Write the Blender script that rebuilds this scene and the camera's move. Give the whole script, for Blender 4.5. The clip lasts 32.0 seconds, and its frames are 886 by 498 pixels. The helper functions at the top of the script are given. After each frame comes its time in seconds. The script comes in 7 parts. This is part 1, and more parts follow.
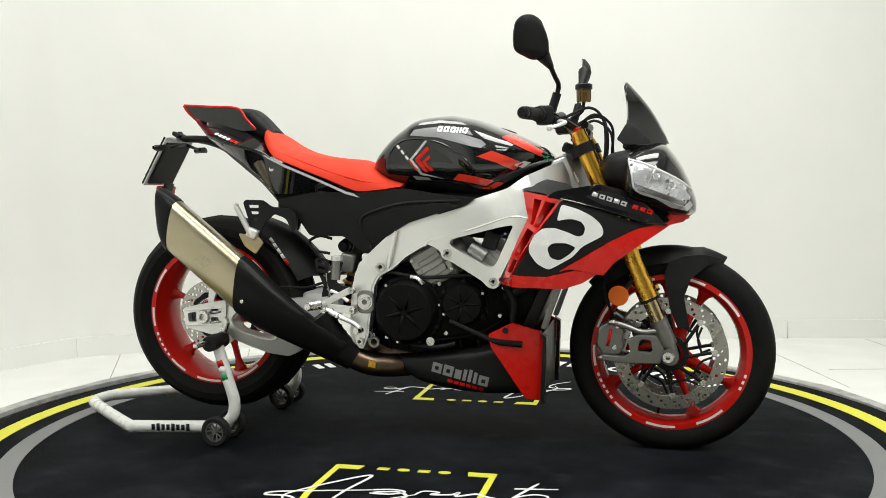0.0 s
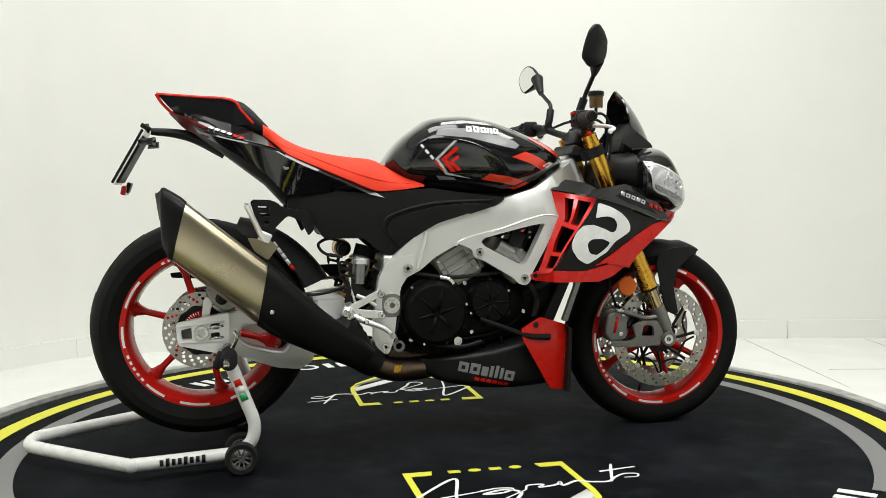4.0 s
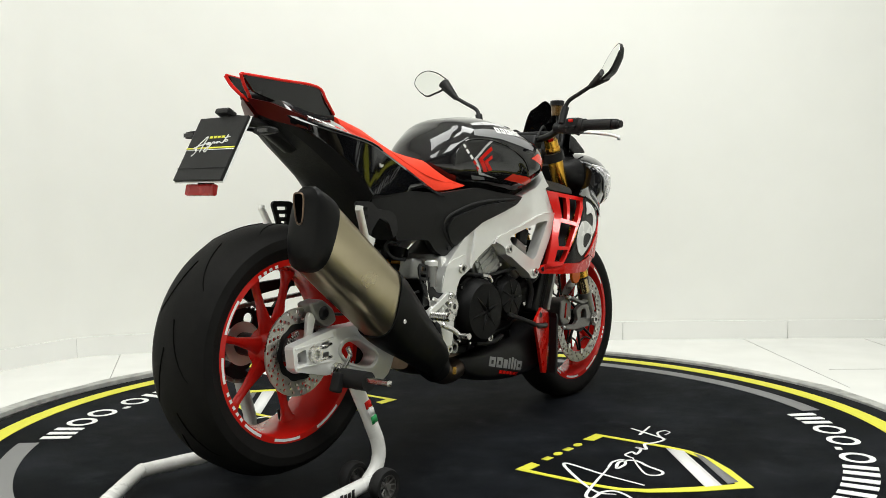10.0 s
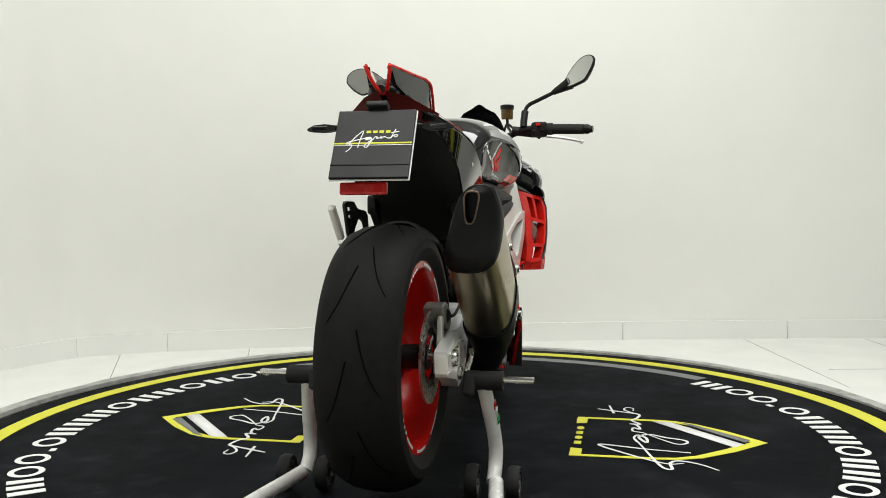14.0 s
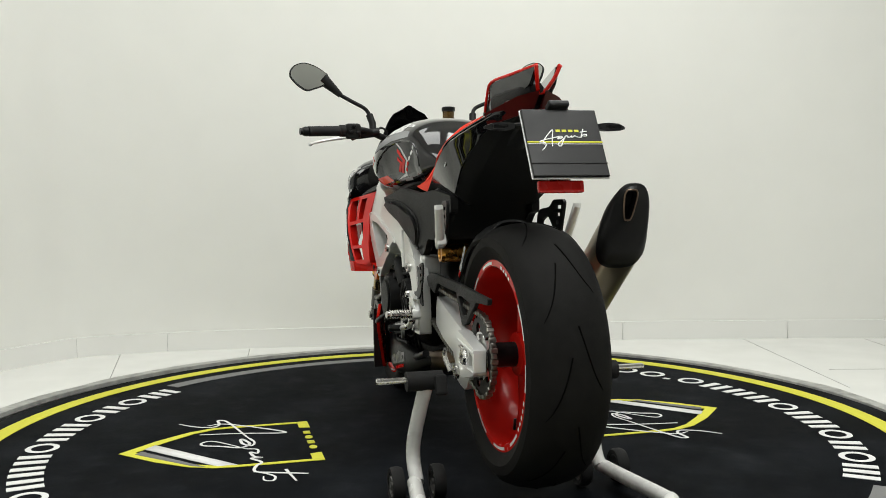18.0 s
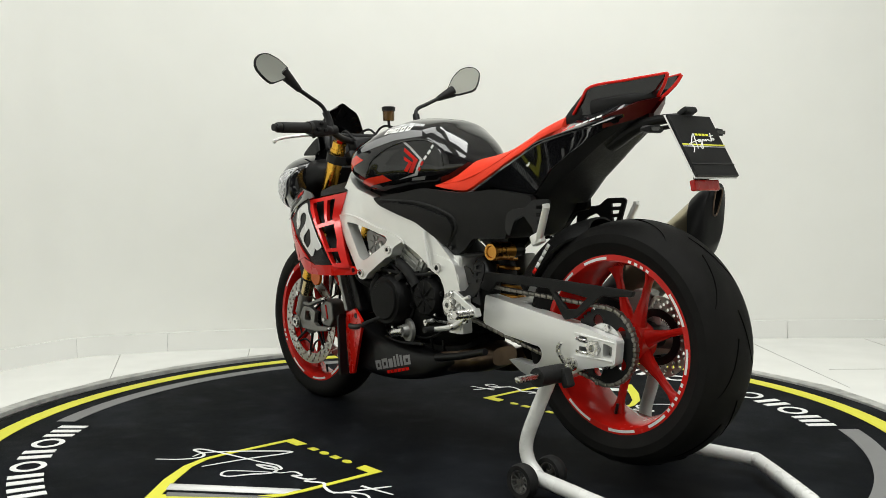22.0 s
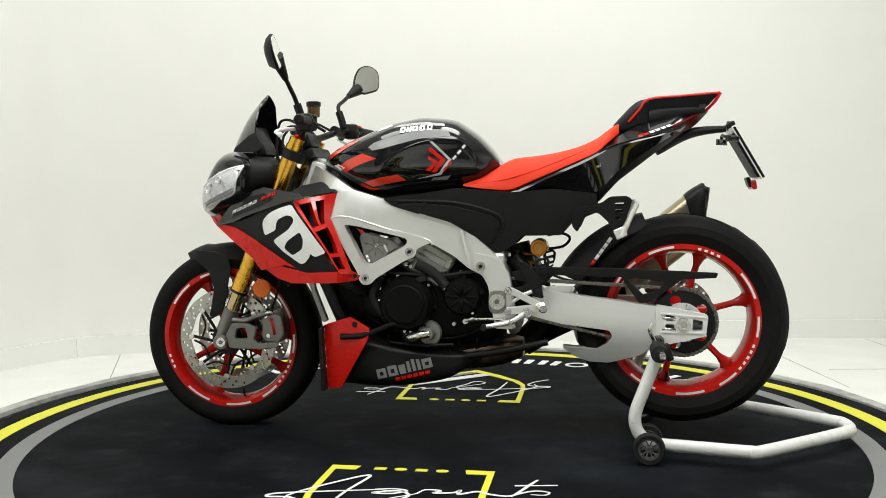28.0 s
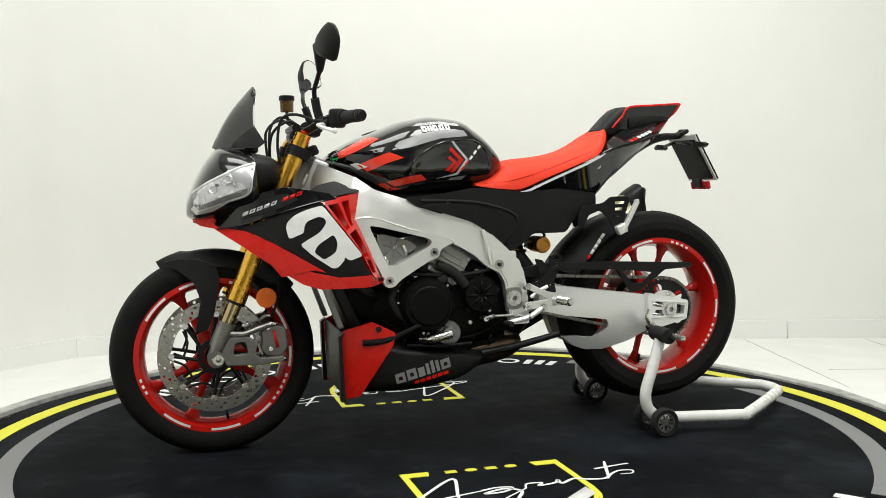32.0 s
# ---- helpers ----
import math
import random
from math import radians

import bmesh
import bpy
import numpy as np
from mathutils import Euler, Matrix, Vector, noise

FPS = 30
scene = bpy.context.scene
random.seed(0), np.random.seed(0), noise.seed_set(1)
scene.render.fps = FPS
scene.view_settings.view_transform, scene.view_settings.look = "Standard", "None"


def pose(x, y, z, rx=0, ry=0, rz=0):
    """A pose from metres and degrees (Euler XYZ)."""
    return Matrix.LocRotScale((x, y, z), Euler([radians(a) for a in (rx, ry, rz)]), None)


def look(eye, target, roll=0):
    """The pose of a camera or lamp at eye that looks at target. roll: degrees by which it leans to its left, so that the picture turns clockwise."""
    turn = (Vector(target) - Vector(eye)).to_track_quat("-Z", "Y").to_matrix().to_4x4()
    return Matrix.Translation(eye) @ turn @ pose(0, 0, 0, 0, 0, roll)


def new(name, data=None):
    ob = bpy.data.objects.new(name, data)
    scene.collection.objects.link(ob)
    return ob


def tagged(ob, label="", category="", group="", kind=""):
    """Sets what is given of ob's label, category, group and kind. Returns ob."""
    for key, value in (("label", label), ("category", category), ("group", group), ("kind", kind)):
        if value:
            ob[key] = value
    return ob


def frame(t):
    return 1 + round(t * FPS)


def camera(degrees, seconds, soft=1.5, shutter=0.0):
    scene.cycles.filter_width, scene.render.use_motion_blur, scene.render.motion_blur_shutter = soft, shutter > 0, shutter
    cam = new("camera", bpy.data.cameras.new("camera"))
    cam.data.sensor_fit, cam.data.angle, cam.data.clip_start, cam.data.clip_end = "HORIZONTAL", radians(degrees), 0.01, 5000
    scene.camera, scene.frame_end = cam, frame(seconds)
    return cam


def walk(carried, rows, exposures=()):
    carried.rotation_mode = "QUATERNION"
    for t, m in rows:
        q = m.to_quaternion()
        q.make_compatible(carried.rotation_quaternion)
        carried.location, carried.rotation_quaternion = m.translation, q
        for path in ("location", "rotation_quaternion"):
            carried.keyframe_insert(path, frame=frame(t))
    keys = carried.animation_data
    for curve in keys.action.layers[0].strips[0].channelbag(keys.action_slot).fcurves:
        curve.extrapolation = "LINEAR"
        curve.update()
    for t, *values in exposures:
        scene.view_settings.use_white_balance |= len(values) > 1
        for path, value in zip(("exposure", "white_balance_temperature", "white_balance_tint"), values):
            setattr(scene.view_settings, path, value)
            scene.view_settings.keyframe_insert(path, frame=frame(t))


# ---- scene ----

SECONDS = 32.0
RATE = 6.5603        # degrees per second of the turntable
HEADING = -13.45     # heading of the turntable's print at the start
BIKE_TURN = -0.4     # the motorcycle stands turned by this much on the print
AHEAD, OFFSET = 0.003, -0.026      # the motorcycle stands this far off the turntable's centre

# the camera stands still
EYE = Vector((0.0, -2.946, 0.7785))
TILT, PAN, ROLL = radians(3.809), radians(0.092), -0.520
AIM = EYE + Vector((math.sin(PAN) * math.cos(TILT), math.cos(PAN) * math.cos(TILT), -math.sin(TILT)))
cam = camera(50.7, SECONDS, soft=0.8)
walk(cam, [(0.0, look(EYE, AIM, ROLL)), (SECONDS, look(EYE, AIM, ROLL))],
     exposures=[(0.0, -0.12), (8.0, -0.14), (10.0, -0.12), (12.0, -0.09), (13.0, -0.19), (16.0, -0.38), (19.0, -0.42), (20.5, -0.40), (22.0, -0.30), (24.0, -0.27), (27.0, -0.16), (32.0, -0.12)])

# ---- light: a white studio lit by ceiling panels ----
world = bpy.data.worlds.new("studio_world")
scene.world = world
world.use_nodes = True
world.node_tree.nodes["Background"].inputs["Color"].default_value = (0.9, 0.95, 0.9, 1)
world.node_tree.nodes["Background"].inputs["Strength"].default_value = 0.05

CEILING = 3.3
LIGHTS = [(-0.6, 0.1, 1.2, 1.0, 28), (0.9, 0.1, 1.2, 1.0, 49), (-1.0, -2.05, 1.2, 1.7, 57), (1.1, -2.05, 1.2, 1.7, 82)]
for lx, ly, sx, sy, watts in LIGHTS:
    lamp = bpy.data.lights.new("ceiling_lamp", "AREA")
    lamp.shape, lamp.size, lamp.size_y, lamp.energy, lamp.color = "RECTANGLE", sx, sy, watts, (0.985, 1.0, 0.965)
    new("ceiling_lamp", lamp).matrix_world = pose(lx, ly, CEILING - 0.05)

# ---- materials ----
def material(name, color, rough=0.5, metal=0.0, coat=0.0, var=0.08, scale=40.0, bump=0.0, bump_scale=200.0,
             rough_var=0.08, transmission=0.0, ior=1.45, stretch=(1, 1, 1), spec=0.5):
    """A principled surface with variation at two scales in colour and gloss, and a fine relief."""
    m = bpy.data.materials.new(name)
    m.use_nodes = True
    nt = m.node_tree
    b = nt.nodes["Principled BSDF"]
    b.inputs["Base Color"].default_value = (*color, 1)
    b.inputs["Roughness"].default_value = rough
    b.inputs["Metallic"].default_value = metal
    b.inputs["Coat Weight"].default_value = coat
    b.inputs["Coat Roughness"].default_value = 0.04
    b.inputs["Transmission Weight"].default_value = transmission
    b.inputs["IOR"].default_value = ior
    b.inputs["Specular IOR Level"].default_value = spec
    co = nt.nodes.new("ShaderNodeTexCoord")
    mp = nt.nodes.new("ShaderNodeMapping")
    mp.inputs["Scale"].default_value = stretch
    nt.links.new(co.outputs["Object"], mp.inputs["Vector"])
    big = nt.nodes.new("ShaderNodeTexNoise")
    big.inputs["Scale"].default_value, big.inputs["Detail"].default_value = scale * 0.12, 3
    fine = nt.nodes.new("ShaderNodeTexNoise")
    fine.inputs["Scale"].default_value, fine.inputs["Detail"].default_value = scale, 5
    for n in (big, fine):
        nt.links.new(mp.outputs["Vector"], n.inputs["Vector"])
    mix = nt.nodes.new("ShaderNodeMath")
    mix.operation = "ADD"
    nt.links.new(big.outputs["Fac"], mix.inputs[0])
    nt.links.new(fine.outputs["Fac"], mix.inputs[1])
    if var:
        hue = nt.nodes.new("ShaderNodeMapRange")
        hue.inputs["From Min"].default_value, hue.inputs["From Max"].default_value = 0.6, 1.4
        hue.inputs["To Min"].default_value, hue.inputs["To Max"].default_value = 1 - var, 1 + var
        nt.links.new(mix.outputs[0], hue.inputs["Value"])
        mul = nt.nodes.new("ShaderNodeVectorMath")
        mul.operation = "SCALE"
        mul.inputs[0].default_value = color
        nt.links.new(hue.outputs["Result"], mul.inputs["Scale"])
        nt.links.new(mul.outputs["Vector"], b.inputs["Base Color"])
    if rough_var:
        rr = nt.nodes.new("ShaderNodeMapRange")
        rr.inputs["From Min"].default_value, rr.inputs["From Max"].default_value = 0.6, 1.4
        rr.inputs["To Min"].default_value, rr.inputs["To Max"].default_value = max(0.0, rough - rough_var), min(1.0, rough + rough_var)
        nt.links.new(mix.outputs[0], rr.inputs["Value"])
        nt.links.new(rr.outputs["Result"], b.inputs["Roughness"])
    if bump:
        grain = nt.nodes.new("ShaderNodeTexNoise")
        grain.inputs["Scale"].default_value, grain.inputs["Detail"].default_value = bump_scale, 4
        nt.links.new(mp.outputs["Vector"], grain.inputs["Vector"])
        bp = nt.nodes.new("ShaderNodeBump")
        bp.inputs["Strength"].default_value, bp.inputs["Distance"].default_value = bump, 0.002
        nt.links.new(grain.outputs["Fac"], bp.inputs["Height"])
        nt.links.new(bp.outputs["Normal"], b.inputs["Normal"])
    return m


M_WALL = material("wall_paint", (0.80, 0.80, 0.765), 0.7, var=0.02, scale=6, bump=0.05, bump_scale=120)
M_CEIL = material("ceiling_paint", (0.80, 0.80, 0.78), 0.8, var=0.02, scale=5)
M_WALL_DARK = material("grey_wall_paint", (0.28, 0.28, 0.27), 0.7, var=0.04, scale=6, bump=0.05, bump_scale=120)
M_FLOOR = material("white_floor_tile", (0.80, 0.80, 0.77), 0.22, var=0.02, scale=5, rough_var=0.05)
M_JOINT = material("pale_tile_joint", (0.50, 0.50, 0.48), 0.7, var=0.1, scale=40)
M_RIM_EDGE = material("worn_floor_edge", (0.36, 0.36, 0.34), 0.7, var=0.45, scale=22, bump=0.4, bump_scale=90)
M_MAT = material("black_mat", (0.0026, 0.0033, 0.0046), 0.75, var=0.45, scale=14, bump=0.25, bump_scale=500, spec=0.05)
def worn_mat(m):
    """Paler scuffs in broad patches and specks of dust on the mat."""
    nt = m.node_tree
    src = nt.nodes["Principled BSDF"].inputs["Base Color"].links[0].from_socket
    co = nt.nodes.new("ShaderNodeTexCoord")
    for scale, lo, hi, tone, amount in ((2.2, 0.44, 0.72, (0.014, 0.016, 0.020, 1), 0.85), (9.0, 0.56, 0.72, (0.020, 0.022, 0.025, 1), 0.5), (150.0, 0.765, 0.79, (0.20, 0.20, 0.20, 1), 1.0)):
        n = nt.nodes.new("ShaderNodeTexNoise")
        n.inputs["Scale"].default_value, n.inputs["Detail"].default_value, n.inputs["Roughness"].default_value = scale, 6, 0.65
        nt.links.new(co.outputs["Object"], n.inputs["Vector"])
        r = nt.nodes.new("ShaderNodeMapRange")
        r.inputs["From Min"].default_value, r.inputs["From Max"].default_value = lo, hi
        r.inputs["To Max"].default_value = amount
        nt.links.new(n.outputs["Fac"], r.inputs["Value"])
        x = nt.nodes.new("ShaderNodeMix")
        x.data_type = "RGBA"
        x.inputs[7].default_value = tone
        nt.links.new(r.outputs["Result"], x.inputs[0])
        nt.links.new(src, x.inputs[6])
        src = x.outputs[2]
    nt.links.new(src, nt.nodes["Principled BSDF"].inputs["Base Color"])


worn_mat(M_MAT)
M_YELLOW = material("yellow_print", (0.64, 0.62, 0.04), 0.6, var=0.05, scale=60, bump=0.15, bump_scale=500)
M_GREYP = material("grey_print", (0.17, 0.17, 0.17), 0.6, var=0.08, scale=60, bump=0.15, bump_scale=500)
M_WHITEP = material("white_print", (0.75, 0.75, 0.74), 0.6, var=0.05, scale=60, bump=0.15, bump_scale=500)
M_GLOSS = material("gloss_black_paint", (0.006, 0.006, 0.007), 0.12, spec=0.08, coat=1.0, var=0.1, rough_var=0.03)
M_MATTE = material("matte_black_plastic", (0.009, 0.009, 0.009), 0.48, var=0.25, scale=120, bump=0.25, bump_scale=900, spec=0.2)
M_SATIN = material("satin_black_metal", (0.007, 0.007, 0.0075), 0.38, var=0.2, scale=90, bump=0.08, bump_scale=700, spec=0.25)
M_ENGINE = material("engine_black_paint", (0.0038, 0.0038, 0.0038), 0.45, var=0.3, scale=60, bump=0.2, bump_scale=600, spec=0.11)
M_RED = material("red_paint", (0.57, 0.010, 0.005), 0.28, coat=0.12, var=0.06, rough_var=0.04, spec=0.2)
M_REDW = material("red_wheel_paint", (0.50, 0.010, 0.006), 0.24, coat=0.1, var=0.08, rough_var=0.04, spec=0.25)
M_REDC = material("red_candy_duct", (0.58, 0.012, 0.008), 0.22, metal=0.12, coat=0.6, var=0.06)
M_SEAT = material("red_seat_cover", (0.74, 0.040, 0.013), 0.6, var=0.06, scale=80, bump=0.35, bump_scale=1200, spec=0.3)
M_ORANGE = material("orange_red_decal", (0.72, 0.040, 0.016), 0.22, coat=0.7, var=0.04)
M_ALU = material("satin_aluminium", (0.76, 0.76, 0.74), 0.38, metal=0.68, var=0.03, scale=30, rough_var=0.03)
M_BRUSHED = material("brushed_aluminium", (0.82, 0.82, 0.81), 0.34, metal=0.5, var=0.02, scale=60, rough_var=0.03, stretch=(0.1, 1, 2))
M_CAST = material("cast_grey_metal", (0.25, 0.25, 0.24), 0.42, metal=0.8, var=0.15, scale=80, bump=0.25, bump_scale=500)
M_HEAD = material("bare_cast_aluminium", (0.33, 0.33, 0.31), 0.42, metal=0.6, var=0.12, scale=70, bump=0.15, bump_scale=500)
M_FORK = material("cast_fork_metal", (0.20, 0.195, 0.185), 0.38, metal=0.8, var=0.15, scale=80, bump=0.2, bump_scale=500)
M_STEEL = material("bright_steel", (0.62, 0.61, 0.59), 0.26, metal=1.0, var=0.08, scale=90)
M_DISC = material("ground_disc_steel", (0.38, 0.37, 0.345), 0.30, metal=1.0, var=0.12, scale=90, bump=0.05, bump_scale=600)
M_TITAN = material("titanium", (0.39, 0.340, 0.235), 0.29, metal=1.0, var=0.10, scale=12, bump=0.0, bump_scale=300, rough_var=0.03, stretch=(1, 1, 1))
M_PIPE = material("heat_tinted_steel", (0.15, 0.105, 0.075), 0.35, metal=1.0, var=0.35, scale=30)
M_GOLD = material("gold_anodised", (0.72, 0.40, 0.055), 0.25, metal=1.0, var=0.05, scale=50)
M_BRONZE = material("bronze_anodised", (0.52, 0.25, 0.05), 0.3, metal=1.0, var=0.08)
M_RUBBER = material("tyre_rubber", (0.0095, 0.0092, 0.0088), 0.62, var=0.3, scale=40, bump=0.2, bump_scale=700, spec=0.08)
M_GRIP = material("grip_rubber", (0.012, 0.012, 0.012), 0.7, var=0.2, bump=0.3, bump_scale=800, spec=0.28)
M_WDECAL = material("white_decal", (0.74, 0.74, 0.73), 0.25, coat=0.5, var=0.03)
M_GDECAL = material("silver_grey_decal", (0.20, 0.20, 0.205), 0.35, coat=0.2, var=0.04)
M_SDECAL = material("silver_decal", (0.5, 0.5, 0.51), 0.28, metal=0.3, coat=0.5, var=0.04)
M_AMBER = material("amber_lens", (0.68, 0.125, 0.004), 0.25, coat=0.15, spec=0.3, var=0.03)
M_REDLENS = material("red_lens", (0.075, 0.003, 0.003), 0.34, spec=0.2, coat=0.0, var=0.05)
M_SMOKE = material("smoked_screen", (0.004, 0.004, 0.0045), 0.06, coat=0.5, var=0.0, rough_var=0.02, transmission=0.08)
M_TUBE = material("bronzed_fork_tube", (0.46, 0.36, 0.20), 0.16, metal=1.0, var=0.06, scale=60)
M_GROOVE = material("tread_groove_shade", (0.0018, 0.0018, 0.0018), 0.8, var=0.1, spec=0.03)
M_TINT = material("tinted_lamp_strip", (0.10, 0.075, 0.11), 0.15, coat=0.6, var=0.05)
M_REFLECTOR = material("red_reflector", (0.36, 0.010, 0.008), 0.25, spec=0.3, coat=0.2, var=0.1)
M_LENS = material("headlight_lens", (0.9, 0.9, 0.92), 0.03, transmission=0.92, ior=1.35, var=0.0, rough_var=0.01)
M_CHROME = material("lamp_reflector", (0.88, 0.88, 0.89), 0.25, metal=0.55, var=0.05)
M_MIRROR = material("mirror_glass", (0.78, 0.79, 0.77), 0.02, metal=1.0, var=0.0, rough_var=0.0)
M_STANDW = material("white_stand_paint", (0.72, 0.72, 0.70), 0.28, coat=0.3, var=0.05, scale=30)
M_GREEN = material("green_decal", (0.02, 0.30, 0.09), 0.3, var=0.03)
M_CARBON = material("carbon_black_cap", (0.006, 0.006, 0.006), 0.44, coat=0.05, var=0.2, scale=300, spec=0.13)
M_OIL = material("amber_fluid_pot", (0.12, 0.065, 0.015), 0.1, transmission=0.4, var=0.1)
M_CHAIN = material("chain_steel", (0.20, 0.19, 0.17), 0.4, metal=1.0, var=0.3, scale=200)
M_LAMP = bpy.data.materials.new("lamp_diffuser")
M_LAMP.use_nodes = True
M_LAMP.node_tree.nodes["Principled BSDF"].inputs["Emission Color"].default_value = (1.0, 0.985, 0.93, 1)
M_LAMP.node_tree.nodes["Principled BSDF"].inputs["Emission Strength"].default_value = 9.0


# ---- mesh helpers ----
def mesh_of(bm, name, mat, sharp=32):
    bmesh.ops.recalc_face_normals(bm, faces=bm.faces)
    for e in bm.edges:
        if len(e.link_faces) == 2:
            f, g = e.link_faces
            turn = math.degrees(e.calc_face_angle(0.0))
            a, b = sorted((f.calc_area(), g.calc_area()))
            e.smooth = turn < sharp and not (turn > 14 and b > 5 * a)
    me = bpy.data.meshes.new(name)
    bm.to_mesh(me)
    bm.free()
    for p in me.polygons:
        p.use_smooth = True
    me.materials.append(mat)
    return me


def part(name, bm, mat, parent, label="", sharp=32):
    """Links a bmesh as one mesh object under a thing or a part."""
    ob = new(name, mesh_of(bm, name, mat, sharp))
    ob.parent = parent
    return tagged(ob, label)


def thing(name, label, category, group=""):
    return tagged(new(name), label, category, group)


def smooth(points, n=6):
    """Catmull-Rom curve through the points."""
    p = [Vector(q) for q in points]
    if len(p) < 3:
        return p
    p = [2 * p[0] - p[1]] + p + [2 * p[-1] - p[-2]]
    out = []
    for i in range(1, len(p) - 2):
        a, b, c, d = p[i - 1:i + 3]
        for k in range(n):
            t = k / n
            out.append(0.5 * (2 * b + (c - a) * t + (2 * a - 5 * b + 4 * c - d) * t * t + (3 * b - a - 3 * c + d) * t ** 3))
    return out + [p[-2]]


def add_tube(bm, points, r, seg=12, n=6, curve=True, cap=True, flat=1.0):
    """A tube along points; r is one radius or one for each end point."""
    pts = smooth(points, n) if curve else [Vector(q) for q in points]
    rings, ref = [], None
    for i, q in enumerate(pts):
        d = (pts[min(i + 1, len(pts) - 1)] - pts[max(i - 1, 0)]).normalized()
        if ref is None:
            ref = Vector((0, 0, 1)) if abs(d.z) < 0.9 else Vector((0, 1, 0))
        ref = (ref - d * ref.dot(d)).normalized()
        side = d.cross(ref)
        f = i / max(1, len(pts) - 1)
        rad = r if isinstance(r, (int, float)) else r[0] + (r[-1] - r[0]) * f
        rings.append([bm.verts.new(q + (ref * math.cos(2 * math.pi * k / seg) + side * math.sin(2 * math.pi * k / seg) * flat) * rad) for k in range(seg)])
    bridge(bm, rings, True, cap)
    return bm


def bridge(bm, rings, closed=True, cap=True):
    for a, b in zip(rings, rings[1:]):
        k = len(a)
        for i in range(k if closed else k - 1):
            bm.faces.new((a[i], a[(i + 1) % k], b[(i + 1) % k], b[i]))
    if cap and closed:
        bm.faces.new(rings[0][::-1])
        bm.faces.new(rings[-1])


def tube(points, r, seg=12, n=6, curve=True, flat=1.0):
    return add_tube(bmesh.new(), points, r, seg, n, curve, True, flat)


def add_lathe(bm, profile, center=(0, 0, 0), axis=(0, 1, 0), seg=48, close=False):
    """Turns a profile of (radius, along) about an axis."""
    q = Vector((0, 0, 1)).rotation_difference(Vector(axis).normalized())
    c = Vector(center)
    rings = []
    for k in range(seg):
        a = 2 * math.pi * k / seg
        rings.append([bm.verts.new(c + q @ Vector((r * math.cos(a), r * math.sin(a), z))) for r, z in profile])
    for k in range(seg):
        a, b = rings[k], rings[(k + 1) % seg]
        m = len(a)
        for i in range(m if close else m - 1):
            j = (i + 1) % m
            bm.faces.new((a[i], b[i], b[j], a[j]))
    bmesh.ops.remove_doubles(bm, verts=bm.verts, dist=1e-5)
    return bm


def lathe(profile, center=(0, 0, 0), axis=(0, 1, 0), seg=48, close=False):
    return add_lathe(bmesh.new(), profile, center, axis, seg, close)


def knob(center, axis, r, h, seg=20, edge=0.15):
    """A short round boss with a chamfer."""
    e = edge * min(r, h)
    return lathe([(0, 0), (r, 0), (r, h - e), (r - e, h), (0, h)], center, axis, seg)


def add_box(bm, center, size, turn=(0, 0, 0), bevel=0.0):
    m = pose(*center, *turn) @ Matrix.Diagonal((*size, 1))
    made = bmesh.ops.create_cube(bm, size=1, matrix=m)
    if bevel:
        edges = {e for v in made["verts"] for e in v.link_edges}
        bmesh.ops.bevel(bm, geom=list(edges), offset=bevel, segments=2, affect="EDGES", profile=0.5)
    return bm


def box(center, size, turn=(0, 0, 0), bevel=0.0):
    return add_box(bmesh.new(), center, size, turn, bevel)


def add_plate(bm, outline, y, thick, bevel=0.0, grid=0.0, holes=()):
    """A plate from an outline in (x, z): y is a number or a function of (x, z), thick goes along y."""
    yf = y if callable(y) else (lambda x, z: y)
    tmp = bmesh.new()
    loops = [outline, *holes]
    edges = []
    for lp in loops:
        vs = [tmp.verts.new((p[0], 0, p[1])) for p in lp]
        edges += [tmp.edges.new((vs[i], vs[(i + 1) % len(vs)])) for i in range(len(vs))]
    bmesh.ops.triangle_fill(tmp, edges=edges, use_beauty=True, normal=(0, 1, 0))
    if grid:
        for ax in (0, 2):
            lo = min(p[0 if ax == 0 else 1] for p in outline)
            hi = max(p[0 if ax == 0 else 1] for p in outline)
            k = math.floor(lo / grid) + 1
            while k * grid < hi - 1e-4:
                co, no = [0, 0, 0], [0, 0, 0]
                co[ax], no[ax] = k * grid, 1
                bmesh.ops.bisect_plane(tmp, geom=tmp.verts[:] + tmp.edges[:] + tmp.faces[:], plane_co=co, plane_no=no)
                k += 1
    else:
        bmesh.ops.dissolve_limit(tmp, angle_limit=0.01, verts=tmp.verts, edges=tmp.edges)
    back = bmesh.ops.extrude_face_region(tmp, geom=tmp.faces[:])
    moved = [v for v in back["geom"] if isinstance(v, bmesh.types.BMVert)]
    far = set(moved)
    for v in tmp.verts:
        v.co.y = yf(v.co.x, v.co.z) + (thick if v in far else 0)
    bmesh.ops.recalc_face_normals(tmp, faces=tmp.faces)
    if bevel:
        rims = [e for e in tmp.edges if len(e.link_faces) == 2 and e.calc_face_angle(0) > 0.9 and not all(abs(f.normal.y) < 0.5 for f in e.link_faces)]
        bmesh.ops.bevel(tmp, geom=rims, offset=bevel, segments=2, affect="EDGES", profile=0.5, clamp_overlap=True)
    me = bpy.data.meshes.new("tmp")
    tmp.to_mesh(me)
    tmp.free()
    bm.from_mesh(me)
    bpy.data.meshes.remove(me)
    return bm


def plate(outline, y, thick, bevel=0.0, grid=0.0, holes=()):
    return add_plate(bmesh.new(), outline, y, thick, bevel, grid, holes)


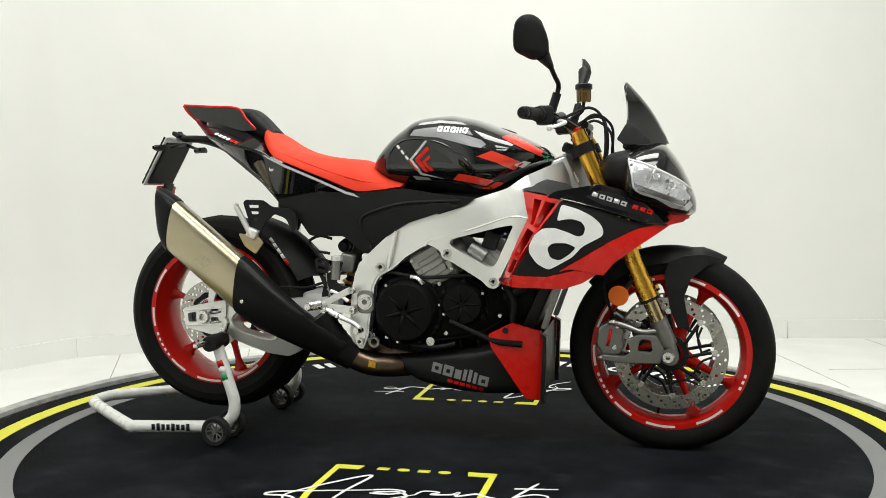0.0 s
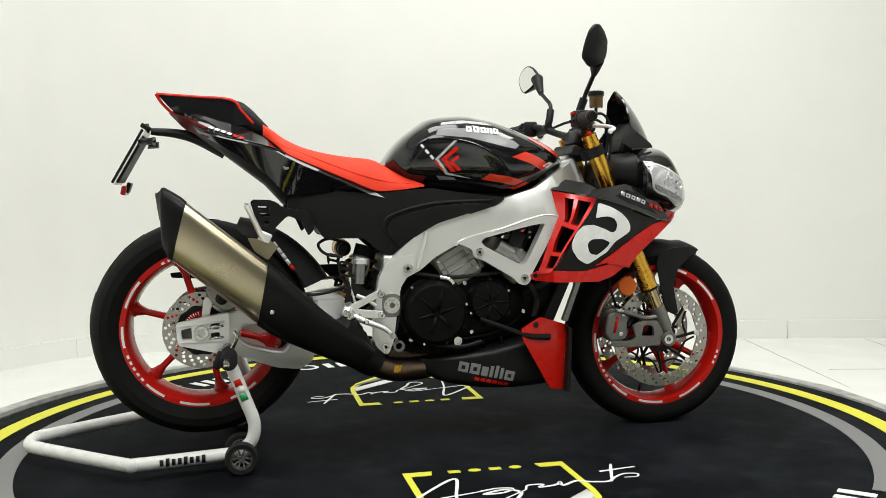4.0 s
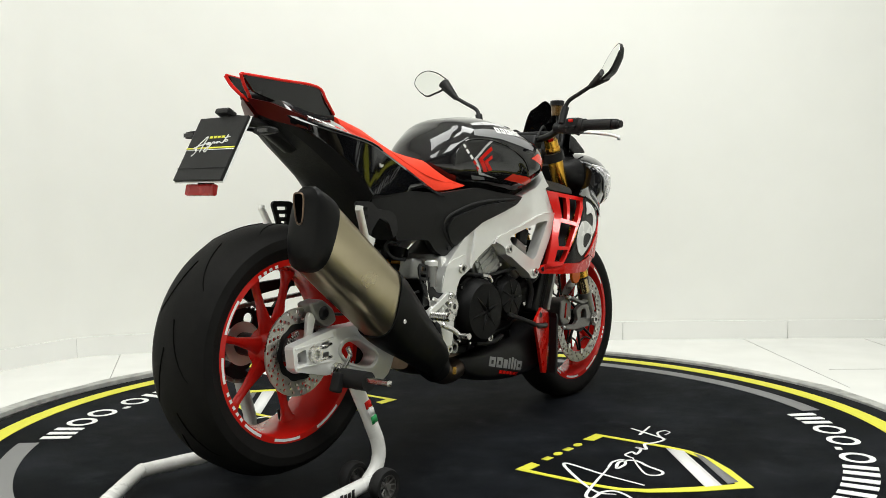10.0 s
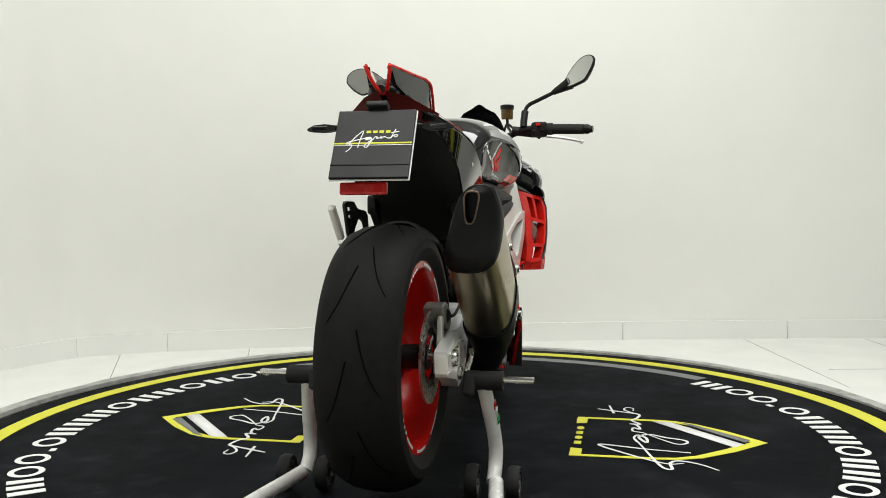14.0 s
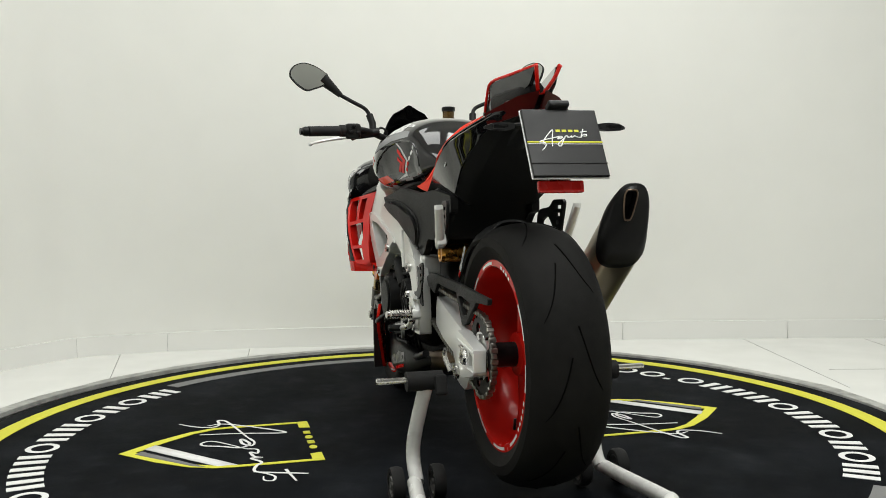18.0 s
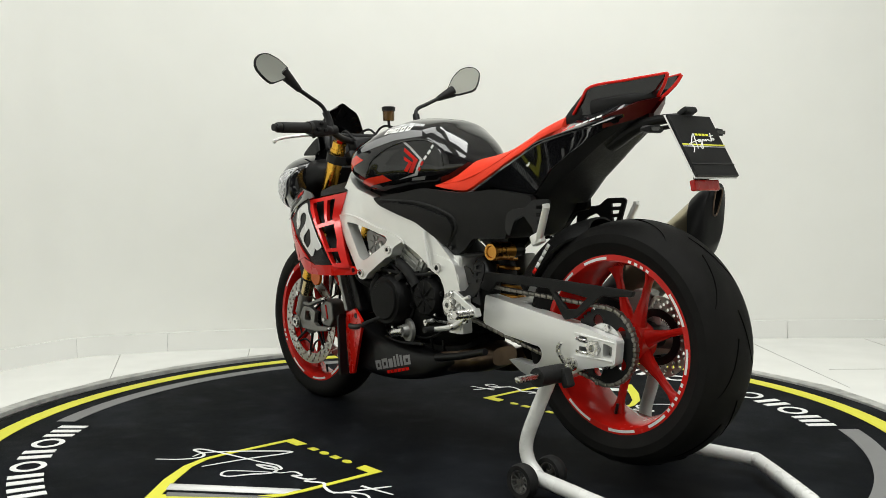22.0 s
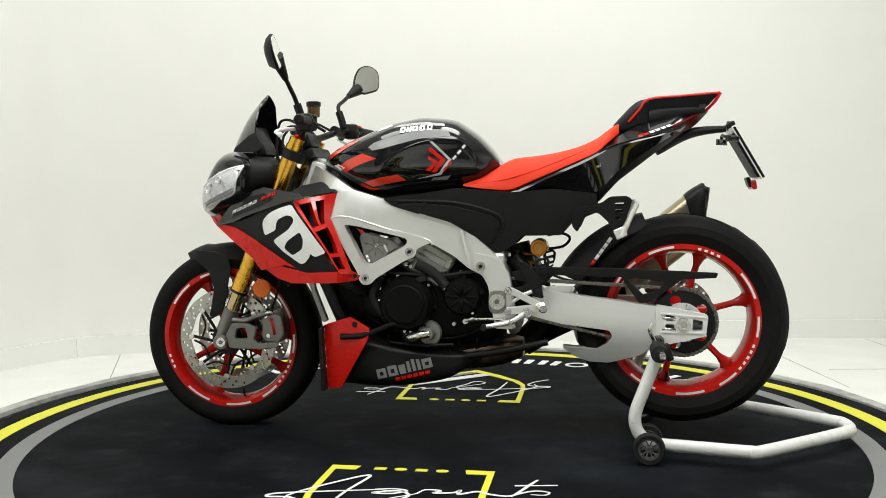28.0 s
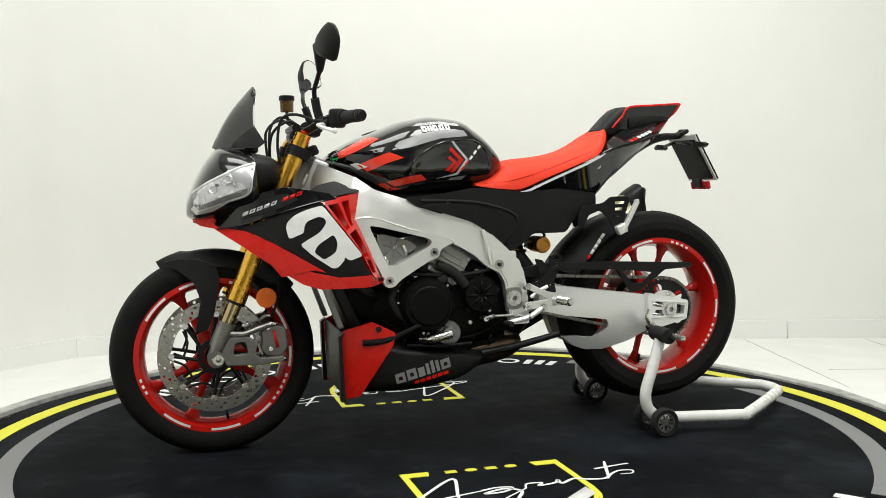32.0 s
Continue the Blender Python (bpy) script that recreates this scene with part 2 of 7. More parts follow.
def loft(rings, cap=True, closed=True):
    bm = bmesh.new()
    bridge(bm, [[bm.verts.new(p) for p in ring] for ring in rings], closed, cap)
    return bm


def section(x, zb, zt, w, n=20, power=2.4, low=1.0, shift=0.0):
    """A closed super-ellipse ring at x, from zb to zt with half width w; low narrows its lower half."""
    out, zc, hz = [], (zb + zt) / 2, (zt - zb) / 2
    for k in range(n):
        a = 2 * math.pi * k / n
        c, s = math.cos(a), math.sin(a)
        yy = math.copysign(abs(c) ** (2 / power), c) * w * (1 if s >= 0 else 1 - (1 - low) * -s)
        out.append((x, yy, zc + shift + math.copysign(abs(s) ** (2 / power), s) * hz))
    return out


def lerp_table(rows, x):
    """Rows of (x, a, b, ...) in rising x: the values at x, smoothly."""
    if x <= rows[0][0]:
        return rows[0][1:]
    for p, q in zip(rows, rows[1:]):
        if x <= q[0]:
            f = (x - p[0]) / (q[0] - p[0])
            return [a + (b - a) * f for a, b in zip(p[1:], q[1:])]
    return rows[-1][1:]


def rounded(outline, r, n=4):
    """Rounds the corners of a closed 2D outline."""
    out, k = [], len(outline)
    for i in range(k):
        a, b, c = (Vector(outline[j % k]) for j in (i - 1, i, i + 1))
        d1, d2 = (a - b), (c - b)
        s = min(r, d1.length * 0.45, d2.length * 0.45)
        p, q = b + d1.normalized() * s, b + d2.normalized() * s
        for j in range(n + 1):
            t = j / n
            out.append(tuple((1 - t) ** 2 * p + 2 * t * (1 - t) * b + t * t * q))
    return out


# ---- the room ----
def build_room():
    floor = tagged(new("floor", mesh_of(floor_mesh(), "floor", M_FLOOR)), "glossy white tiled studio floor round the turntable", "floor", kind="structure")
    # joints between the large tiles
    for a, b in (((-1.523, 1.436), (-1.37, 0.86)), ((-0.937, 1.56), (-0.90, 1.33)), ((1.515, 1.722), (1.551, 0.575)), ((1.618, 0.926), (3.42, 0.911)), ((2.112, 1.69), (2.186, -0.986))):
        d = Vector(b) - Vector(a)
        j = box((0, 0, 0.0), (d.length, 0.0035, 0.0012))
        ob = part("tile_joint", j, M_RIM_EDGE, floor)
        ob.matrix_local = pose((a[0] + b[0]) / 2, (a[1] + b[1]) / 2, 0.0003, 0, 0, math.degrees(math.atan2(d.y, d.x)))
    edge = lathe([(1.545, -0.012), (1.545, 0.004), (1.551, 0.006), (1.602, 0.003), (1.602, -0.002)], (-0.020, 0, 0), (0, 0, 1), 160)
    for v in edge.verts:
        v.co.xy *= 1 + 0.012 * (noise.noise(Vector((v.co.x * 5, v.co.y * 5, 3))) if math.hypot(v.co.x + 0.02, v.co.y) > 1.59 else 0)
    tagged(new("floor_edge", mesh_of(edge, "floor_edge", M_RIM_EDGE)), "scuffed grey rim of the floor round the turntable", "floor edge", kind="structure")

    back = [(3.61, 1.675), (2.39, 1.719), (1.19, 1.743), (0.593, 1.723), (0.047, 1.694), (-0.497, 1.641), (-0.989, 1.579), (-1.314, 1.515), (-1.54, 1.447), (-1.708, 1.371)]
    side = [(-1.708, 1.371), (-1.817, 1.212), (-1.926, 1.043), (-2.127, 0.577), (-2.33, -0.22), (-2.5, -1.5), (-2.55, -5.2)]
    curve = back + side[1:]
    others = {"wall_east": [(3.61, -5.2), (3.61, 1.675)], "wall_south": [(-2.55, -5.2), (3.61, -5.2)]}
    for name, pts in (("wall_north", curve), *others.items()):
        tagged(new(name, mesh_of(wall_strip(pts, 0, CEILING, 0.12), name, M_WALL_DARK if name == "wall_south" else M_WALL, 60)), "plain white painted studio wall, curved at the corner" if name == "wall_north" else "plain grey painted studio wall" if name == "wall_south" else "plain white painted studio wall", "wall", kind="structure")
    for pts in (curve, others["wall_east"]):
        tagged(new("baseboard", mesh_of(wall_strip([(p[0], p[1]) for p in pts], 0, 0.092, -0.010), "baseboard", M_FLOOR, 60)), "low white tiled baseboard along the wall", "baseboard", kind="structure")
    base = [o for o in bpy.data.objects if o.name.startswith("baseboard")][0]
    for x, y, turn in ((-1.700, 1.376, 28), (-1.318, 1.513, 12), (-0.30, 1.660, 5), (0.91, 1.736, 1), (1.74, 1.731, -1.5)):
        part("tile_joint", box((0, 0, 0.045), (0.0018, 0.003, 0.088)), M_JOINT, base).matrix_local = pose(x, y - 0.010, 0, 0, 0, turn)
    tagged(new("ceiling", mesh_of(box((0.5, -1.8, CEILING + 0.06), (7.0, 7.6, 0.12)), "ceiling", M_CEIL)), "white studio ceiling", "ceiling", kind="structure")
    for lx, ly, sx, sy, watts in LIGHTS:
        lamp = thing("ceiling_light", "square white ceiling light panel", "ceiling light", "ceiling lights")
        lamp.location = (lx, ly, CEILING)
        fr = bmesh.new()
        for dx, dy, wx, wy in ((0, sy / 2 + 0.02, sx + 0.08, 0.04), (0, -sy / 2 - 0.02, sx + 0.08, 0.04), (sx / 2 + 0.02, 0, 0.04, sy), (-sx / 2 - 0.02, 0, 0.04, sy)):
            add_box(fr, (dx, dy, -0.02), (wx, wy, 0.04))
        part("frame", fr, M_CEIL, lamp)


def wall_strip(pts, z0, z1, thick):
    """A wall along a plan line, thick to the left of its direction reversed (outwards)."""
    bm = bmesh.new()
    p = [Vector((q.x, q.y)) for q in smooth([Vector((a[0], a[1], 0)) for a in pts], 5)]
    cx = Vector((0.3, -1.5))
    outer = []
    for i, q in enumerate(p):
        d = (p[min(i + 1, len(p) - 1)] - p[max(i - 1, 0)]).normalized()
        nrm = Vector((-d.y, d.x))
        if nrm.dot(q - cx) < 0:
            nrm = -nrm
        outer.append(q + nrm * thick)
    rings = [[bm.verts.new((a.x, a.y, z0)), bm.verts.new((a.x, a.y, z1)), bm.verts.new((b.x, b.y, z1)), bm.verts.new((b.x, b.y, z0))] for a, b in zip(p, outer)]
    bridge(bm, rings)
    return bm


def floor_mesh():
    bm = bmesh.new()
    n = 160
    ring = [(math.cos(2 * math.pi * k / n), math.sin(2 * math.pi * k / n)) for k in range(n)]
    rows = []
    for r in (1.575, 2.2, 4.0, 8.5):
        rows.append([bm.verts.new((r * c - 0.02, r * s, 0)) for c, s in ring])
    low = [bm.verts.new((1.575 * c - 0.02, 1.575 * s, -0.05)) for c, s in ring]
    bridge(bm, [low] + rows, True, False)
    return bm


# ---- the turntable with its printed mat ----
def flat(bm, outline, z):
    vs = [bm.verts.new((p[0], p[1], z)) for p in outline]
    top = bm.faces.new(vs)
    ex = bmesh.ops.extrude_face_region(bm, geom=[top])
    for v in ex["geom"]:
        if isinstance(v, bmesh.types.BMVert):
            v.co.z -= 0.0016
    return bm


def band(r0, r1, a0, a1, z, n=48):
    """A flat printed band of the mat."""
    bm = bmesh.new()
    for k in range(n):
        u, v = a0 + (a1 - a0) * k / n, a0 + (a1 - a0) * (k + 1) / n
        q = [(r0, u), (r1, u), (r1, v), (r0, v)]
        bm.faces.new([bm.verts.new((r * math.cos(radians(a)), r * math.sin(radians(a)), z)) for r, a in q])
    bmesh.ops.remove_doubles(bm, verts=bm.verts, dist=1e-5)
    ex = bmesh.ops.extrude_face_region(bm, geom=bm.faces[:])
    for v in ex["geom"]:
        if isinstance(v, bmesh.types.BMVert):
            v.co.z -= 0.0016
    return bm


def stroke(points, w, z, n=8):
    """A flat brush line through 2D points."""
    pts = [Vector((p[0], p[1], 0)) for p in points]
    pts = smooth(pts, n)
    bm = bmesh.new()
    rows = []
    for i, q in enumerate(pts):
        d = (pts[min(i + 1, len(pts) - 1)] - pts[max(i - 1, 0)]).normalized()
        s = Vector((-d.y, d.x, 0)) * w * (0.35 + 0.65 * math.sin(math.pi * min(1, 0.12 + 0.86 * i / len(pts)))) * 0.5
        rows.append([bm.verts.new((q.x + s.x, q.y + s.y, z)), bm.verts.new((q.x - s.x, q.y - s.y, z)), bm.verts.new((q.x - s.x, q.y - s.y, z - 0.001)), bm.verts.new((q.x + s.x, q.y + s.y, z - 0.001))])
    bridge(bm, rows)
    return bm


def build_turntable():
    table = thing("turntable", "round black show turntable with yellow ring print", "turntable")
    disc = lathe([(0, 0), (0.5, 0), (1.0, 0), (1.512, 0), (1.522, -0.002), (1.522, -0.045), (0, -0.045)], (0, 0, -0.001), (0, 0, 1), 160)
    part("mat", disc, M_MAT, table, "black rubber mat")
    part("ring_print", band(1.3834, 1.444, 0, 360, 0.0010, 160), M_YELLOW, table, "yellow printed ring")
    for a0, a1 in ((-42.3, 41.8), (132.4, 227.7)):
        part("arc_print", band(1.252, 1.315, a0, a1, 0.0010, 60), M_GREYP, table, "grey printed arc")
    # two rows of white marks, one bar or ring for each sign
    signs = "wrnrnnrnnnr.rrw"      # wide blocks, rings, narrow blocks, a dot
    wide = {"w": 1.25, ".": 0.45, "n": 0.95}
    for start, end in ((229.2, 316.8), (43.6, 131.0)):
        total = sum(wide.get(c, 1.0) for c in signs)
        a = start
        for c in signs:
            da = (end - start) * wide.get(c, 1.0) / total
            if c == "r":
                part("printed_mark", ring_mark(1.223, a + da / 2, da * 0.40 * math.pi / 180 * 1.223, 0.049, 0.017), M_WHITEP, table)
            elif c == ".":
                part("printed_mark", band(1.178, 1.196, a + da * 0.25, a + da * 0.75, 0.0010, 2), M_WHITEP, table)
            else:
                bars = ((0.08, 0.26), (0.41, 0.59), (0.74, 0.92)) if c == "w" else ((0.13, 0.38), (0.60, 0.85))
                mark = bmesh.new()
                for p, q in bars:
                    join(mark, band(1.176, 1.268, a + da * p, a + da * q, 0.0010, 2))
                part("printed_mark", mark, M_WHITEP, table)
            a += da
    for turn, xx, yy in ((0, 0.020, -0.413), (180, 0.0165, 0.406)):
        emblem(table, turn, xx, yy)
    return table


def join(bm, other):
    me = bpy.data.meshes.new("tmp")
    other.to_mesh(me)
    other.free()
    bm.from_mesh(me)
    bpy.data.meshes.remove(me)
    return bm


def ring_mark(r, a, hw, hr, w):
    """An oval ring printed on the mat at radius r and angle a."""
    bm = bmesh.new()
    c, t = Vector((math.cos(radians(a)), math.sin(radians(a)))), Vector((-math.sin(radians(a)), math.cos(radians(a))))
    n = 24
    rows = []
    for k in range(n + 1):
        g = 2 * math.pi * k / n
        o = c * r + t * hw * math.cos(g) + c * hr * math.sin(g)
        i = c * r + t * (hw - w) * math.cos(g) + c * (hr - w) * math.sin(g)
        rows.append([bm.verts.new((o.x, o.y, 0.001)), bm.verts.new((i.x, i.y, 0.001)), bm.verts.new((i.x, i.y, 0)), bm.verts.new((o.x, o.y, 0))])
    bridge(bm, rows, True, False)
    return bm


BRUSH_LINES = (((-0.309, 0.412), (-0.259, 0.363), (-0.236, 0.310), (-0.262, 0.285), (-0.318, 0.287), (-0.305, 0.262), (-0.20, 0.232), (-0.10, 0.208), (-0.030, 0.190)),
               ((-0.150, 0.347), (-0.131, 0.221), (-0.101, 0.082), (-0.19, 0.165), (-0.268, 0.270), (-0.258, 0.322)),
               ((-0.060, 0.195), (-0.012, 0.185), (0.024, 0.197), (-0.010, 0.222), (-0.060, 0.222), (0.0, 0.200), (0.036, 0.230), (0.006, 0.285), (-0.016, 0.335), (-0.046, 0.342), (-0.062, 0.312), (-0.010, 0.262), (0.054, 0.214)),
               ((0.054, 0.214), (0.070, 0.182), (0.110, 0.184), (0.095, 0.204), (0.145, 0.194), (0.160, 0.174), (0.160, 0.204), (0.205, 0.178), (0.239, 0.195), (0.285, 0.202), (0.318, 0.172), (0.352, 0.152), (0.385, 0.160), (0.375, 0.182), (0.340, 0.182)),
               ((0.350, 0.062), (0.335, 0.100), (0.317, 0.147), (0.293, 0.206)), ((0.405, 0.100), (0.294, 0.118)))


def emblem(table, turn, x0, y0):
    """The yellow shield outline with stripes and a white brush line, base edge at y0."""
    c, s = math.cos(radians(turn)), math.sin(radians(turn))

    def put(u, v):
        x, y = u, -v
        return (c * x - s * y + x0, s * x + c * y + y0)

    W, L = 0.2295, 0.580
    side = [(W, 0.0), (W, 0.12), (W, 0.25), (W * 0.97, 0.31), (W * 0.84, 0.38), (W * 0.5, 0.475), (0.0, L)]
    inner = [(W - 0.018, 0.0), (W - 0.018, 0.12), (W - 0.018, 0.25), (W * 0.97 - 0.018, 0.302), (W * 0.84 - 0.022, 0.365), (W * 0.5 - 0.02, 0.445), (0.0, L - 0.047)]
    bm = bmesh.new()
    for m in (1, -1):
        rows = [[bm.verts.new((*put(m * a[0], a[1]), 0.001)), bm.verts.new((*put(m * b[0], b[1]), 0.001)), bm.verts.new((*put(m * b[0], b[1]), -0.0005)), bm.verts.new((*put(m * a[0], a[1]), -0.0005))] for a, b in zip(side, inner)]
        bridge(bm, rows)
        flat(bm, [put(m * (W - 0.018), 0), put(m * (W - 0.018), 0.034), put(m * (W - 0.075), 0.034), put(m * (W - 0.082), 0)], 0.001)
    part("shield_print", bm, M_YELLOW, table, "yellow shield outline")
    for k in range(4):
        u, bm = -0.088 + 0.058 * k, bmesh.new()
        if k % 2:
            o = [put(u + 0.018 * math.cos(g * math.pi / 8), 0.017 + 0.012 * math.sin(g * math.pi / 8)) for g in range(16)]
            flat(bm, o, 0.0012)
        else:
            flat(bm, [put(u - 0.017, 0.006), put(u + 0.017, 0.006), put(u + 0.017, 0.028), put(u - 0.017, 0.028)], 0.0012)
        part("printed_sign", bm, M_YELLOW, table)
    bm = flat(bmesh.new(), [put(W - 0.022, 0.245), put(W - 0.020, 0.300), put(-0.030, 0.508), put(-0.068, 0.478)], 0.0011)
    part("stripe_print", bm, M_WHITEP, table, "white diagonal stripe")
    bm = flat(bmesh.new(), [put(W - 0.022, 0.330), put(W - 0.040, 0.368), put(0.022, 0.532), put(-0.008, 0.515)], 0.0011)
    part("stripe_print", bm, M_GREYP, table, "grey diagonal stripe")
    bm = bmesh.new()
    for k, q in enumerate(BRUSH_LINES):
        join(bm, stroke([put(*p) for p in q], 0.0095, 0.0018 + 0.0001 * k))
    part("brush_print", bm, M_WHITEP, table, "white brush-written line")


# ---- the motorcycle: x forward, y to its left, z up, z = 0 on the mat ----
REAR, FRONT = (-0.737, 0.0, 0.3745), (0.701, 0.0, 0.290)
RR, FR = 0.316, 0.298


def surface(rows, power):
    """The half width of a lofted body at (x, z)."""
    fine = [(p.x, p.y, p.z, max(0.002, q.y)) for p, q in zip(smooth([Vector((r[0], r[1], r[2])) for r in rows], 4), smooth([Vector((r[0], r[3], 0)) for r in rows], 4))]
    def f(x, z):
        zb, zt, w = lerp_table(fine, x)
        u = min(0.999, abs((z - (zb + zt) / 2) / max(1e-4, (zt - zb) / 2)))
        return w * (1 - u ** power) ** (1 / power)
    return f


def body(rows, power=2.4, n=28, steps=4, low=1.0):
    """A lofted body through rows of (x, low z, high z, half width)."""
    pts = smooth([Vector((r[0], r[1], r[2])) for r in rows], steps)
    wid = smooth([Vector((r[0], r[3], 0)) for r in rows], steps)
    return loft([section(p.x, p.y, p.z, max(0.002, q.y), n, power, low) for p, q in zip(pts, wid)])


TANK = [(-0.192, 0.835, 0.858, 0.060), (-0.173, 0.815, 0.888, 0.092), (-0.137, 0.785, 0.928, 0.122), (-0.093, 0.768, 0.962, 0.142),
        (-0.048, 0.758, 0.986, 0.158), (0.040, 0.748, 0.995, 0.182), (0.093, 0.742, 0.988, 0.197), (0.145, 0.742, 0.976, 0.206),
        (0.216, 0.760, 0.948, 0.202), (0.268, 0.785, 0.927, 0.178), (0.321, 0.820, 0.900, 0.130), (0.356, 0.842, 0.874, 0.074), (0.366, 0.848, 0.856, 0.036)]
SEAT = [(-0.552, 0.930, 0.968, 0.080), (-0.520, 0.902, 0.945, 0.135), (-0.487, 0.872, 0.921, 0.162), (-0.437, 0.850, 0.898, 0.165),
        (-0.370, 0.821, 0.881, 0.154), (-0.303, 0.793, 0.871, 0.145), (-0.252, 0.770, 0.866, 0.140), (-0.220, 0.762, 0.858, 0.139), (-0.150, 0.769, 0.818, 0.140), (-0.087, 0.780, 0.790, 0.138)]
TAIL = [(-0.772, 0.962, 0.985, 0.034), (-0.756, 0.950, 0.974, 0.062), (-0.730, 0.934, 0.954, 0.101), (-0.671, 0.900, 0.933, 0.130), (-0.609, 0.862, 0.918, 0.144), (-0.549, 0.816, 0.903, 0.154), (-0.514, 0.778, 0.890, 0.159),
        (-0.494, 0.756, 0.878, 0.161), (-0.445, 0.756, 0.854, 0.162), (-0.393, 0.760, 0.832, 0.157), (-0.340, 0.762, 0.809, 0.150), (-0.255, 0.756, 0.771, 0.144), (-0.210, 0.748, 0.760, 0.142)]
TAIL_Y = -0.012      # the tail sits a little to the right of the wheels' plane
COWL = [(0.578, 0.715, 0.872, 0.200), (0.590, 0.700, 0.884, 0.220), (0.630, 0.690, 0.897, 0.215), (0.675, 0.684, 0.899, 0.200), (0.700, 0.682, 0.878, 0.186),
        (0.728, 0.682, 0.838, 0.158), (0.752, 0.686, 0.790, 0.118), (0.768, 0.695, 0.748, 0.068), (0.772, 0.702, 0.730, 0.036)]
PAN_ROWS = [(-0.140, 0.240, 0.268, 0.095), (-0.085, 0.212, 0.272, 0.126), (-0.035, 0.186, 0.278, 0.142), (0.030, 0.171, 0.286, 0.150), (0.110, 0.160, 0.298, 0.154), (0.200, 0.156, 0.314, 0.152), (0.300, 0.160, 0.335, 0.140)]
P_TANK, P_TAIL, P_COWL = 2.5, 5.0, 2.4


def tail_deck_edge(x, w, zt):
    """The inner upper edge of the tail's sloping deck."""
    f = min(1.0, max(0.0, (-0.50 - x) / 0.08))
    return w - 0.014 - f * 0.40 * w, zt - 0.010 + f * 0.048


def tail_skin(x, z):
    """Half width of the tail: sides that lean in towards the lower edge, a deck that slopes up inwards."""
    zb, zt, w = lerp_table(TAIL, x)
    if z > zt:
        wi, zi = tail_deck_edge(x, w, zt)
        return w - (w - wi) * min(1.0, (z - zt) / max(1e-4, zi - zt))
    bw = min(w * 0.83, 0.126)
    return bw + (w - bw) * max(0.0, (z - zb) / (zt - zb))


def tail_body():
    """The gloss shell of the tail, open below, where the tray closes it."""
    rings = []
    for x, zb, zt, w in TAIL:
        bw = min(w * 0.83, 0.126)
        half = [(bw - 0.006, zb), (bw, zb + 0.004), (w, zt - 0.012), (w - 0.004, zt - 0.004), tail_deck_edge(x, w, zt)]
        rings.append([(x, TAIL_Y + y, z) for y, z in half] + [(x, TAIL_Y - y, z) for y, z in reversed(half)])
    return loft(rings, False, False)


def tray_body():
    """The matte tray that closes the tail from below, with a keel along its middle."""
    rings = []
    for x, zb, zt, w in TAIL[1:]:
        bw = min(w * 0.83, 0.126) - 0.004
        low = zb - 0.004 - 0.022 * min(1.0, max(0.0, (x + 0.76) / 0.15)) * min(1.0, max(0.0, (-0.30 - x) / 0.1))
        half = [(bw, zb + 0.020), (bw, zb + 0.001), (bw * 0.80, low + 0.006), (bw * 0.66, low)]
        rings.append([(x, TAIL_Y + y, z) for y, z in half] + [(x, TAIL_Y - y, z) for y, z in reversed(half)])
    return loft(rings)


def seat_body():
    """The seat: widest along its lower edge, with a crease and a rounded crown."""
    rings = []
    pts = smooth([Vector((r[0], r[1], r[2])) for r in SEAT], 4)
    wid = smooth([Vector((r[0], r[3], 0)) for r in SEAT], 4)
    for p, q in zip(pts, wid):
        w, h = q.y * 0.915, p.z - p.y
        half = [(w - 0.008, p.y), (w, p.y + 0.06 * h), (w * 0.985, p.y + 0.24 * h), (w * 0.93, p.y + 0.48 * h), (w * 0.84, p.y + 0.72 * h), (w * 0.68, p.y + 0.90 * h), (w * 0.42, p.y + 0.975 * h), (w * 0.14, p.z)]
        rings.append([(p.x, y - 0.004, z) for y, z in half] + [(p.x, -y - 0.004, z) for y, z in reversed(half)])
    return loft(rings)


def seat_skin(s):
    """y of the seat's flank on side s."""
    pts = [(p.x, p.y, p.z, q.y) for p, q in zip(smooth([Vector((r[0], r[1], r[2])) for r in SEAT], 4), smooth([Vector((r[0], r[3], 0)) for r in SEAT], 4))]
    rows = [(0.0, 0.95), (0.06, 0.985), (0.24, 0.97), (0.48, 0.916), (0.72, 0.827), (0.90, 0.67), (1.0, 0.14)]

    def y(x, z):
        zb, zt, w = lerp_table(pts, x)
        return -0.004 + s * 0.93 * w * lerp_table(rows, min(1.0, max(0.0, (z - zb) / max(1e-4, zt - zb))))[0]
    return y


KNEE = [(-0.130, 0.840), (-0.120, 0.882), (-0.080, 0.915), (-0.010, 0.918), (0.060, 0.900), (0.120, 0.862), (0.150, 0.825), (0.17, 0.79)]


def knee_dent(x, z):
    """How far the tank's flank is drawn in under its knee ridge."""
    if not -0.15 < x < 0.17:
        return 1.0
    below = max(0.0, lerp_table(KNEE, x)[0] - z) if x > -0.13 else 0.0
    edge = min(1.0, (x + 0.15) / 0.06, (0.17 - x) / 0.05)
    return 1.0 - edge * (0.05 * min(1.0, below / 0.022) + 0.55 * below)


def tank_body():
    bm = body(TANK, P_TANK, 72, 8)
    for v in bm.verts:
        v.co.y *= knee_dent(v.co.x, v.co.z)
    return bm


def on_side(rows, power, s, lift=0.0015):
    """y of a body's skin on side s, for decals."""
    f = tail_skin if rows is TAIL else surface(rows, power)
    shift = TAIL_Y if rows is TAIL else 0.0
    if rows is TANK:
        return lambda x, z: s * (f(x, z) * knee_dent(x, z) + lift)
    return lambda x, z: s * (f(x, z) + lift) + shift


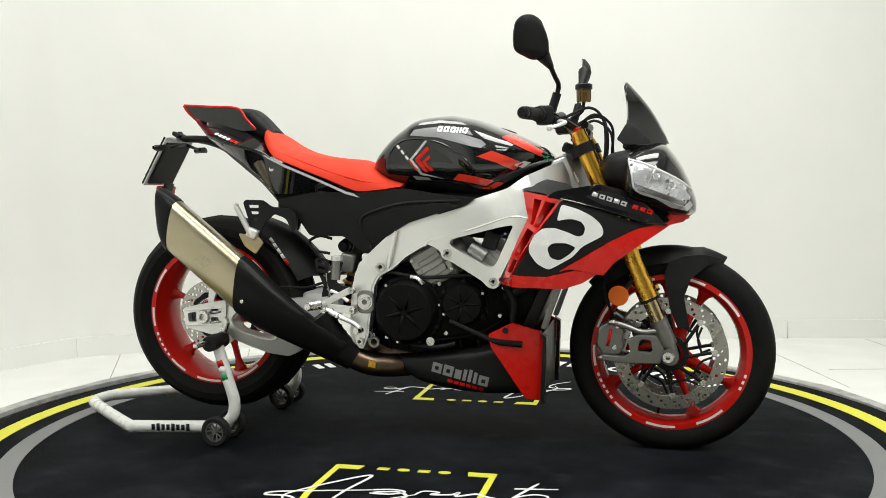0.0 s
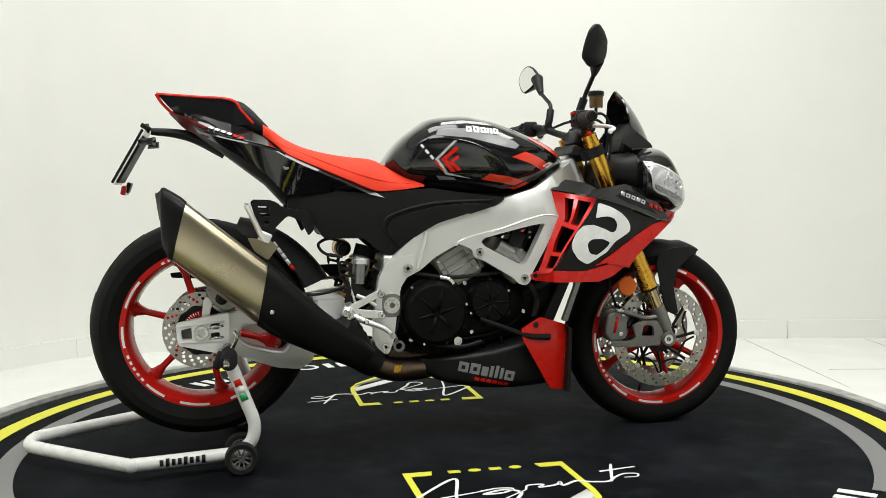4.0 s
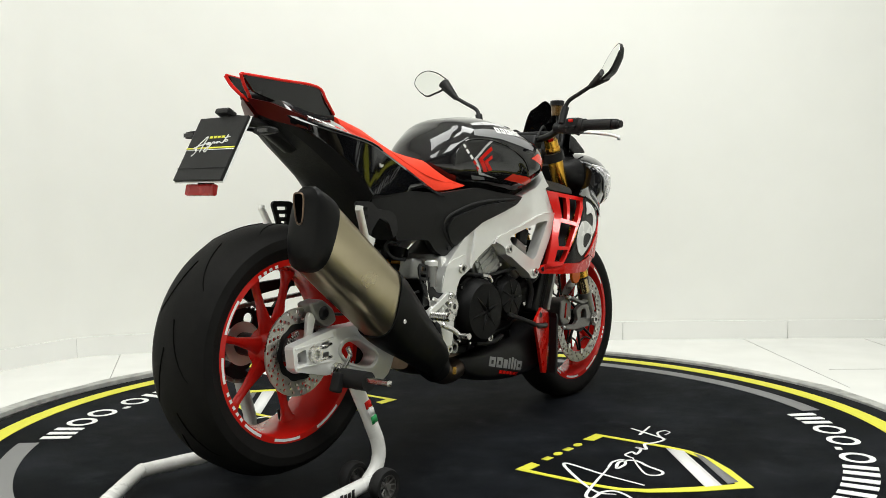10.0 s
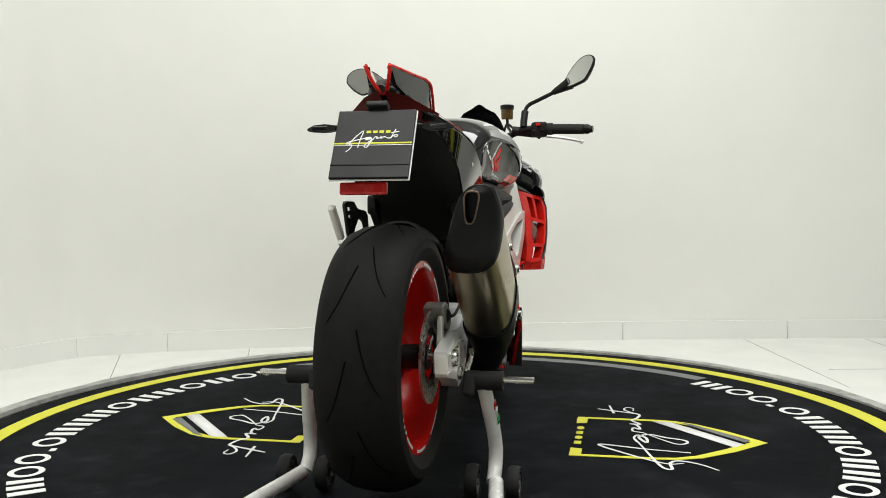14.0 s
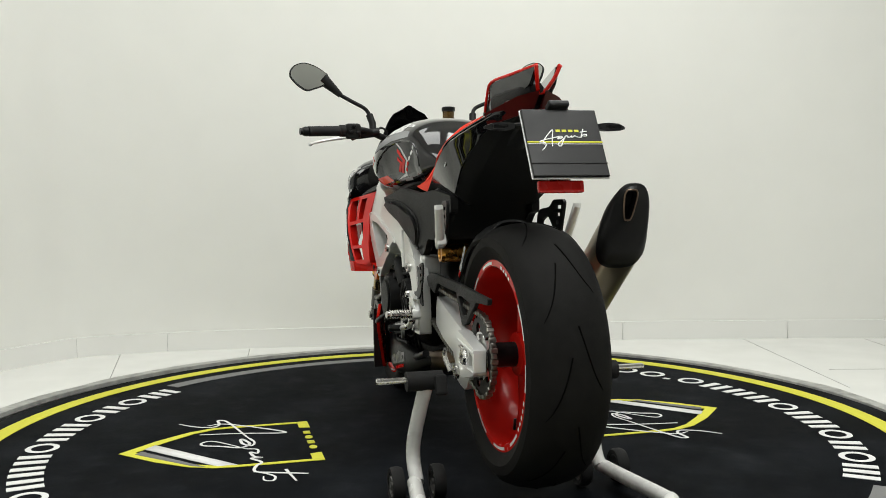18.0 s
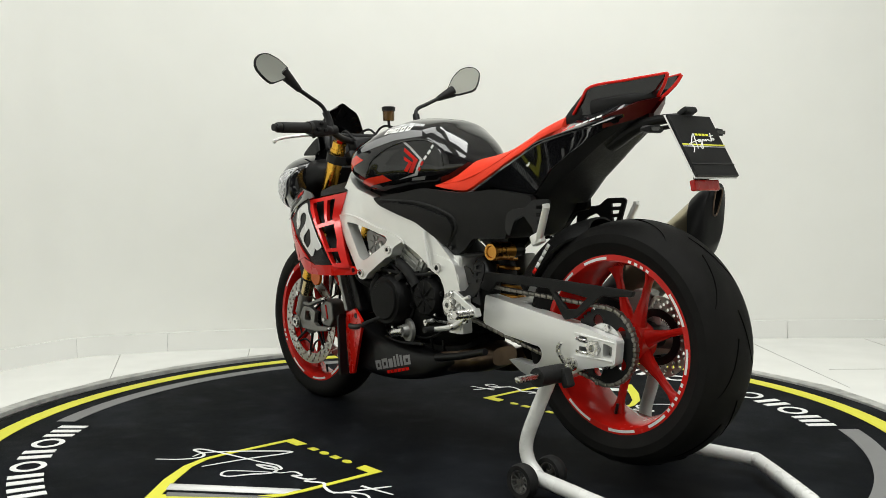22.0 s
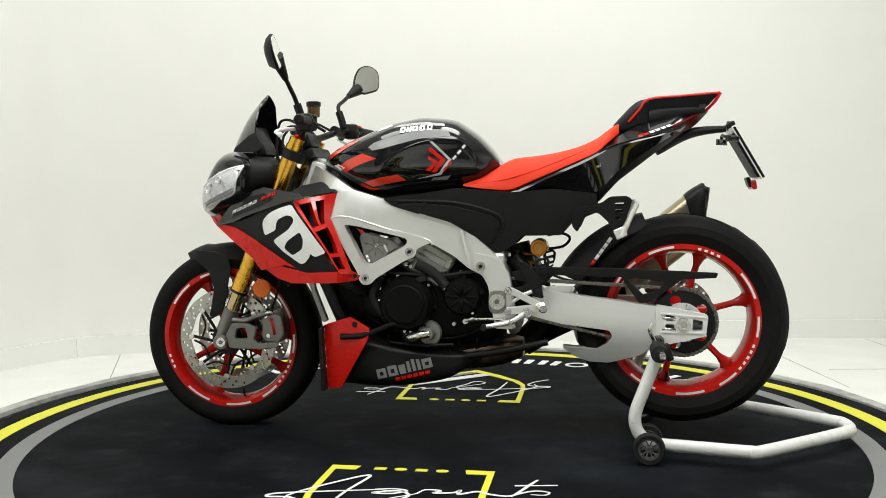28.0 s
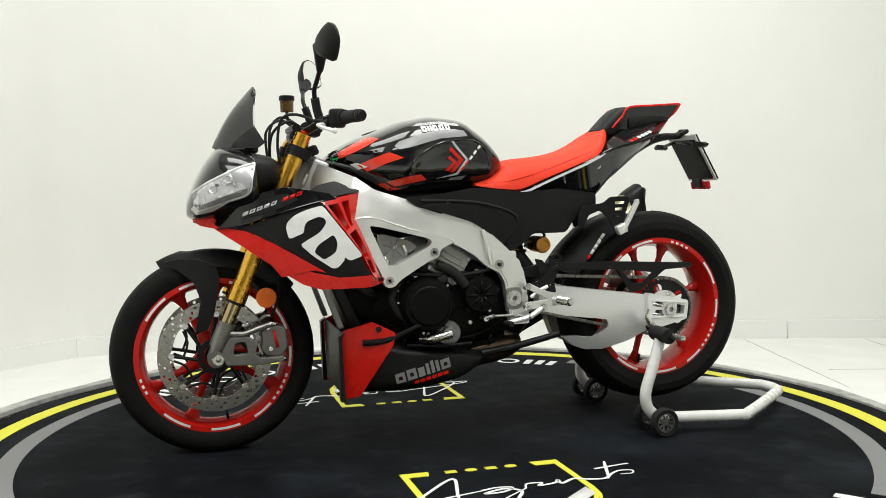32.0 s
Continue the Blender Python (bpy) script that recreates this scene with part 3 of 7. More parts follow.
def decal(name, outline, rows, power, s, mat, parent, label="", lift=0.0012, grid=0.012, holes=()):
    y = on_side(rows, power, s, lift)
    return part(name, plate(outline, y, -s * 0.001, 0, grid, holes), mat, parent, label)


def bar(x, z, l, h, slant=0.0, angle=0.0):
    """A slanted bar outline from (x, z), l long and h high."""
    c, s = math.cos(radians(angle)), math.sin(radians(angle))
    q = [(0, 0), (l, 0), (l + slant, h), (slant, h)]
    return [(x + c * a - s * b, z + s * a + c * b) for a, b in q]


def build_motorcycle():
    bike = thing("motorcycle", "black and red naked sports motorcycle on a rear paddock stand", "motorcycle")
    wheels(bike)
    front_end(bike)
    bodywork(bike)
    frame_and_arm(bike)
    engine(bike)
    exhaust(bike)
    controls(bike)
    tail_end(bike)
    return bike


# ---- wheels ----
def tyre_profile(R, hw, rim, bead):
    return [(rim, -bead), (rim + 0.012, -bead - 0.006), (rim + (R - rim) * 0.38, -hw), (rim + (R - rim) * 0.62, -hw * 0.97), (rim + (R - rim) * 0.80, -hw * 0.82),
            (rim + (R - rim) * 0.92, -hw * 0.58), (R - 0.002, -hw * 0.30), (R, 0.0),
            (R - 0.002, hw * 0.30), (rim + (R - rim) * 0.92, hw * 0.58), (rim + (R - rim) * 0.80, hw * 0.82), (rim + (R - rim) * 0.62, hw * 0.97), (rim + (R - rim) * 0.38, hw), (rim + 0.012, bead + 0.006), (rim, bead)]


def rim_mesh(hw):
    bm = lathe([(0.229, -hw), (0.231, -hw + 0.004), (0.222, -hw + 0.012), (0.212, -hw * 0.6), (0.207, 0), (0.212, hw * 0.6), (0.222, hw - 0.012), (0.231, hw - 0.004), (0.229, hw),
                (0.214, hw), (0.211, hw - 0.006), (0.203, hw * 0.55), (0.197, 0), (0.203, -hw * 0.55), (0.211, -hw + 0.006), (0.214, -hw)], (0, 0, 0), (0, 1, 0), 96, True)
    return bm


def spoke_mesh(a, offset=0.0):
    bm = bmesh.new()
    c, s = math.cos(radians(a)), math.sin(radians(a))
    rings = []
    for r, w, t in ((0.030, 0.030, 0.036), (0.07, 0.017, 0.030), (0.12, 0.010, 0.024), (0.165, 0.010, 0.022), (0.188, 0.017, 0.028), (0.203, 0.030, 0.034)):
        ring = []
        for k in range(10):
            g = 2 * math.pi * k / 10
            du, dy = w * math.cos(g), t * math.sin(g) * (0.6 if r < 0.1 else 0.5)
            ring.append((r * c - du * s, dy + offset, r * s + du * c))
        rings.append(ring)
    return loft(rings)


def disc_plate(ro, ri, thick, holes, rows, wave=0.0, n=96):
    def circle(r, k, w=0.0, turn=0.0):
        return [((r + w * math.cos(10 * 2 * math.pi * i / k)) * math.cos(2 * math.pi * i / k + turn), (r + w * math.cos(10 * 2 * math.pi * i / k)) * math.sin(2 * math.pi * i / k + turn)) for i in range(k)]
    cut = [circle(ri, 60, wave)]
    for i in range(holes):
        for j, r in enumerate(rows):
            a = 2 * math.pi * (i + 0.33 * j) / holes
            cut.append([(r * math.cos(a) + 0.0048 * math.cos(2 * math.pi * k / 8), r * math.sin(a) + 0.0048 * math.sin(2 * math.pi * k / 8)) for k in range(8)])
    return plate(circle(ro, n), -thick / 2, thick, 0, 0, cut)


def rim_stripes(wheel, hw, s, marks):
    for a0, a1, r0, r1 in marks:
        bm = bmesh.new()
        k = max(2, int((a1 - a0) / 4))
        for i in range(k):
            u, v = radians(a0 + (a1 - a0) * i / k), radians(a0 + (a1 - a0) * (i + 1) / k)
            bm.faces.new([bm.verts.new((r * math.cos(g), s * (hw + 0.0012), r * math.sin(g))) for r, g in ((r0, u), (r1, u), (r1, v), (r0, v))])
        bmesh.ops.remove_doubles(bm, verts=bm.verts, dist=1e-5)
        part("rim_stripe", bm, M_WDECAL, wheel)


def wheels(bike):
    rear = part("rear_wheel", rim_mesh(0.081), M_REDW, bike, "red forged rear wheel")
    rear.location = REAR
    part("tyre", lathe(tyre_profile(RR, 0.0955, 0.226, 0.079), (0, 0, 0), (0, 1, 0), 96), M_RUBBER, rear, "wide worn black sports tyre")
    front = part("front_wheel", rim_mesh(0.052), M_REDW, bike, "red forged front wheel")
    front.location = FRONT
    rubber = lathe(tyre_profile(FR, 0.061, 0.226, 0.050), (0, 0, 0), (0, 1, 0), 96)
    for v in rubber.verts:      # pressed flat where it stands
        v.co.z = max(v.co.z, 0.0005 - FRONT[2])
    part("tyre", rubber, M_RUBBER, front, "black sports tyre")
    for w, hub, angles in ((rear, 0.052, (107, 73, -15, -76, 164, 225)), (front, 0.040, (60, 92, 178, 212, -70, -28))):
        part("axle_sleeve", tube([(0, -0.098 if w is rear else -0.06, 0), (0, 0.110 if w is rear else 0.06, 0)], 0.030, 20, 1, False), M_SATIN, w)
        part("hub", lathe([(hub, -0.030), (hub, 0.030), (0.020, 0.034), (0.020, -0.034)], (0, 0, 0), (0, 1, 0), 32, True), M_REDW, w)
        for a in angles:
            part("spoke", spoke_mesh(a), M_REDW, w)
    dots = [(a, a + 2.6, 0.2155, 0.2225) for a in (198, 203, 208, 213, 218)] + [(a, a + 2.6, 0.2155, 0.2225) for a in (102, 107, 112, 117)] + [(a, a + 2.6, 0.2155, 0.2225) for a in (-18, -23, -28)]
    arcs = [(30, 52, 0.217, 0.224), (224, 240, 0.217, 0.224), (252, 274, 0.217, 0.224), (290, 312, 0.217, 0.224), (140, 162, 0.217, 0.224), (176, 192, 0.217, 0.224), (64, 84, 0.217, 0.224)]
    for s in (1, -1):
        rim_stripes(rear, 0.081, s, dots + arcs)
        rim_stripes(front, 0.052, s, dots + arcs)
    # long tread grooves of the rear tyre, their shade painted as near-black lines
    for k in range(9):
        for s in (1, -1):
            a0 = 40 * k + (12 if s > 0 else 0)
            pts = []
            for i in range(9):
                f = i / 8
                y = s * (0.010 + 0.073 * f)
                u = abs(y) / 0.0955
                r = RR - 0.002 * (u / 0.3) ** 2 if u < 0.3 else 0.226 + (RR - 0.226) * (0.979 - 0.06 * ((u - 0.3) / 0.28) - (0.12 * max(0, (u - 0.58) / 0.24)))
                g = radians(a0 + 38 * f + 3 * math.sin(f * 5))
                pts.append(((r + 0.0003) * math.cos(g), y, (r + 0.0003) * math.sin(g)))
            part("tread_groove", tube(pts, (0.0018, 0.0009), 6, 2), M_GROOVE, rear)
    for s in (1, -1):
        d = part("brake_disc", disc_plate(0.163, 0.126, 0.005, 24, (0.1325, 0.143, 0.154), 0.002), M_DISC, front, "drilled steel brake disc")
        d.location = (0, s * 0.068, 0)
        bm = lathe([(0.036, -0.004), (0.052, -0.004), (0.052, 0.004), (0.036, 0.004)], (0, 0, 0), (0, 1, 0), 40, True)
        part("disc_carrier", bm, M_SATIN, front, "black disc carrier").location = (0, s * 0.066, 0)
        for k in range(8):
            a = 2 * math.pi * k / 8
            bm = bmesh.new()
            add_tube(bm, [(0.048 * math.cos(a - 0.2), 0, 0.048 * math.sin(a - 0.2)), (0.09 * math.cos(a), 0, 0.09 * math.sin(a)), (0.121 * math.cos(a + 0.05), 0, 0.121 * math.sin(a + 0.05))], 0.0052, 8, 3)
            add_tube(bm, [(0.09 * math.cos(a), 0, 0.09 * math.sin(a)), (0.088 * math.cos(a + 0.5), 0, 0.088 * math.sin(a + 0.5)), (0.118 * math.cos(a + 0.72), 0, 0.118 * math.sin(a + 0.72))], 0.0035, 8, 3)
            part("carrier_arm", bm, M_SATIN, front).location = (0, s * 0.066, 0)
            a = 2 * math.pi * k / 8 + 0.05
            part("disc_button", knob((0.124 * math.cos(a), s * 0.071, 0.124 * math.sin(a)), (0, s, 0), 0.009, 0.004, 14), M_STEEL, front)
    d = part("brake_disc", disc_plate(0.110, 0.072, 0.005, 22, (0.082, 0.091, 0.101), 0.002), M_DISC, rear, "drilled steel brake disc")
    d.location = (0, -0.100, 0)
    bm = lathe([(0.055, -0.003), (0.076, -0.003), (0.076, 0.003), (0.055, 0.003)], (0, -0.097, 0), (0, 1, 0), 40, True)
    part("disc_carrier", bm, M_SATIN, rear, "black disc carrier")
    cal = rounded([(0.010, 0.120), (0.055, 0.128), (0.095, 0.098), (0.104, 0.066), (0.070, 0.052), (0.030, 0.078)], 0.012, 3)
    part("rear_caliper", plate([(REAR[0] + a, REAR[2] + b) for a, b in cal], -0.132, 0.052, 0.006), M_CAST, bike, "grey rear brake caliper")
    part("caliper_piston", lathe([(0, 0.006), (0.010, 0.006), (0.016, 0.002), (0.018, 0)], (REAR[0] + 0.058, -0.132, REAR[2] + 0.092), (0, -1, 0), 24), M_SATIN, bike)
    br = rounded([(0.000, 0.030), (0.018, 0.028), (0.034, 0.085), (0.016, 0.100), (0.006, 0.085)], 0.006, 2)
    part("caliper_bracket", plate([(REAR[0] + a, REAR[2] + b) for a, b in br], -0.128, 0.012, 0.002), M_ALU, bike, "aluminium caliper bracket")
    part("rear_brake_hose", tube([(REAR[0] + 0.095, -0.125, REAR[2] + 0.085), (REAR[0] + 0.15, -0.13, REAR[2] + 0.082), (REAR[0] + 0.26, -0.125, REAR[2] + 0.095), (-0.40, -0.13, 0.47), (-0.33, -0.15, 0.49)], 0.004, 8), M_GRIP, bike)
    for k in range(10):
        a = radians(100 + 8 * k)
        part("speed_ring_tooth", box((0.048 * math.cos(a), -0.108, 0.048 * math.sin(a)), (0.012, 0.003, 0.003), (0, -math.degrees(a), 0)), M_STEEL, rear)
    # toothed rear sprocket
    teeth = []
    for k in range(41):
        for r, o in ((0.092, 0.0), (0.099, 0.3), (0.099, 0.5), (0.092, 0.8)):
            a = 2 * math.pi * (k + o) / 41
            teeth.append((r * math.cos(a), r * math.sin(a)))
    cut = [[(0.066 * math.cos(2 * math.pi * k / 5) + 0.016 * math.cos(g * math.pi / 6), 0.066 * math.sin(2 * math.pi * k / 5) + 0.016 * math.sin(g * math.pi / 6)) for g in range(12)] for k in range(5)]
    part("sprocket", plate(teeth, 0.112, 0.006, 0, 0, cut), M_SATIN, rear, "dark rear sprocket")
    bm = bmesh.new()
    for k in range(5):
        a = 2 * math.pi * (k + 0.5) / 5
        part("sprocket_bolt", knob((0.05 * math.cos(a), 0.118, 0.05 * math.sin(a)), (0, 1, 0), 0.009, 0.012, 6), M_STEEL, rear)
    add_lathe(bm, [(0.018, 0.11), (0.058, 0.11), (0.058, 0.119), (0.018, 0.122)], (0, 0, 0), (0, 1, 0), 40, True)
    part("sprocket_carrier", bm, M_ALU, rear, "silver sprocket carrier")
    for w, a, hw in ((rear, -78, 0.02), (front, -100, 0.02)):
        c, s = math.cos(radians(a)), math.sin(radians(a))
        part("valve", tube([(0.204 * c, hw, 0.204 * s), (0.172 * c, hw, 0.172 * s)], 0.004, 8, 1, False), M_SATIN, w)


# ---- fork, mudguard, brakes ----
def front_end(bike):
    top, mid, low, axle = Vector((0.446, 0, 0.912)), Vector((0.632, 0, 0.474)), Vector((0.675, 0, 0.372)), Vector(FRONT)
    for s in (-1, 1):
        y = Vector((0, s * 0.106, 0))
        d = (mid - top).normalized()
        leg = part("fork_leg", tube([top + y, mid + y], 0.0262, 24, 1, False), M_GOLD, bike, "gold anodised fork leg")
        part("collar", tube([mid + y - d * 0.035, mid + y + d * 0.022], 0.0285, 24, 1, False), M_GOLD, leg)
        part("wiper", tube([mid + y + d * 0.022, mid + y + d * 0.030], 0.0280, 24, 1, False), M_SATIN, leg)
        part("stanchion", tube([mid + y, low + y + d * 0.02], 0.0215, 24, 1, False), M_TUBE, leg, "bronze-coated fork tube")
        part("top_cap", tube([top + y - d * 0.024, top + y], 0.0235, 20, 1, False), M_GOLD, leg)
        part("adjuster", tube([top + y - d * 0.034, top + y - d * 0.024], 0.011, 6, 1, False), M_RED, leg)
        # cast foot with its caliper arms
        bm = tube([low + y - d * 0.022, low + y + d * 0.055], 0.0255, 20, 1, False)
        add_tube(bm, [low + y + d * 0.03, axle + y + Vector((0.004, 0, 0.01))], (0.022, 0.019), 16, 1, False)
        add_lathe(bm, [(0.013, -0.024), (0.024, -0.024), (0.024, 0.024), (0.013, 0.024)], axle + y, (0, 1, 0), 24, True)
        part("fork_foot", bm, M_FORK, leg, "cast grey fork foot")
        arm = [(0.662, 0.350), (0.612, 0.350), (0.580, 0.336), (0.590, 0.298), (0.573, 0.286), (0.507, 0.290), (0.507, 0.273), (0.569, 0.266), (0.673, 0.268), (0.686, 0.310)]
        hole = [(0.646, 0.333), (0.618, 0.336), (0.609, 0.302), (0.653, 0.300)]
        part("caliper_arm", plate(rounded(arm, 0.006, 2), s * 0.117 - 0.008, 0.016, 0.003, 0, [rounded(hole, 0.008, 2)]), M_FORK, leg, "cast caliper bracket")
        part("caliper_arm", tube([(0.668, s * 0.117, 0.362), (0.622, s * 0.118, 0.358), (0.580, s * 0.117, 0.372), (0.538, s * 0.115, 0.384)], 0.0085, 10, 4), M_FORK, leg)
        for q in ((0.538, 0.384), (0.510, 0.281)):
            part("caliper_stud", tube([(q[0] + 0.014, s * 0.117, q[1]), (q[0] - 0.012, s * 0.117, q[1])], 0.0075, 8, 1, False), M_STEEL, leg)
        part("axle_nut", lathe([(0.007, 0), (0.015, 0), (0.015, 0.010), (0.007, 0.010)], axle + y + Vector((-0.006, s * 0.024, 0)), (0, s, 0), 20, True), M_STEEL, leg)
        # radial caliper
        cal = rounded([(0.500, 0.372), (0.538, 0.386), (0.574, 0.362), (0.566, 0.335), (0.574, 0.312), (0.557, 0.288), (0.512, 0.284), (0.492, 0.314)], 0.010, 3)
        caliper = part("brake_caliper", plate(cal, s * 0.052, s * 0.058, 0.006), M_FORK, bike, "grey radial brake caliper")
        for k in range(2):
            part("caliper_bolt", knob((0.552 - 0.008 * k, s * 0.110, 0.372 - 0.062 * k), (0, s, 0), 0.007, 0.006, 12), M_STEEL, caliper)
        part("caliper_word", plate(bar(0.528, 0.312, 0.052, 0.009, 0, 78), s * 0.1105, s * 0.0008), M_RED, caliper)
        # side reflector disc
        r = part("reflector", knob((0.556, s * 0.128, 0.463), (0, s, 0), 0.029, 0.010, 28), M_AMBER, bike, "round amber reflector")
        part("reflector_bracket", tube([(0.556, s * 0.128, 0.463), (0.590, s * 0.118, 0.50), (0.612, s * 0.108, 0.52)], 0.007, 8, 3), M_SATIN, bike)
        part("brake_hose", tube([(0.540, s * 0.085, 0.392), (0.515, s * 0.09, 0.47), (0.52, s * 0.085, 0.56), (0.50, s * 0.07, 0.66), (0.47, s * 0.06, 0.80)], 0.004, 8), M_GRIP, bike)
    axle_rod = tube([(FRONT[0], -0.12, FRONT[2]), (FRONT[0], 0.12, FRONT[2])], 0.0125, 16, 1, False)
    part("front_axle", axle_rod, M_STEEL, bike)
    for z0, x0, h in ((0.880, 0.447, 0.030), (0.705, 0.535, 0.042)):
        bm = bmesh.new()
        add_box(bm, (x0 - 0.022, 0, z0), (0.072, 0.19, h), (0, 23, 0), 0.008)
        for s in (-1, 1):
            add_lathe(bm, [(0.0265, -h / 2), (0.038, -h / 2), (0.038, h / 2), (0.0265, h / 2)], (x0 + 0.004, s * 0.106, z0 + 0.001), (-0.39, 0, 0.92), 24, True)
        part("fork_clamp", bm, M_SATIN, bike, "black fork clamp")
    # mudguard with side stays
    rings = []
    for k in range(19):
        a = radians(140 - k * 80 / 18)
        end = min(1, (18 - k) / 3.0)
        wf = 0.066 * (0.30 + 0.70 * end)
        R = FR + 0.014 + (0.008 if k > 14 else 0)
        row = []
        for j in range(13):
            v = -1 + j / 6
            drop = 0.050 * abs(v) ** 2.4 * (1 if 2 < k < 16 else 0.8)
            row.append((R - drop, v * wf))
        ring = [(FRONT[0] + r * math.cos(a), y, FRONT[2] + r * math.sin(a)) for r, y in row] + [(FRONT[0] + (r - 0.004) * math.cos(a), y * 0.95, FRONT[2] + (r - 0.004) * math.sin(a)) for r, y in reversed(row)]
        rings.append(ring)
    guard = part("front_mudguard", loft(rings), M_MATTE, bike, "matte black front mudguard")
    for s in (-1, 1):
        stay = rounded([(0.846, 0.566), (0.800, 0.578), (0.740, 0.574), (0.695, 0.556), (0.682, 0.520), (0.700, 0.420), (0.720, 0.368), (0.756, 0.363), (0.738, 0.455), (0.757, 0.509), (0.800, 0.544)], 0.008, 3)
        part("stay", plate(stay, lambda x, z, s=s: s * ((0.082 if z < 0.48 else 0.082 - (z - 0.48) * 0.20) - 0.40 * max(0, x - 0.80)), -s * 0.007, 0.002, 0.03), M_MATTE, guard)


# ---- bodywork ----
def bodywork(bike):
    tank = part("fuel_tank", tank_body(), M_GLOSS, bike, "gloss black fuel tank with red and silver graphics")
    for s in (-1, 1):
        decal("tank_stripe", [(0.160, 0.864), (0.203, 0.880), (0.245, 0.864), (0.289, 0.843), (0.262, 0.824), (0.215, 0.846)], TANK, P_TANK, s, M_ORANGE, tank, "orange-red slanted stripe")
        decal("tank_stripe", [(0.079, 0.799), (0.101, 0.816), (0.150, 0.808), (0.206, 0.794), (0.180, 0.780), (0.130, 0.790)], TANK, P_TANK, s, M_ORANGE, tank, "orange-red slanted stripe")
        decal("tank_stripe", [(0.150, 0.775), (0.186, 0.778), (0.212, 0.792), (0.232, 0.788), (0.190, 0.768)], TANK, P_TANK, s, M_ORANGE, tank)
        decal("tank_stripe", [(0.222, 0.920), (0.246, 0.930), (0.290, 0.908), (0.335, 0.882), (0.335, 0.862), (0.285, 0.886)], TANK, P_TANK, s, M_ORANGE, tank, "orange-red stripe at the tank's nose", 0.0026, 0.008)
        decal("tank_stripe", [(0.335, 0.868), (0.350, 0.872), (0.358, 0.856), (0.342, 0.852)], TANK, P_TANK, s, M_GREEN, tank, "small green corner mark")
        decal("tank_stripe", [(0.262, 0.838), (0.290, 0.850), (0.308, 0.846), (0.285, 0.830)], TANK, P_TANK, s, M_WDECAL, tank, "white corner mark")
        # a highlight on the flank, put into a silver-grey band of colour
        decal("tank_highlight", [(-0.045, 0.948), (-0.01, 0.952), (0.04, 0.950), (0.120, 0.928), (0.170, 0.912), (0.186, 0.898), (0.172, 0.888), (0.139, 0.894), (0.038, 0.922), (-0.055, 0.931)], TANK, P_TANK, s, M_GDECAL, tank, "silver-grey painted highlight under the lettering")
        decal("tank_flash", [(-0.03, 0.970), (0.03, 0.976), (0.10, 0.968), (0.12, 0.958), (0.04, 0.966), (-0.035, 0.962)], TANK, P_TANK, s, M_SDECAL, tank, "thin silver line on the tank's crown")
        for k in range(6):
            l = 0.016 if k in (0, 1, 2, 5) else 0.006
            x = -0.012 + (0, 0.021, 0.042, 0.060, 0.069, 0.078)[k]
            x0, z0 = x + (0.012 if s > 0 else 0.045), 0.950 - 0.10 * (x + 0.01) - (0.0 if s > 0 else 0.010)
            eye = [bar(x0 + 0.0055, z0 + 0.0050, 0.005, 0.007, 0.0, -7)] if l > 0.01 else []
            decal("tank_word", rounded(bar(x0, z0, l, 0.018, 0.0, -7), 0.003, 2), TANK, P_TANK, s, M_WDECAL, tank, lift=0.003, holes=eye)
        decal("tank_chevron", [(-0.002, 0.916), (0.006, 0.914), (-0.047, 0.860), (-0.018, 0.820), (0.050, 0.802), (-0.024, 0.814), (-0.057, 0.860)], TANK, P_TANK, s, M_SDECAL, tank, "thin silver chevron")
        decal("tank_chevron", [(0.004, 0.898), (0.010, 0.888), (-0.024, 0.860), (0.004, 0.822), (-0.010, 0.822), (-0.040, 0.860)], TANK, P_TANK, s, M_RED, tank, "red chevron")
        decal("tank_chevron", [(0.010, 0.872), (0.012, 0.862), (-0.004, 0.852), (0.020, 0.828), (0.008, 0.824), (-0.018, 0.853)], TANK, P_TANK, s, M_RED, tank, "red chevron")
        for k in range(5):
            decal("tank_word", bar(-0.101 + 0.014 * k, 0.902 - 0.0165 * k, 0.014, 0.007, 0, -50), TANK, P_TANK, s, M_WDECAL if k < 3 else M_RED, tank)
        decal("tank_stripe", [(-0.052, 0.812), (0.000, 0.806), (0.008, 0.798), (-0.04, 0.800)], TANK, P_TANK, s, M_GDECAL, tank, "grey flash")
        # raised knee panel line
        f = on_side(TANK, P_TANK, s, 0.0)
        pts = [(x, f(x, z), z) for x, z in KNEE[:-1]]
        part("knee_ridge", tube(pts, 0.003, 8, 6), M_GLOSS, tank)
    cap = lathe([(0, 0.0), (0.038, 0.0), (0.038, 0.010), (0.033, 0.014), (0.012, 0.015), (0, 0.013)], (0.205, 0, 0.938), (0.30, 0, 0.95), 32)
    part("filler_cap", cap, M_SATIN, tank, "black filler cap")
    seat = part("seat", seat_body(), M_SEAT, bike, "orange-red single seat")
    for s in (-1, 1):
        f = seat_skin(s)
        part("seam", tube([(x, f(x, z), z) for x, z in ((-0.535, 0.938), (-0.50, 0.900), (-0.43, 0.872), (-0.36, 0.845), (-0.29, 0.820), (-0.2, 0.796), (-0.12, 0.788))], 0.0016, 6, 4), M_SEAT, seat)
    tail = part("tail_fairing", tail_body(), M_GLOSS, bike, "gloss black tail fairing")
    part("tail_tray", tray_body(), M_MATTE, bike, "matte black tray under the tail", 20)
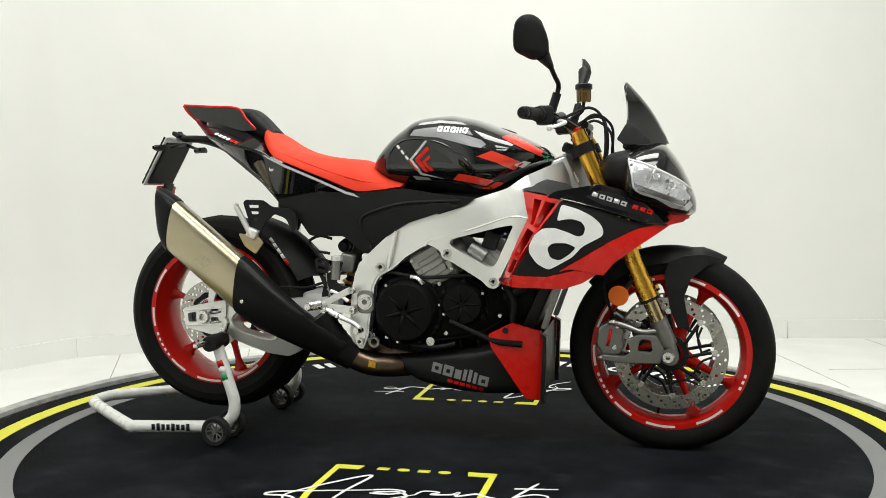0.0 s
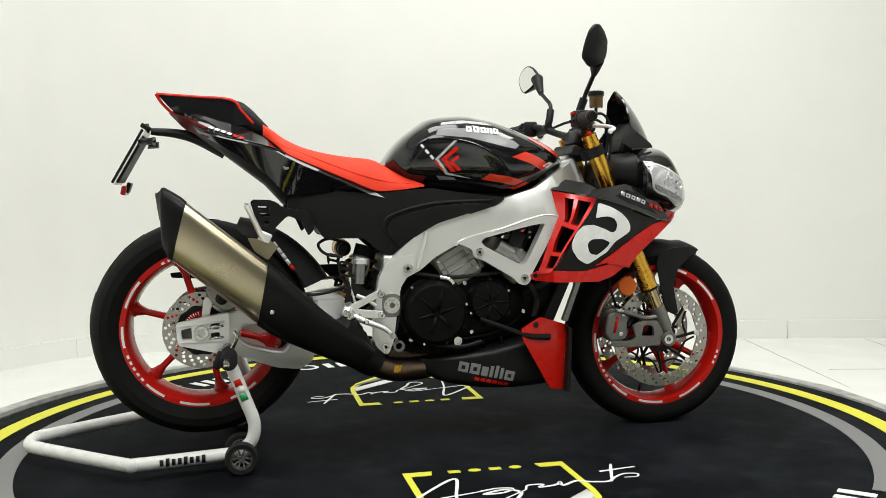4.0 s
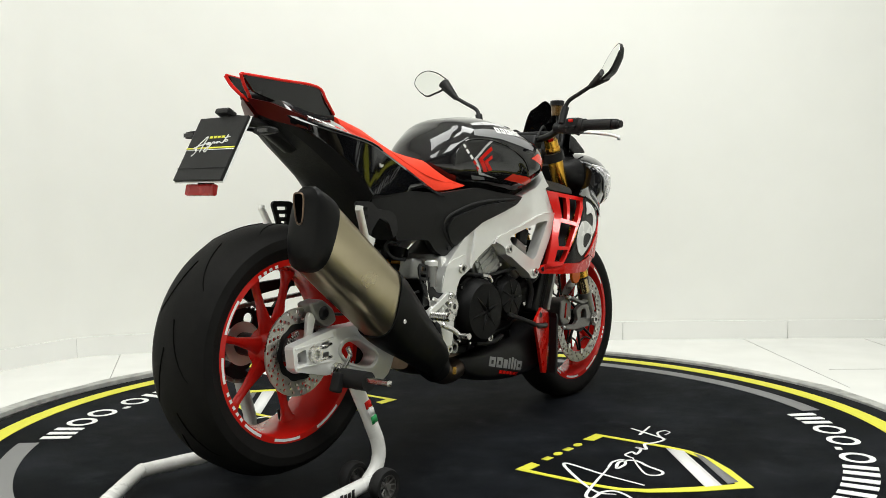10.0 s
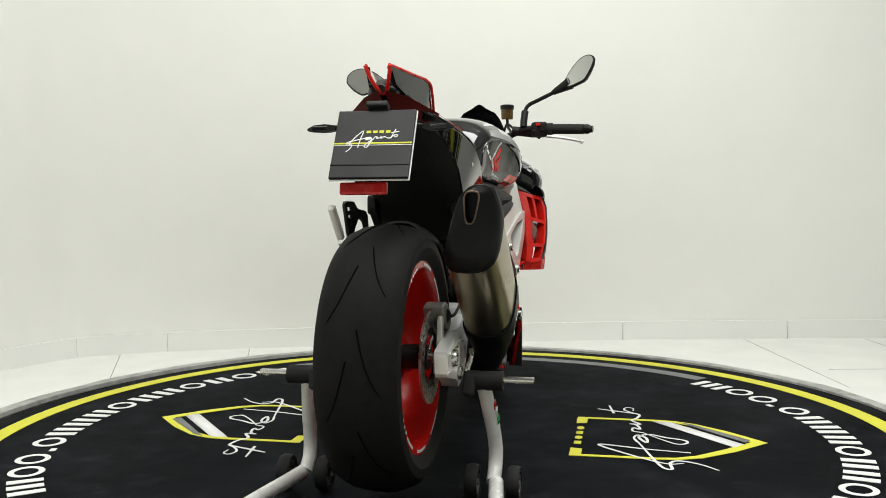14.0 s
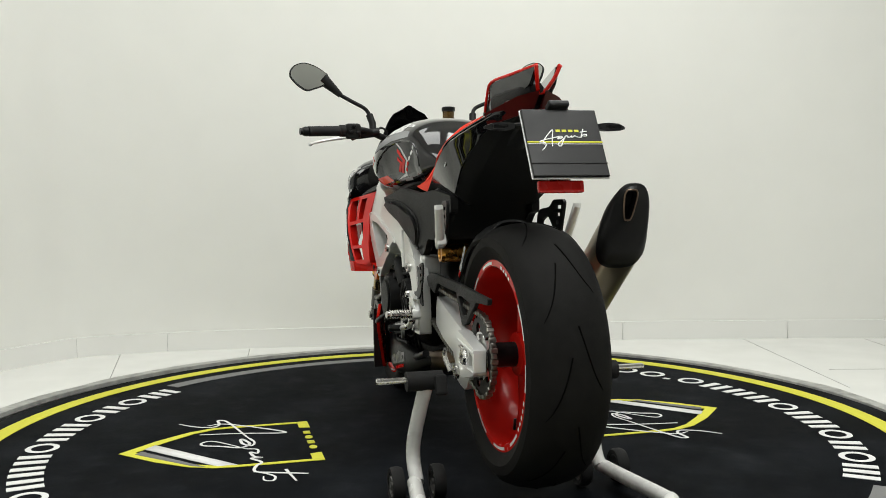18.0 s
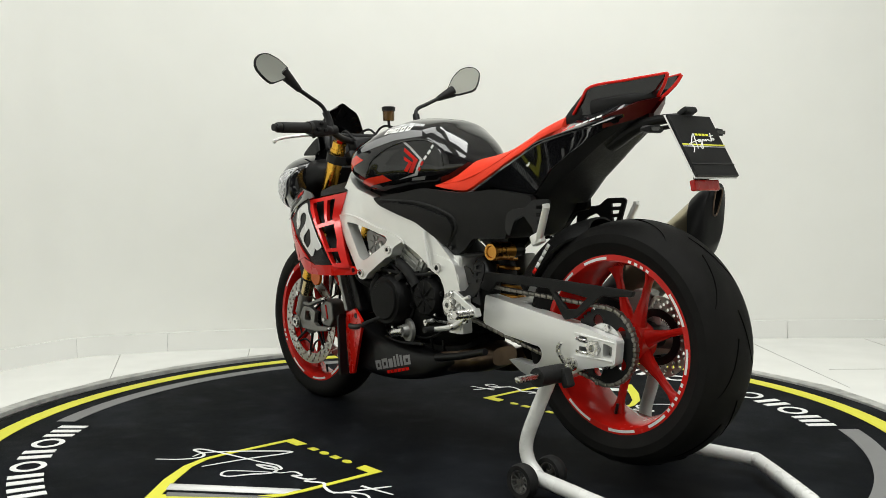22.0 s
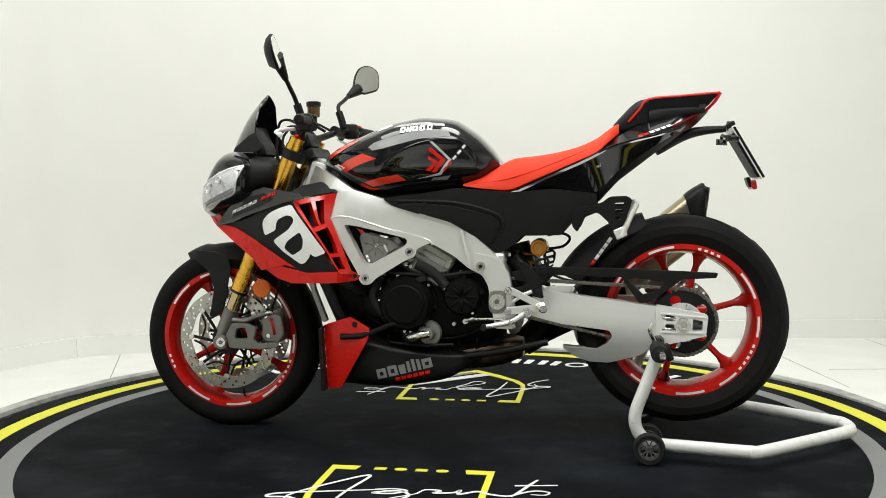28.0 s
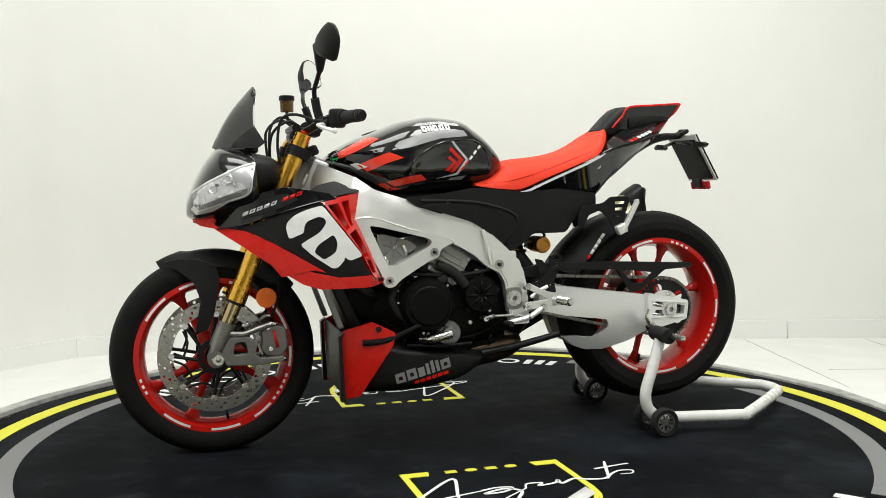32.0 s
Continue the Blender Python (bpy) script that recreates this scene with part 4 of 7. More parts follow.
    for s in (-1, 1):
        wing = [(-0.846, 1.050), (-0.634, 1.031), (-0.612, 1.000), (-0.578, 0.962), (-0.66, 0.962), (-0.812, 1.010)]
        part("tail_wing", plate(rounded(wing, 0.008, 2), lambda x, z, s=s: TAIL_Y + s * (0.029 + 0.044 * min(1, max(0, (x + 0.85) / 0.22)) - (1.05 - z) * 0.10), -s * 0.010, 0.003, 0.03), M_GLOSS, bike, "black tail wing with a red edge")
        edge = [(-0.848, 0.027, 1.0515), (-0.740, 0.050, 1.0425), (-0.640, 0.070, 1.033), (-0.612, 0.072, 1.002), (-0.580, 0.068, 0.966)]
        part("tail_edge", tube([(x, TAIL_Y + s * y, z) for x, y, z in edge], 0.0036, 8, 4), M_RED, bike, "red edge of the tail wing")
        part("panel_bolt", knob((-0.492, on_side(TAIL, P_TAIL, s, -0.001)(-0.492, 0.838), 0.838), (0, s, 0), 0.008, 0.003, 16), M_STEEL, tail)
        line = [(x, TAIL_Y + s * (w - 0.003), zt - 0.004) for x, zb, zt, w in TAIL[2:8]]
        part("tail_line", tube(line, 0.0020, 6, 4), M_GLOSS, tail, "raised edge beside the seat")
        for k in range(6):
            decal("tail_word", bar(-0.705 + 0.0165 * k, 0.951 - 0.0060 * k, 0.013, 0.007, 0.003, -20), TAIL, P_TAIL, s, M_WDECAL if k < 4 else M_RED, tail)
        part("tail_edge", tube([(x, TAIL_Y + s * y, z) for x, y, z in ((-0.850, 0.029, 1.051), (-0.835, 0.022, 1.026), (-0.806, 0.009, 0.997), (-0.800, 0, 0.993))], 0.0045, 8, 3), M_RED, bike)
        stations = [((-0.818, 0.008, 0.998), (-0.782, 0.008, 0.960)), ((-0.784, 0.052, 0.986), (-0.760, 0.040, 0.944)), ((-0.716, 0.112, 0.950), (-0.706, 0.100, 0.922))]
        lens = loft([[(a[0], TAIL_Y + s * a[1], a[2]), (c[0], TAIL_Y + s * c[1], c[2]), (c[0] + 0.014, TAIL_Y + s * c[1] * 0.9, c[2]), (a[0] + 0.014, TAIL_Y + s * a[1] * 0.9, a[2])] for a, c in stations])
        part("tail_lamp", lens, M_REDLENS, bike, "dark red tail lamp lens")
        cover = [(-0.488, 0.754), (-0.360, 0.770), (-0.233, 0.760), (-0.073, 0.775), (0.035, 0.758), (0.150, 0.745), (0.120, 0.722), (-0.057, 0.668), (-0.107, 0.640), (-0.167, 0.594), (-0.192, 0.574), (-0.234, 0.597), (-0.268, 0.630), (-0.386, 0.631), (-0.409, 0.667), (-0.442, 0.704), (-0.489, 0.710)]
        yc = lambda x, z, s=s: s * (lerp_table([(-0.5, 0.122), (-0.3, 0.144), (-0.1, 0.166), (0.05, 0.178), (0.15, 0.180)], x)[0] - 0.18 * max(0.0, 0.70 - z))
        cov = part("side_cover", plate(rounded(cover, 0.010, 2), yc, -s * 0.02, 0.004, 0.04), M_MATTE, bike, "matte black side cover")
        inner = [(-0.205, 0.662), (-0.185, 0.690), (-0.06, 0.722), (0.06, 0.732), (0.105, 0.722), (-0.057, 0.672), (-0.107, 0.642), (-0.160, 0.604), (-0.185, 0.62), (-0.2, 0.645)]
        part("cover_panel", plate(rounded(inner, 0.010, 2), lambda x, z, y=yc, s=s: y(x, z) + s * (0.011 - 0.05 * max(0, 0.66 - z)), -s * 0.014, 0.005, 0.04), M_MATTE, cov)
        groove = [(0.105, 0.738), (-0.069, 0.731), (-0.190, 0.698), (-0.211, 0.668), (-0.203, 0.645), (-0.165, 0.604)]
        part("cover_ridge", tube([(x, yc(x, z) + s * 0.001, z) for x, z in groove], 0.0045, 8, 4), M_GRIP, cov)
        for x, z in ((0.021, 0.727), (-0.185, 0.600)):
            part("cover_bolt", knob((x, yc(x, z) + s * 0.004, z), (0, s, 0), 0.007, 0.004, 12), M_SATIN, cov)
    part("under_tray", body([(-0.60, 0.850, 0.89, 0.086), (-0.55, 0.806, 0.88, 0.098), (-0.50, 0.764, 0.85, 0.104), (-0.455, 0.722, 0.80, 0.108), (-0.415, 0.668, 0.77, 0.112), (-0.37, 0.632, 0.76, 0.116), (-0.25, 0.64, 0.75, 0.120)], 7.0, 28, 3), M_MATTE, bike, "matte black under tray")
    hump = body([(-0.800, 0.985, 1.012, 0.012), (-0.760, 0.98, 1.030, 0.020), (-0.690, 0.97, 1.036, 0.034), (-0.640, 0.96, 1.038, 0.046), (-0.610, 0.94, 1.032, 0.054), (-0.585, 0.93, 1.014, 0.054), (-0.562, 0.93, 0.990, 0.054), (-0.536, 0.92, 0.962, 0.052)], 3.0, 24, 3)
    part("tail_pad", hump, M_MATTE, bike, "matte black pad behind the seat")
    trough = body([(-0.806, 0.992, 1.012, 0.016), (-0.77, 0.980, 1.014, 0.034), (-0.70, 0.965, 1.012, 0.052), (-0.64, 0.95, 1.01, 0.06)], 3.0, 20, 3)
    part("tail_deck", trough, M_MATTE, bike)

    part("nose_core", body([(0.50, 0.700, 0.80, 0.085), (0.60, 0.676, 0.78, 0.105), (0.67, 0.664, 0.740, 0.100), (0.72, 0.668, 0.715, 0.072), (0.752, 0.680, 0.708, 0.046)], 3.0, 20, 3), M_MATTE, bike, "matte black core of the nose")
    part("lamp_housing", body([(0.500, 0.785, 0.850, 0.110), (0.530, 0.770, 0.872, 0.138), (0.586, 0.745, 0.884, 0.160)], 3.2, 24, 3), M_MATTE, bike, "matte black housing behind the headlamp")
    cowl = part("front_cowl", body(COWL, P_COWL, 32, 4), M_GLOSS, bike, "gloss black headlamp cowl")
    for s in (-1, 1):
        lens = [(0.586, 0.846), (0.628, 0.834), (0.684, 0.808), (0.730, 0.782), (0.756, 0.760), (0.752, 0.735), (0.733, 0.718), (0.669, 0.742), (0.608, 0.764)]
        f = on_side(COWL, P_COWL, s, 0.0)
        decal("lamp_bowl", lens, COWL, P_COWL, s, M_CHROME, cowl, "bright headlamp reflector", 0.001, 0.02)
        decal("lamp_strip", [(0.605, 0.782), (0.669, 0.758), (0.728, 0.735), (0.740, 0.724), (0.733, 0.719), (0.669, 0.743), (0.608, 0.765)], COWL, P_COWL, s, M_TINT, cowl, "dark tinted strip in the lamp", 0.004, 0.02)
        for x, z, r in ((0.660, 0.804, 0.0125), (0.700, 0.776, 0.0115)):
            ring = lathe([(r, 0), (r, 0.005), (r * 0.82, 0.005), (r * 0.5, 0.001), (0, 0.003)], (x, f(x, z) + s * 0.002, z), (0.55, s, 0.15), 20)
            part("lamp_unit", ring, M_CHROME, cowl, "bright lamp projector")
        for p0, p1 in (((0.640, 0.780), (0.660, 0.830)), ((0.690, 0.774), (0.712, 0.800))):
            part("lamp_bar", tube([(p0[0], f(*p0) + s * 0.004, p0[1]), (p1[0], f(*p1) + s * 0.004, p1[1])], 0.0025, 6, 1, False), M_CHROME, cowl)
        bezel = [(0.585, 0.848), (0.596, 0.806), (0.607, 0.764), (0.669, 0.740), (0.733, 0.716)]
        part("lamp_bezel", tube([(x, f(x, z) + s * 0.004, z) for x, z in bezel], 0.0032, 8, 4), M_SDECAL, cowl, "silver-grey lamp bezel")
        guide = [(0.585, 0.849), (0.628, 0.837), (0.684, 0.811), (0.730, 0.785), (0.757, 0.763)]
        part("light_guide", tube([(x, f(x, z) + s * 0.002, z) for x, z in guide], 0.0036, 8, 4), M_WDECAL, cowl, "pale light guide along the lens")
        decal("lamp_lens", lens, COWL, P_COWL, s, M_LENS, cowl, "clear headlamp lens", 0.009, 0.02)
        lip = [(0.640, 0.752), (0.669, 0.740), (0.733, 0.716), (0.752, 0.733), (0.760, 0.720), (0.745, 0.704), (0.700, 0.715)]
        decal("lamp_lip", lip, COWL, P_COWL, s, M_SDECAL, cowl, "silver-grey lip under the lens", 0.006, 0.02)
        chin = [(0.690, 0.690), (0.722, 0.712), (0.760, 0.694), (0.735, 0.672), (0.700, 0.665)]
        part("chin_piece", plate(chin, lambda x, z, s=s: s * (0.118 - 0.9 * max(0, x - 0.69)), -s * 0.03, 0.003, 0.03), M_RED, bike, "red chin under the headlamp")
        cheek = [(0.690, 0.664), (0.640, 0.720), (0.595, 0.758), (0.508, 0.782), (0.391, 0.764), (0.366, 0.747), (0.405, 0.740), (0.445, 0.731), (0.501, 0.714), (0.568, 0.694), (0.627, 0.674)]
        yk = fairing_y(s)
        ck = part("cheek_panel", plate(rounded(cheek, 0.005, 2), lambda x, z, y=yk, s=s: y(x, z) + s * (0.004 + 0.03 * max(0, x - 0.5)), -s * 0.006, 0.002, 0.03), M_GLOSS, bike, "gloss black cheek panel")
        inset = [(0.626, 0.690), (0.567, 0.752), (0.505, 0.764), (0.470, 0.747), (0.520, 0.724)]
        part("cheek_inset", plate(rounded(inset, 0.004, 2), lambda x, z, y=yk, s=s: y(x, z) + s * (0.0052 + 0.03 * max(0, x - 0.5)), -s * 0.002, 0, 0.03), M_SATIN, ck)
        edge = [(0.690, 0.666), (0.627, 0.676), (0.568, 0.696), (0.501, 0.716), (0.445, 0.733), (0.405, 0.742)]
        part("cheek_edge", tube([(x, yk(x, z) + s * (0.004 + 0.03 * max(0, x - 0.5)), z) for x, z in edge], 0.0026, 8, 4), M_GLOSS, ck)
        for n in range(8):
            # slanted bars in place of a word, the last three red
            g = n + (0.6 if n > 4 else 0)
            x, z = (0.624 - 0.0192 * g, 0.700 + 0.0072 * g) if s > 0 else (0.488 + 0.0192 * g, 0.750 - 0.0064 * g)
            l = -0.0145 if s > 0 else 0.0145
            e = 0.004 if s < 0 else -0.004
            q = [(x, z), (x + l, z - l * 0.36), (x + l + e, z - l * 0.36 + 0.0115), (x + e, z + 0.0115)]
            hole = [(x + l * 0.28, z - l * 0.1 + 0.0035), (x + l * 0.72, z - l * 0.26 + 0.0035), (x + l * 0.72 + e * 0.6, z - l * 0.26 + 0.008), (x + l * 0.28 + e * 0.6, z - l * 0.1 + 0.008)]
            part("panel_word", plate(q, lambda a, c, y=yk, s=s: y(a, c) + s * (0.0062 + 0.03 * max(0, a - 0.5)), -s * 0.0008, 0, 0, [hole] if n in (1, 2, 4, 7) else []), M_SDECAL if n < 5 else M_RED, ck)
        # black side fairing with a white mark, red lower edge
        side = [(0.405, 0.737), (0.44, 0.742), (0.52, 0.705), (0.60, 0.676), (0.672, 0.667), (0.603, 0.655), (0.521, 0.615), (0.440, 0.542), (0.358, 0.524), (0.269, 0.528), (0.292, 0.560), (0.345, 0.645)]
        sf = part("side_fairing", plate(rounded(side, 0.006, 2), yk, -s * 0.006, 0.002, 0.03), M_MATTE, bike, "black side fairing with a large white mark")
        white_mark(sf, yk, s)
        lower = [(0.215, 0.510), (0.240, 0.526), (0.275, 0.530), (0.364, 0.526), (0.447, 0.545), (0.529, 0.619), (0.612, 0.658), (0.690, 0.672), (0.712, 0.690), (0.716, 0.678), (0.660, 0.640), (0.612, 0.608), (0.529, 0.550), (0.463, 0.508), (0.413, 0.493), (0.231, 0.497)]
        lf = part("lower_fairing", plate(rounded(lower, 0.004, 2), lambda x, z, y=yk, s=s: y(x, z) + s * 0.004, -s * 0.012, 0.002, 0.03), M_RED, bike, "red lower edge of the side fairing")
        part("fairing_bolt", knob((0.232, yk(0.232, 0.512) + s * 0.005, 0.512), (0, s, 0), 0.007, 0.003, 14), M_SATIN, lf)
        fin = [(0.581, 0.604), (0.520, 0.529), (0.433, 0.548), (0.40, 0.541), (0.498, 0.600), (0.531, 0.618)]
        part("fairing_fin", plate(fin, lambda x, z, y=yk, s=s: y(x, z) + s * 0.0062, -s * 0.006, 0.002, 0.03), M_RED, lf)
        duct_panel(bike, s, yk)
        top = [(0.285, 0.768), (0.352, 0.798), (0.410, 0.785), (0.435, 0.768), (0.395, 0.750)]
        part("upper_panel", plate(rounded(top, 0.006, 2), lambda x, z, s=s: s * (0.215 - (z - 0.75) * 1.6), -s * 0.01, 0.002, 0.03), M_MATTE, bike, "dark grey panel beside the frame")
    # windscreen
    rings = []
    for k in range(11):
        f = k / 10
        c = Vector((0.572, 0, 1.082)).lerp(Vector((0.694, 0, 0.898)), f) + Vector((0.010, 0, 0.007)) * math.sin(math.pi * f)
        w = 0.026 + 0.094 * f ** 0.45
        row = []
        for j in range(13):
            v = -1 + j / 6
            row.append(Vector((c.x - (0.004 + 0.118 * f) * abs(v) ** 1.6, v * w, c.z - (0.010 + 0.006 * (1 - f)) * abs(v) ** 1.6)))
        rings.append([tuple(p) for p in row] + [tuple(p + Vector((-0.004, 0, -0.001))) for p in reversed(row)])
    part("windscreen", loft(rings), M_SMOKE, bike, "dark smoked windscreen")
    # dash behind the screen
    part("dash", box((0.596, 0, 0.945), (0.016, 0.13, 0.070), (0, 24, 0), 0.008), M_SATIN, bike, "black instrument display")
    part("dash_bracket", box((0.605, 0, 0.895), (0.08, 0.12, 0.05), (0, 20, 0), 0.01), M_MATTE, bike)
    for s in (-1, 1):
        wing = rounded([(0.570, 0.893), (0.548, 0.909), (0.576, 0.956), (0.596, 0.946), (0.640, 0.908), (0.646, 0.894)], 0.005, 2)
        part("screen_wing", plate(wing, lambda x, z, s=s: s * (0.120 - 0.25 * (z - 0.9)), -s * 0.006, 0.002, 0.03), M_MATTE, bike, "matte black screen surround")
    part("intake_grille", box((0.338, 0, 0.258), (0.006, 0.290, 0.185), (0, 0, 0), 0.002), M_CARBON, bike, "dark honeycomb intake grille")
    # belly pan and its red winglets
    pan = part("belly_pan", body(PAN_ROWS, 5.0, 32, 4), M_SATIN, bike, "matte black belly pan")
    for s in (-1, 1):
        # two words as plain bars on lines that rise towards the rear
        d, up = ((0.973, -0.230), (0.230, 0.973)) if s < 0 else ((-0.971, 0.239), (0.239, 0.971))
        for mat, start, sizes in ((M_GDECAL, (0.005, 0.227) if s < 0 else (0.176, 0.188), ((0.030, 0.030), (0.030, 0.032), (0.020, 0.028), (0.010, 0.034), (0.010, 0.038), (0.010, 0.034), (0.030, 0.030))),
                                  (M_RED, (0.055, 0.197) if s < 0 else (0.120, 0.184), ((0.015, 0.010),) * 6)):
            a = 0.0
            for l, h in sizes:
                q = [(start[0] + d[0] * u + up[0] * v, start[1] + d[1] * u + up[1] * v) for u, v in ((a, 0), (a + l, 0), (a + l, h), (a, h))]
                gap = [(start[0] + d[0] * u + up[0] * v, start[1] + d[1] * u + up[1] * v) for u, v in ((a + l * 0.3, h * 0.28), (a + l * 0.7, h * 0.28), (a + l * 0.7, h * 0.66), (a + l * 0.3, h * 0.66))]
                decal("pan_word", q, PAN_ROWS, 5.0, s, mat, pan, holes=[gap] if l > 0.02 else [])
                a += l + (0.006 if mat is M_GDECAL else 0.004)
        wing = [(0.190, 0.352), (0.255, 0.384), (0.338, 0.357), (0.346, 0.340), (0.337, 0.152), (0.291, 0.161), (0.196, 0.316)]
        yw = lambda x, z, s=s: s * (0.188 - 0.030 * (x - 0.238) / 0.10 - 0.06 * max(0.0, 0.30 - z))
        wl = part("pan_winglet", plate(rounded(wing, 0.004, 2), yw, -s * 0.010, 0.002, 0.03), M_RED, bike, "red winglet in front of the belly pan")
        part("winglet_bolt", knob((0.238, yw(0.238, 0.362), 0.362), (0, s, 0), 0.009, 0.003, 16), M_SATIN, wl)
        part("winglet_strake", tube([(0.070, s * 0.176, 0.384), (0.15, s * 0.192, 0.354), (0.215, s * 0.196, 0.330), (0.285, s * 0.180, 0.322)], (0.006, 0.010), 10, 4, True, 0.7), M_SATIN, wl)
        mesh_edge = [(0.338, 0.357), (0.356, 0.345), (0.350, 0.152), (0.337, 0.152), (0.346, 0.340)]
        part("winglet_mesh", plate(mesh_edge, s * 0.155, s * 0.03, 0.001), M_SATIN, wl)


def fairing_y(s):
    rows = [(0.20, 0.190), (0.238, 0.212), (0.262, 0.268), (0.30, 0.278), (0.36, 0.272), (0.44, 0.259), (0.52, 0.233), (0.60, 0.196), (0.69, 0.148), (0.72, 0.120)]
    return lambda x, z: s * (lerp_table(rows, x)[0] - 0.12 * max(0.0, 0.62 - z) - 0.25 * max(0.0, z - 0.70))


def white_mark(panel, yk, s):
    """The large white sign on the fairing: two open dark eyes in a slanted band."""
    if s < 0:
        outer = [(0.408, 0.728), (0.452, 0.714), (0.487, 0.696), (0.511, 0.675), (0.521, 0.654), (0.518, 0.639), (0.463, 0.610), (0.438, 0.582), (0.396, 0.558), (0.372, 0.546), (0.341, 0.563), (0.320, 0.594),
                 (0.320, 0.614), (0.335, 0.643), (0.358, 0.662), (0.390, 0.663), (0.427, 0.650), (0.451, 0.638), (0.466, 0.641), (0.473, 0.661), (0.463, 0.679), (0.439, 0.687), (0.417, 0.686), (0.396, 0.681)]
        eye = [(0.369, 0.607), (0.383, 0.621), (0.421, 0.621), (0.448, 0.609), (0.434, 0.593), (0.403, 0.572), (0.378, 0.579)]
    else:
        outer = [(0.409, 0.730), (0.452, 0.718), (0.485, 0.703), (0.506, 0.682), (0.508, 0.664), (0.500, 0.636), (0.460, 0.654), (0.460, 0.670), (0.453, 0.685), (0.421, 0.699), (0.404, 0.694),
                 (0.399, 0.681), (0.416, 0.656), (0.454, 0.632), (0.471, 0.621), (0.437, 0.589), (0.382, 0.552), (0.367, 0.555), (0.350, 0.576), (0.350, 0.585), (0.335, 0.573), (0.299, 0.587)]
        eye = [(0.434, 0.599), (0.423, 0.620), (0.380, 0.649), (0.369, 0.625), (0.374, 0.598), (0.406, 0.577)]
    part("white_mark", plate(rounded(outer, 0.008, 2), lambda x, z: yk(x, z) + s * 0.0032, -s * 0.002, 0, 0.02, [rounded(eye, 0.008, 2)]), M_WDECAL, panel, "large white painted mark")


def duct_panel(bike, s, yk):
    """The red air outlet behind the side fairing: an open ladder of deep rungs."""
    inner = [(0.290, 0.180, 0.764), (0.297, 0.189, 0.728), (0.306, 0.200, 0.688), (0.284, 0.208, 0.640), (0.262, 0.214, 0.588), (0.246, 0.214, 0.545), (0.234, 0.210, 0.516)]
    outer = [(0.408, 0.246, 0.738), (0.383, 0.260, 0.708), (0.350, 0.268, 0.664), (0.320, 0.270, 0.624), (0.294, 0.268, 0.584), (0.276, 0.262, 0.548), (0.262, 0.256, 0.524)]

    def along(edge, v):
        k = min(len(edge) - 2, int(v * (len(edge) - 1)))
        return Vector(edge[k]).lerp(Vector(edge[k + 1]), v * (len(edge) - 1) - k)

    def at(u, v):
        q = along(inner, v).lerp(along(outer, v), u)
        return Vector((q.x, s * q.y, q.z))

    deep = Vector((0.020, -s * 0.026, 0.0))
    d = part("air_duct", strip_wall([at(0.0, k / 12) for k in range(13)], [at(0.30 if k < 8 else 0.40, k / 12) for k in range(13)], deep), M_REDC, bike, "glossy red air outlet grille")
    part("duct_rail", strip_wall([at(0.93, k / 12) for k in range(13)], [at(1.03, k / 12) for k in range(13)], deep), M_REDC, d)
    part("duct_rail", strip_wall([at(0.52, 0.04 + 0.34 * k / 4) for k in range(5)], [at(0.62, 0.04 + 0.34 * k / 4) for k in range(5)], deep), M_REDC, d)
    for v, h in ((0.030, 0.066), (0.385, 0.046), (0.700, 0.046)):
        part("duct_rung", strip_wall([at(u / 4, v - h / 2) for u in range(5)], [at(u / 4, v + h / 2) for u in range(5)], deep * 1.1), M_REDC, d)
    part("duct_foot", strip_wall([at(0.0, 0.90), at(0.5, 0.90), at(1.0, 0.92)], [at(0.0, 1.0), at(0.5, 1.0), at(1.0, 1.0)], deep), M_REDC, d)
    # an added black sheet behind the rungs gives the openings their shade
    part("duct_shade", strip_wall([at(0.0, k / 6) + deep * 2.0 for k in range(7)], [at(1.0, k / 6) + deep * 2.0 for k in range(7)], deep * 0.15), M_MATTE, d, "black sheet for the shade inside the outlet")


def strip_wall(a, b, depth):
    """A thick strip between two lines, its depth along a vector."""
    bm = loft([[p, q, q + depth, p + depth] for p, q in zip(a, b)])
    return bm


# ---- frame, swinging arm ----
def frame_y(s):
    rows = [(-0.26, 0.154), (-0.10, 0.162), (0.05, 0.178), (0.20, 0.182), (0.275, 0.198), (0.312, 0.194), (0.36, 0.150), (0.42, 0.085)]
    return lambda x, z: s * (lerp_table(rows, x)[0] - 0.22 * max(0.0, z - 0.69) * min(1.0, max(0.0, (x - 0.05) / 0.15)))


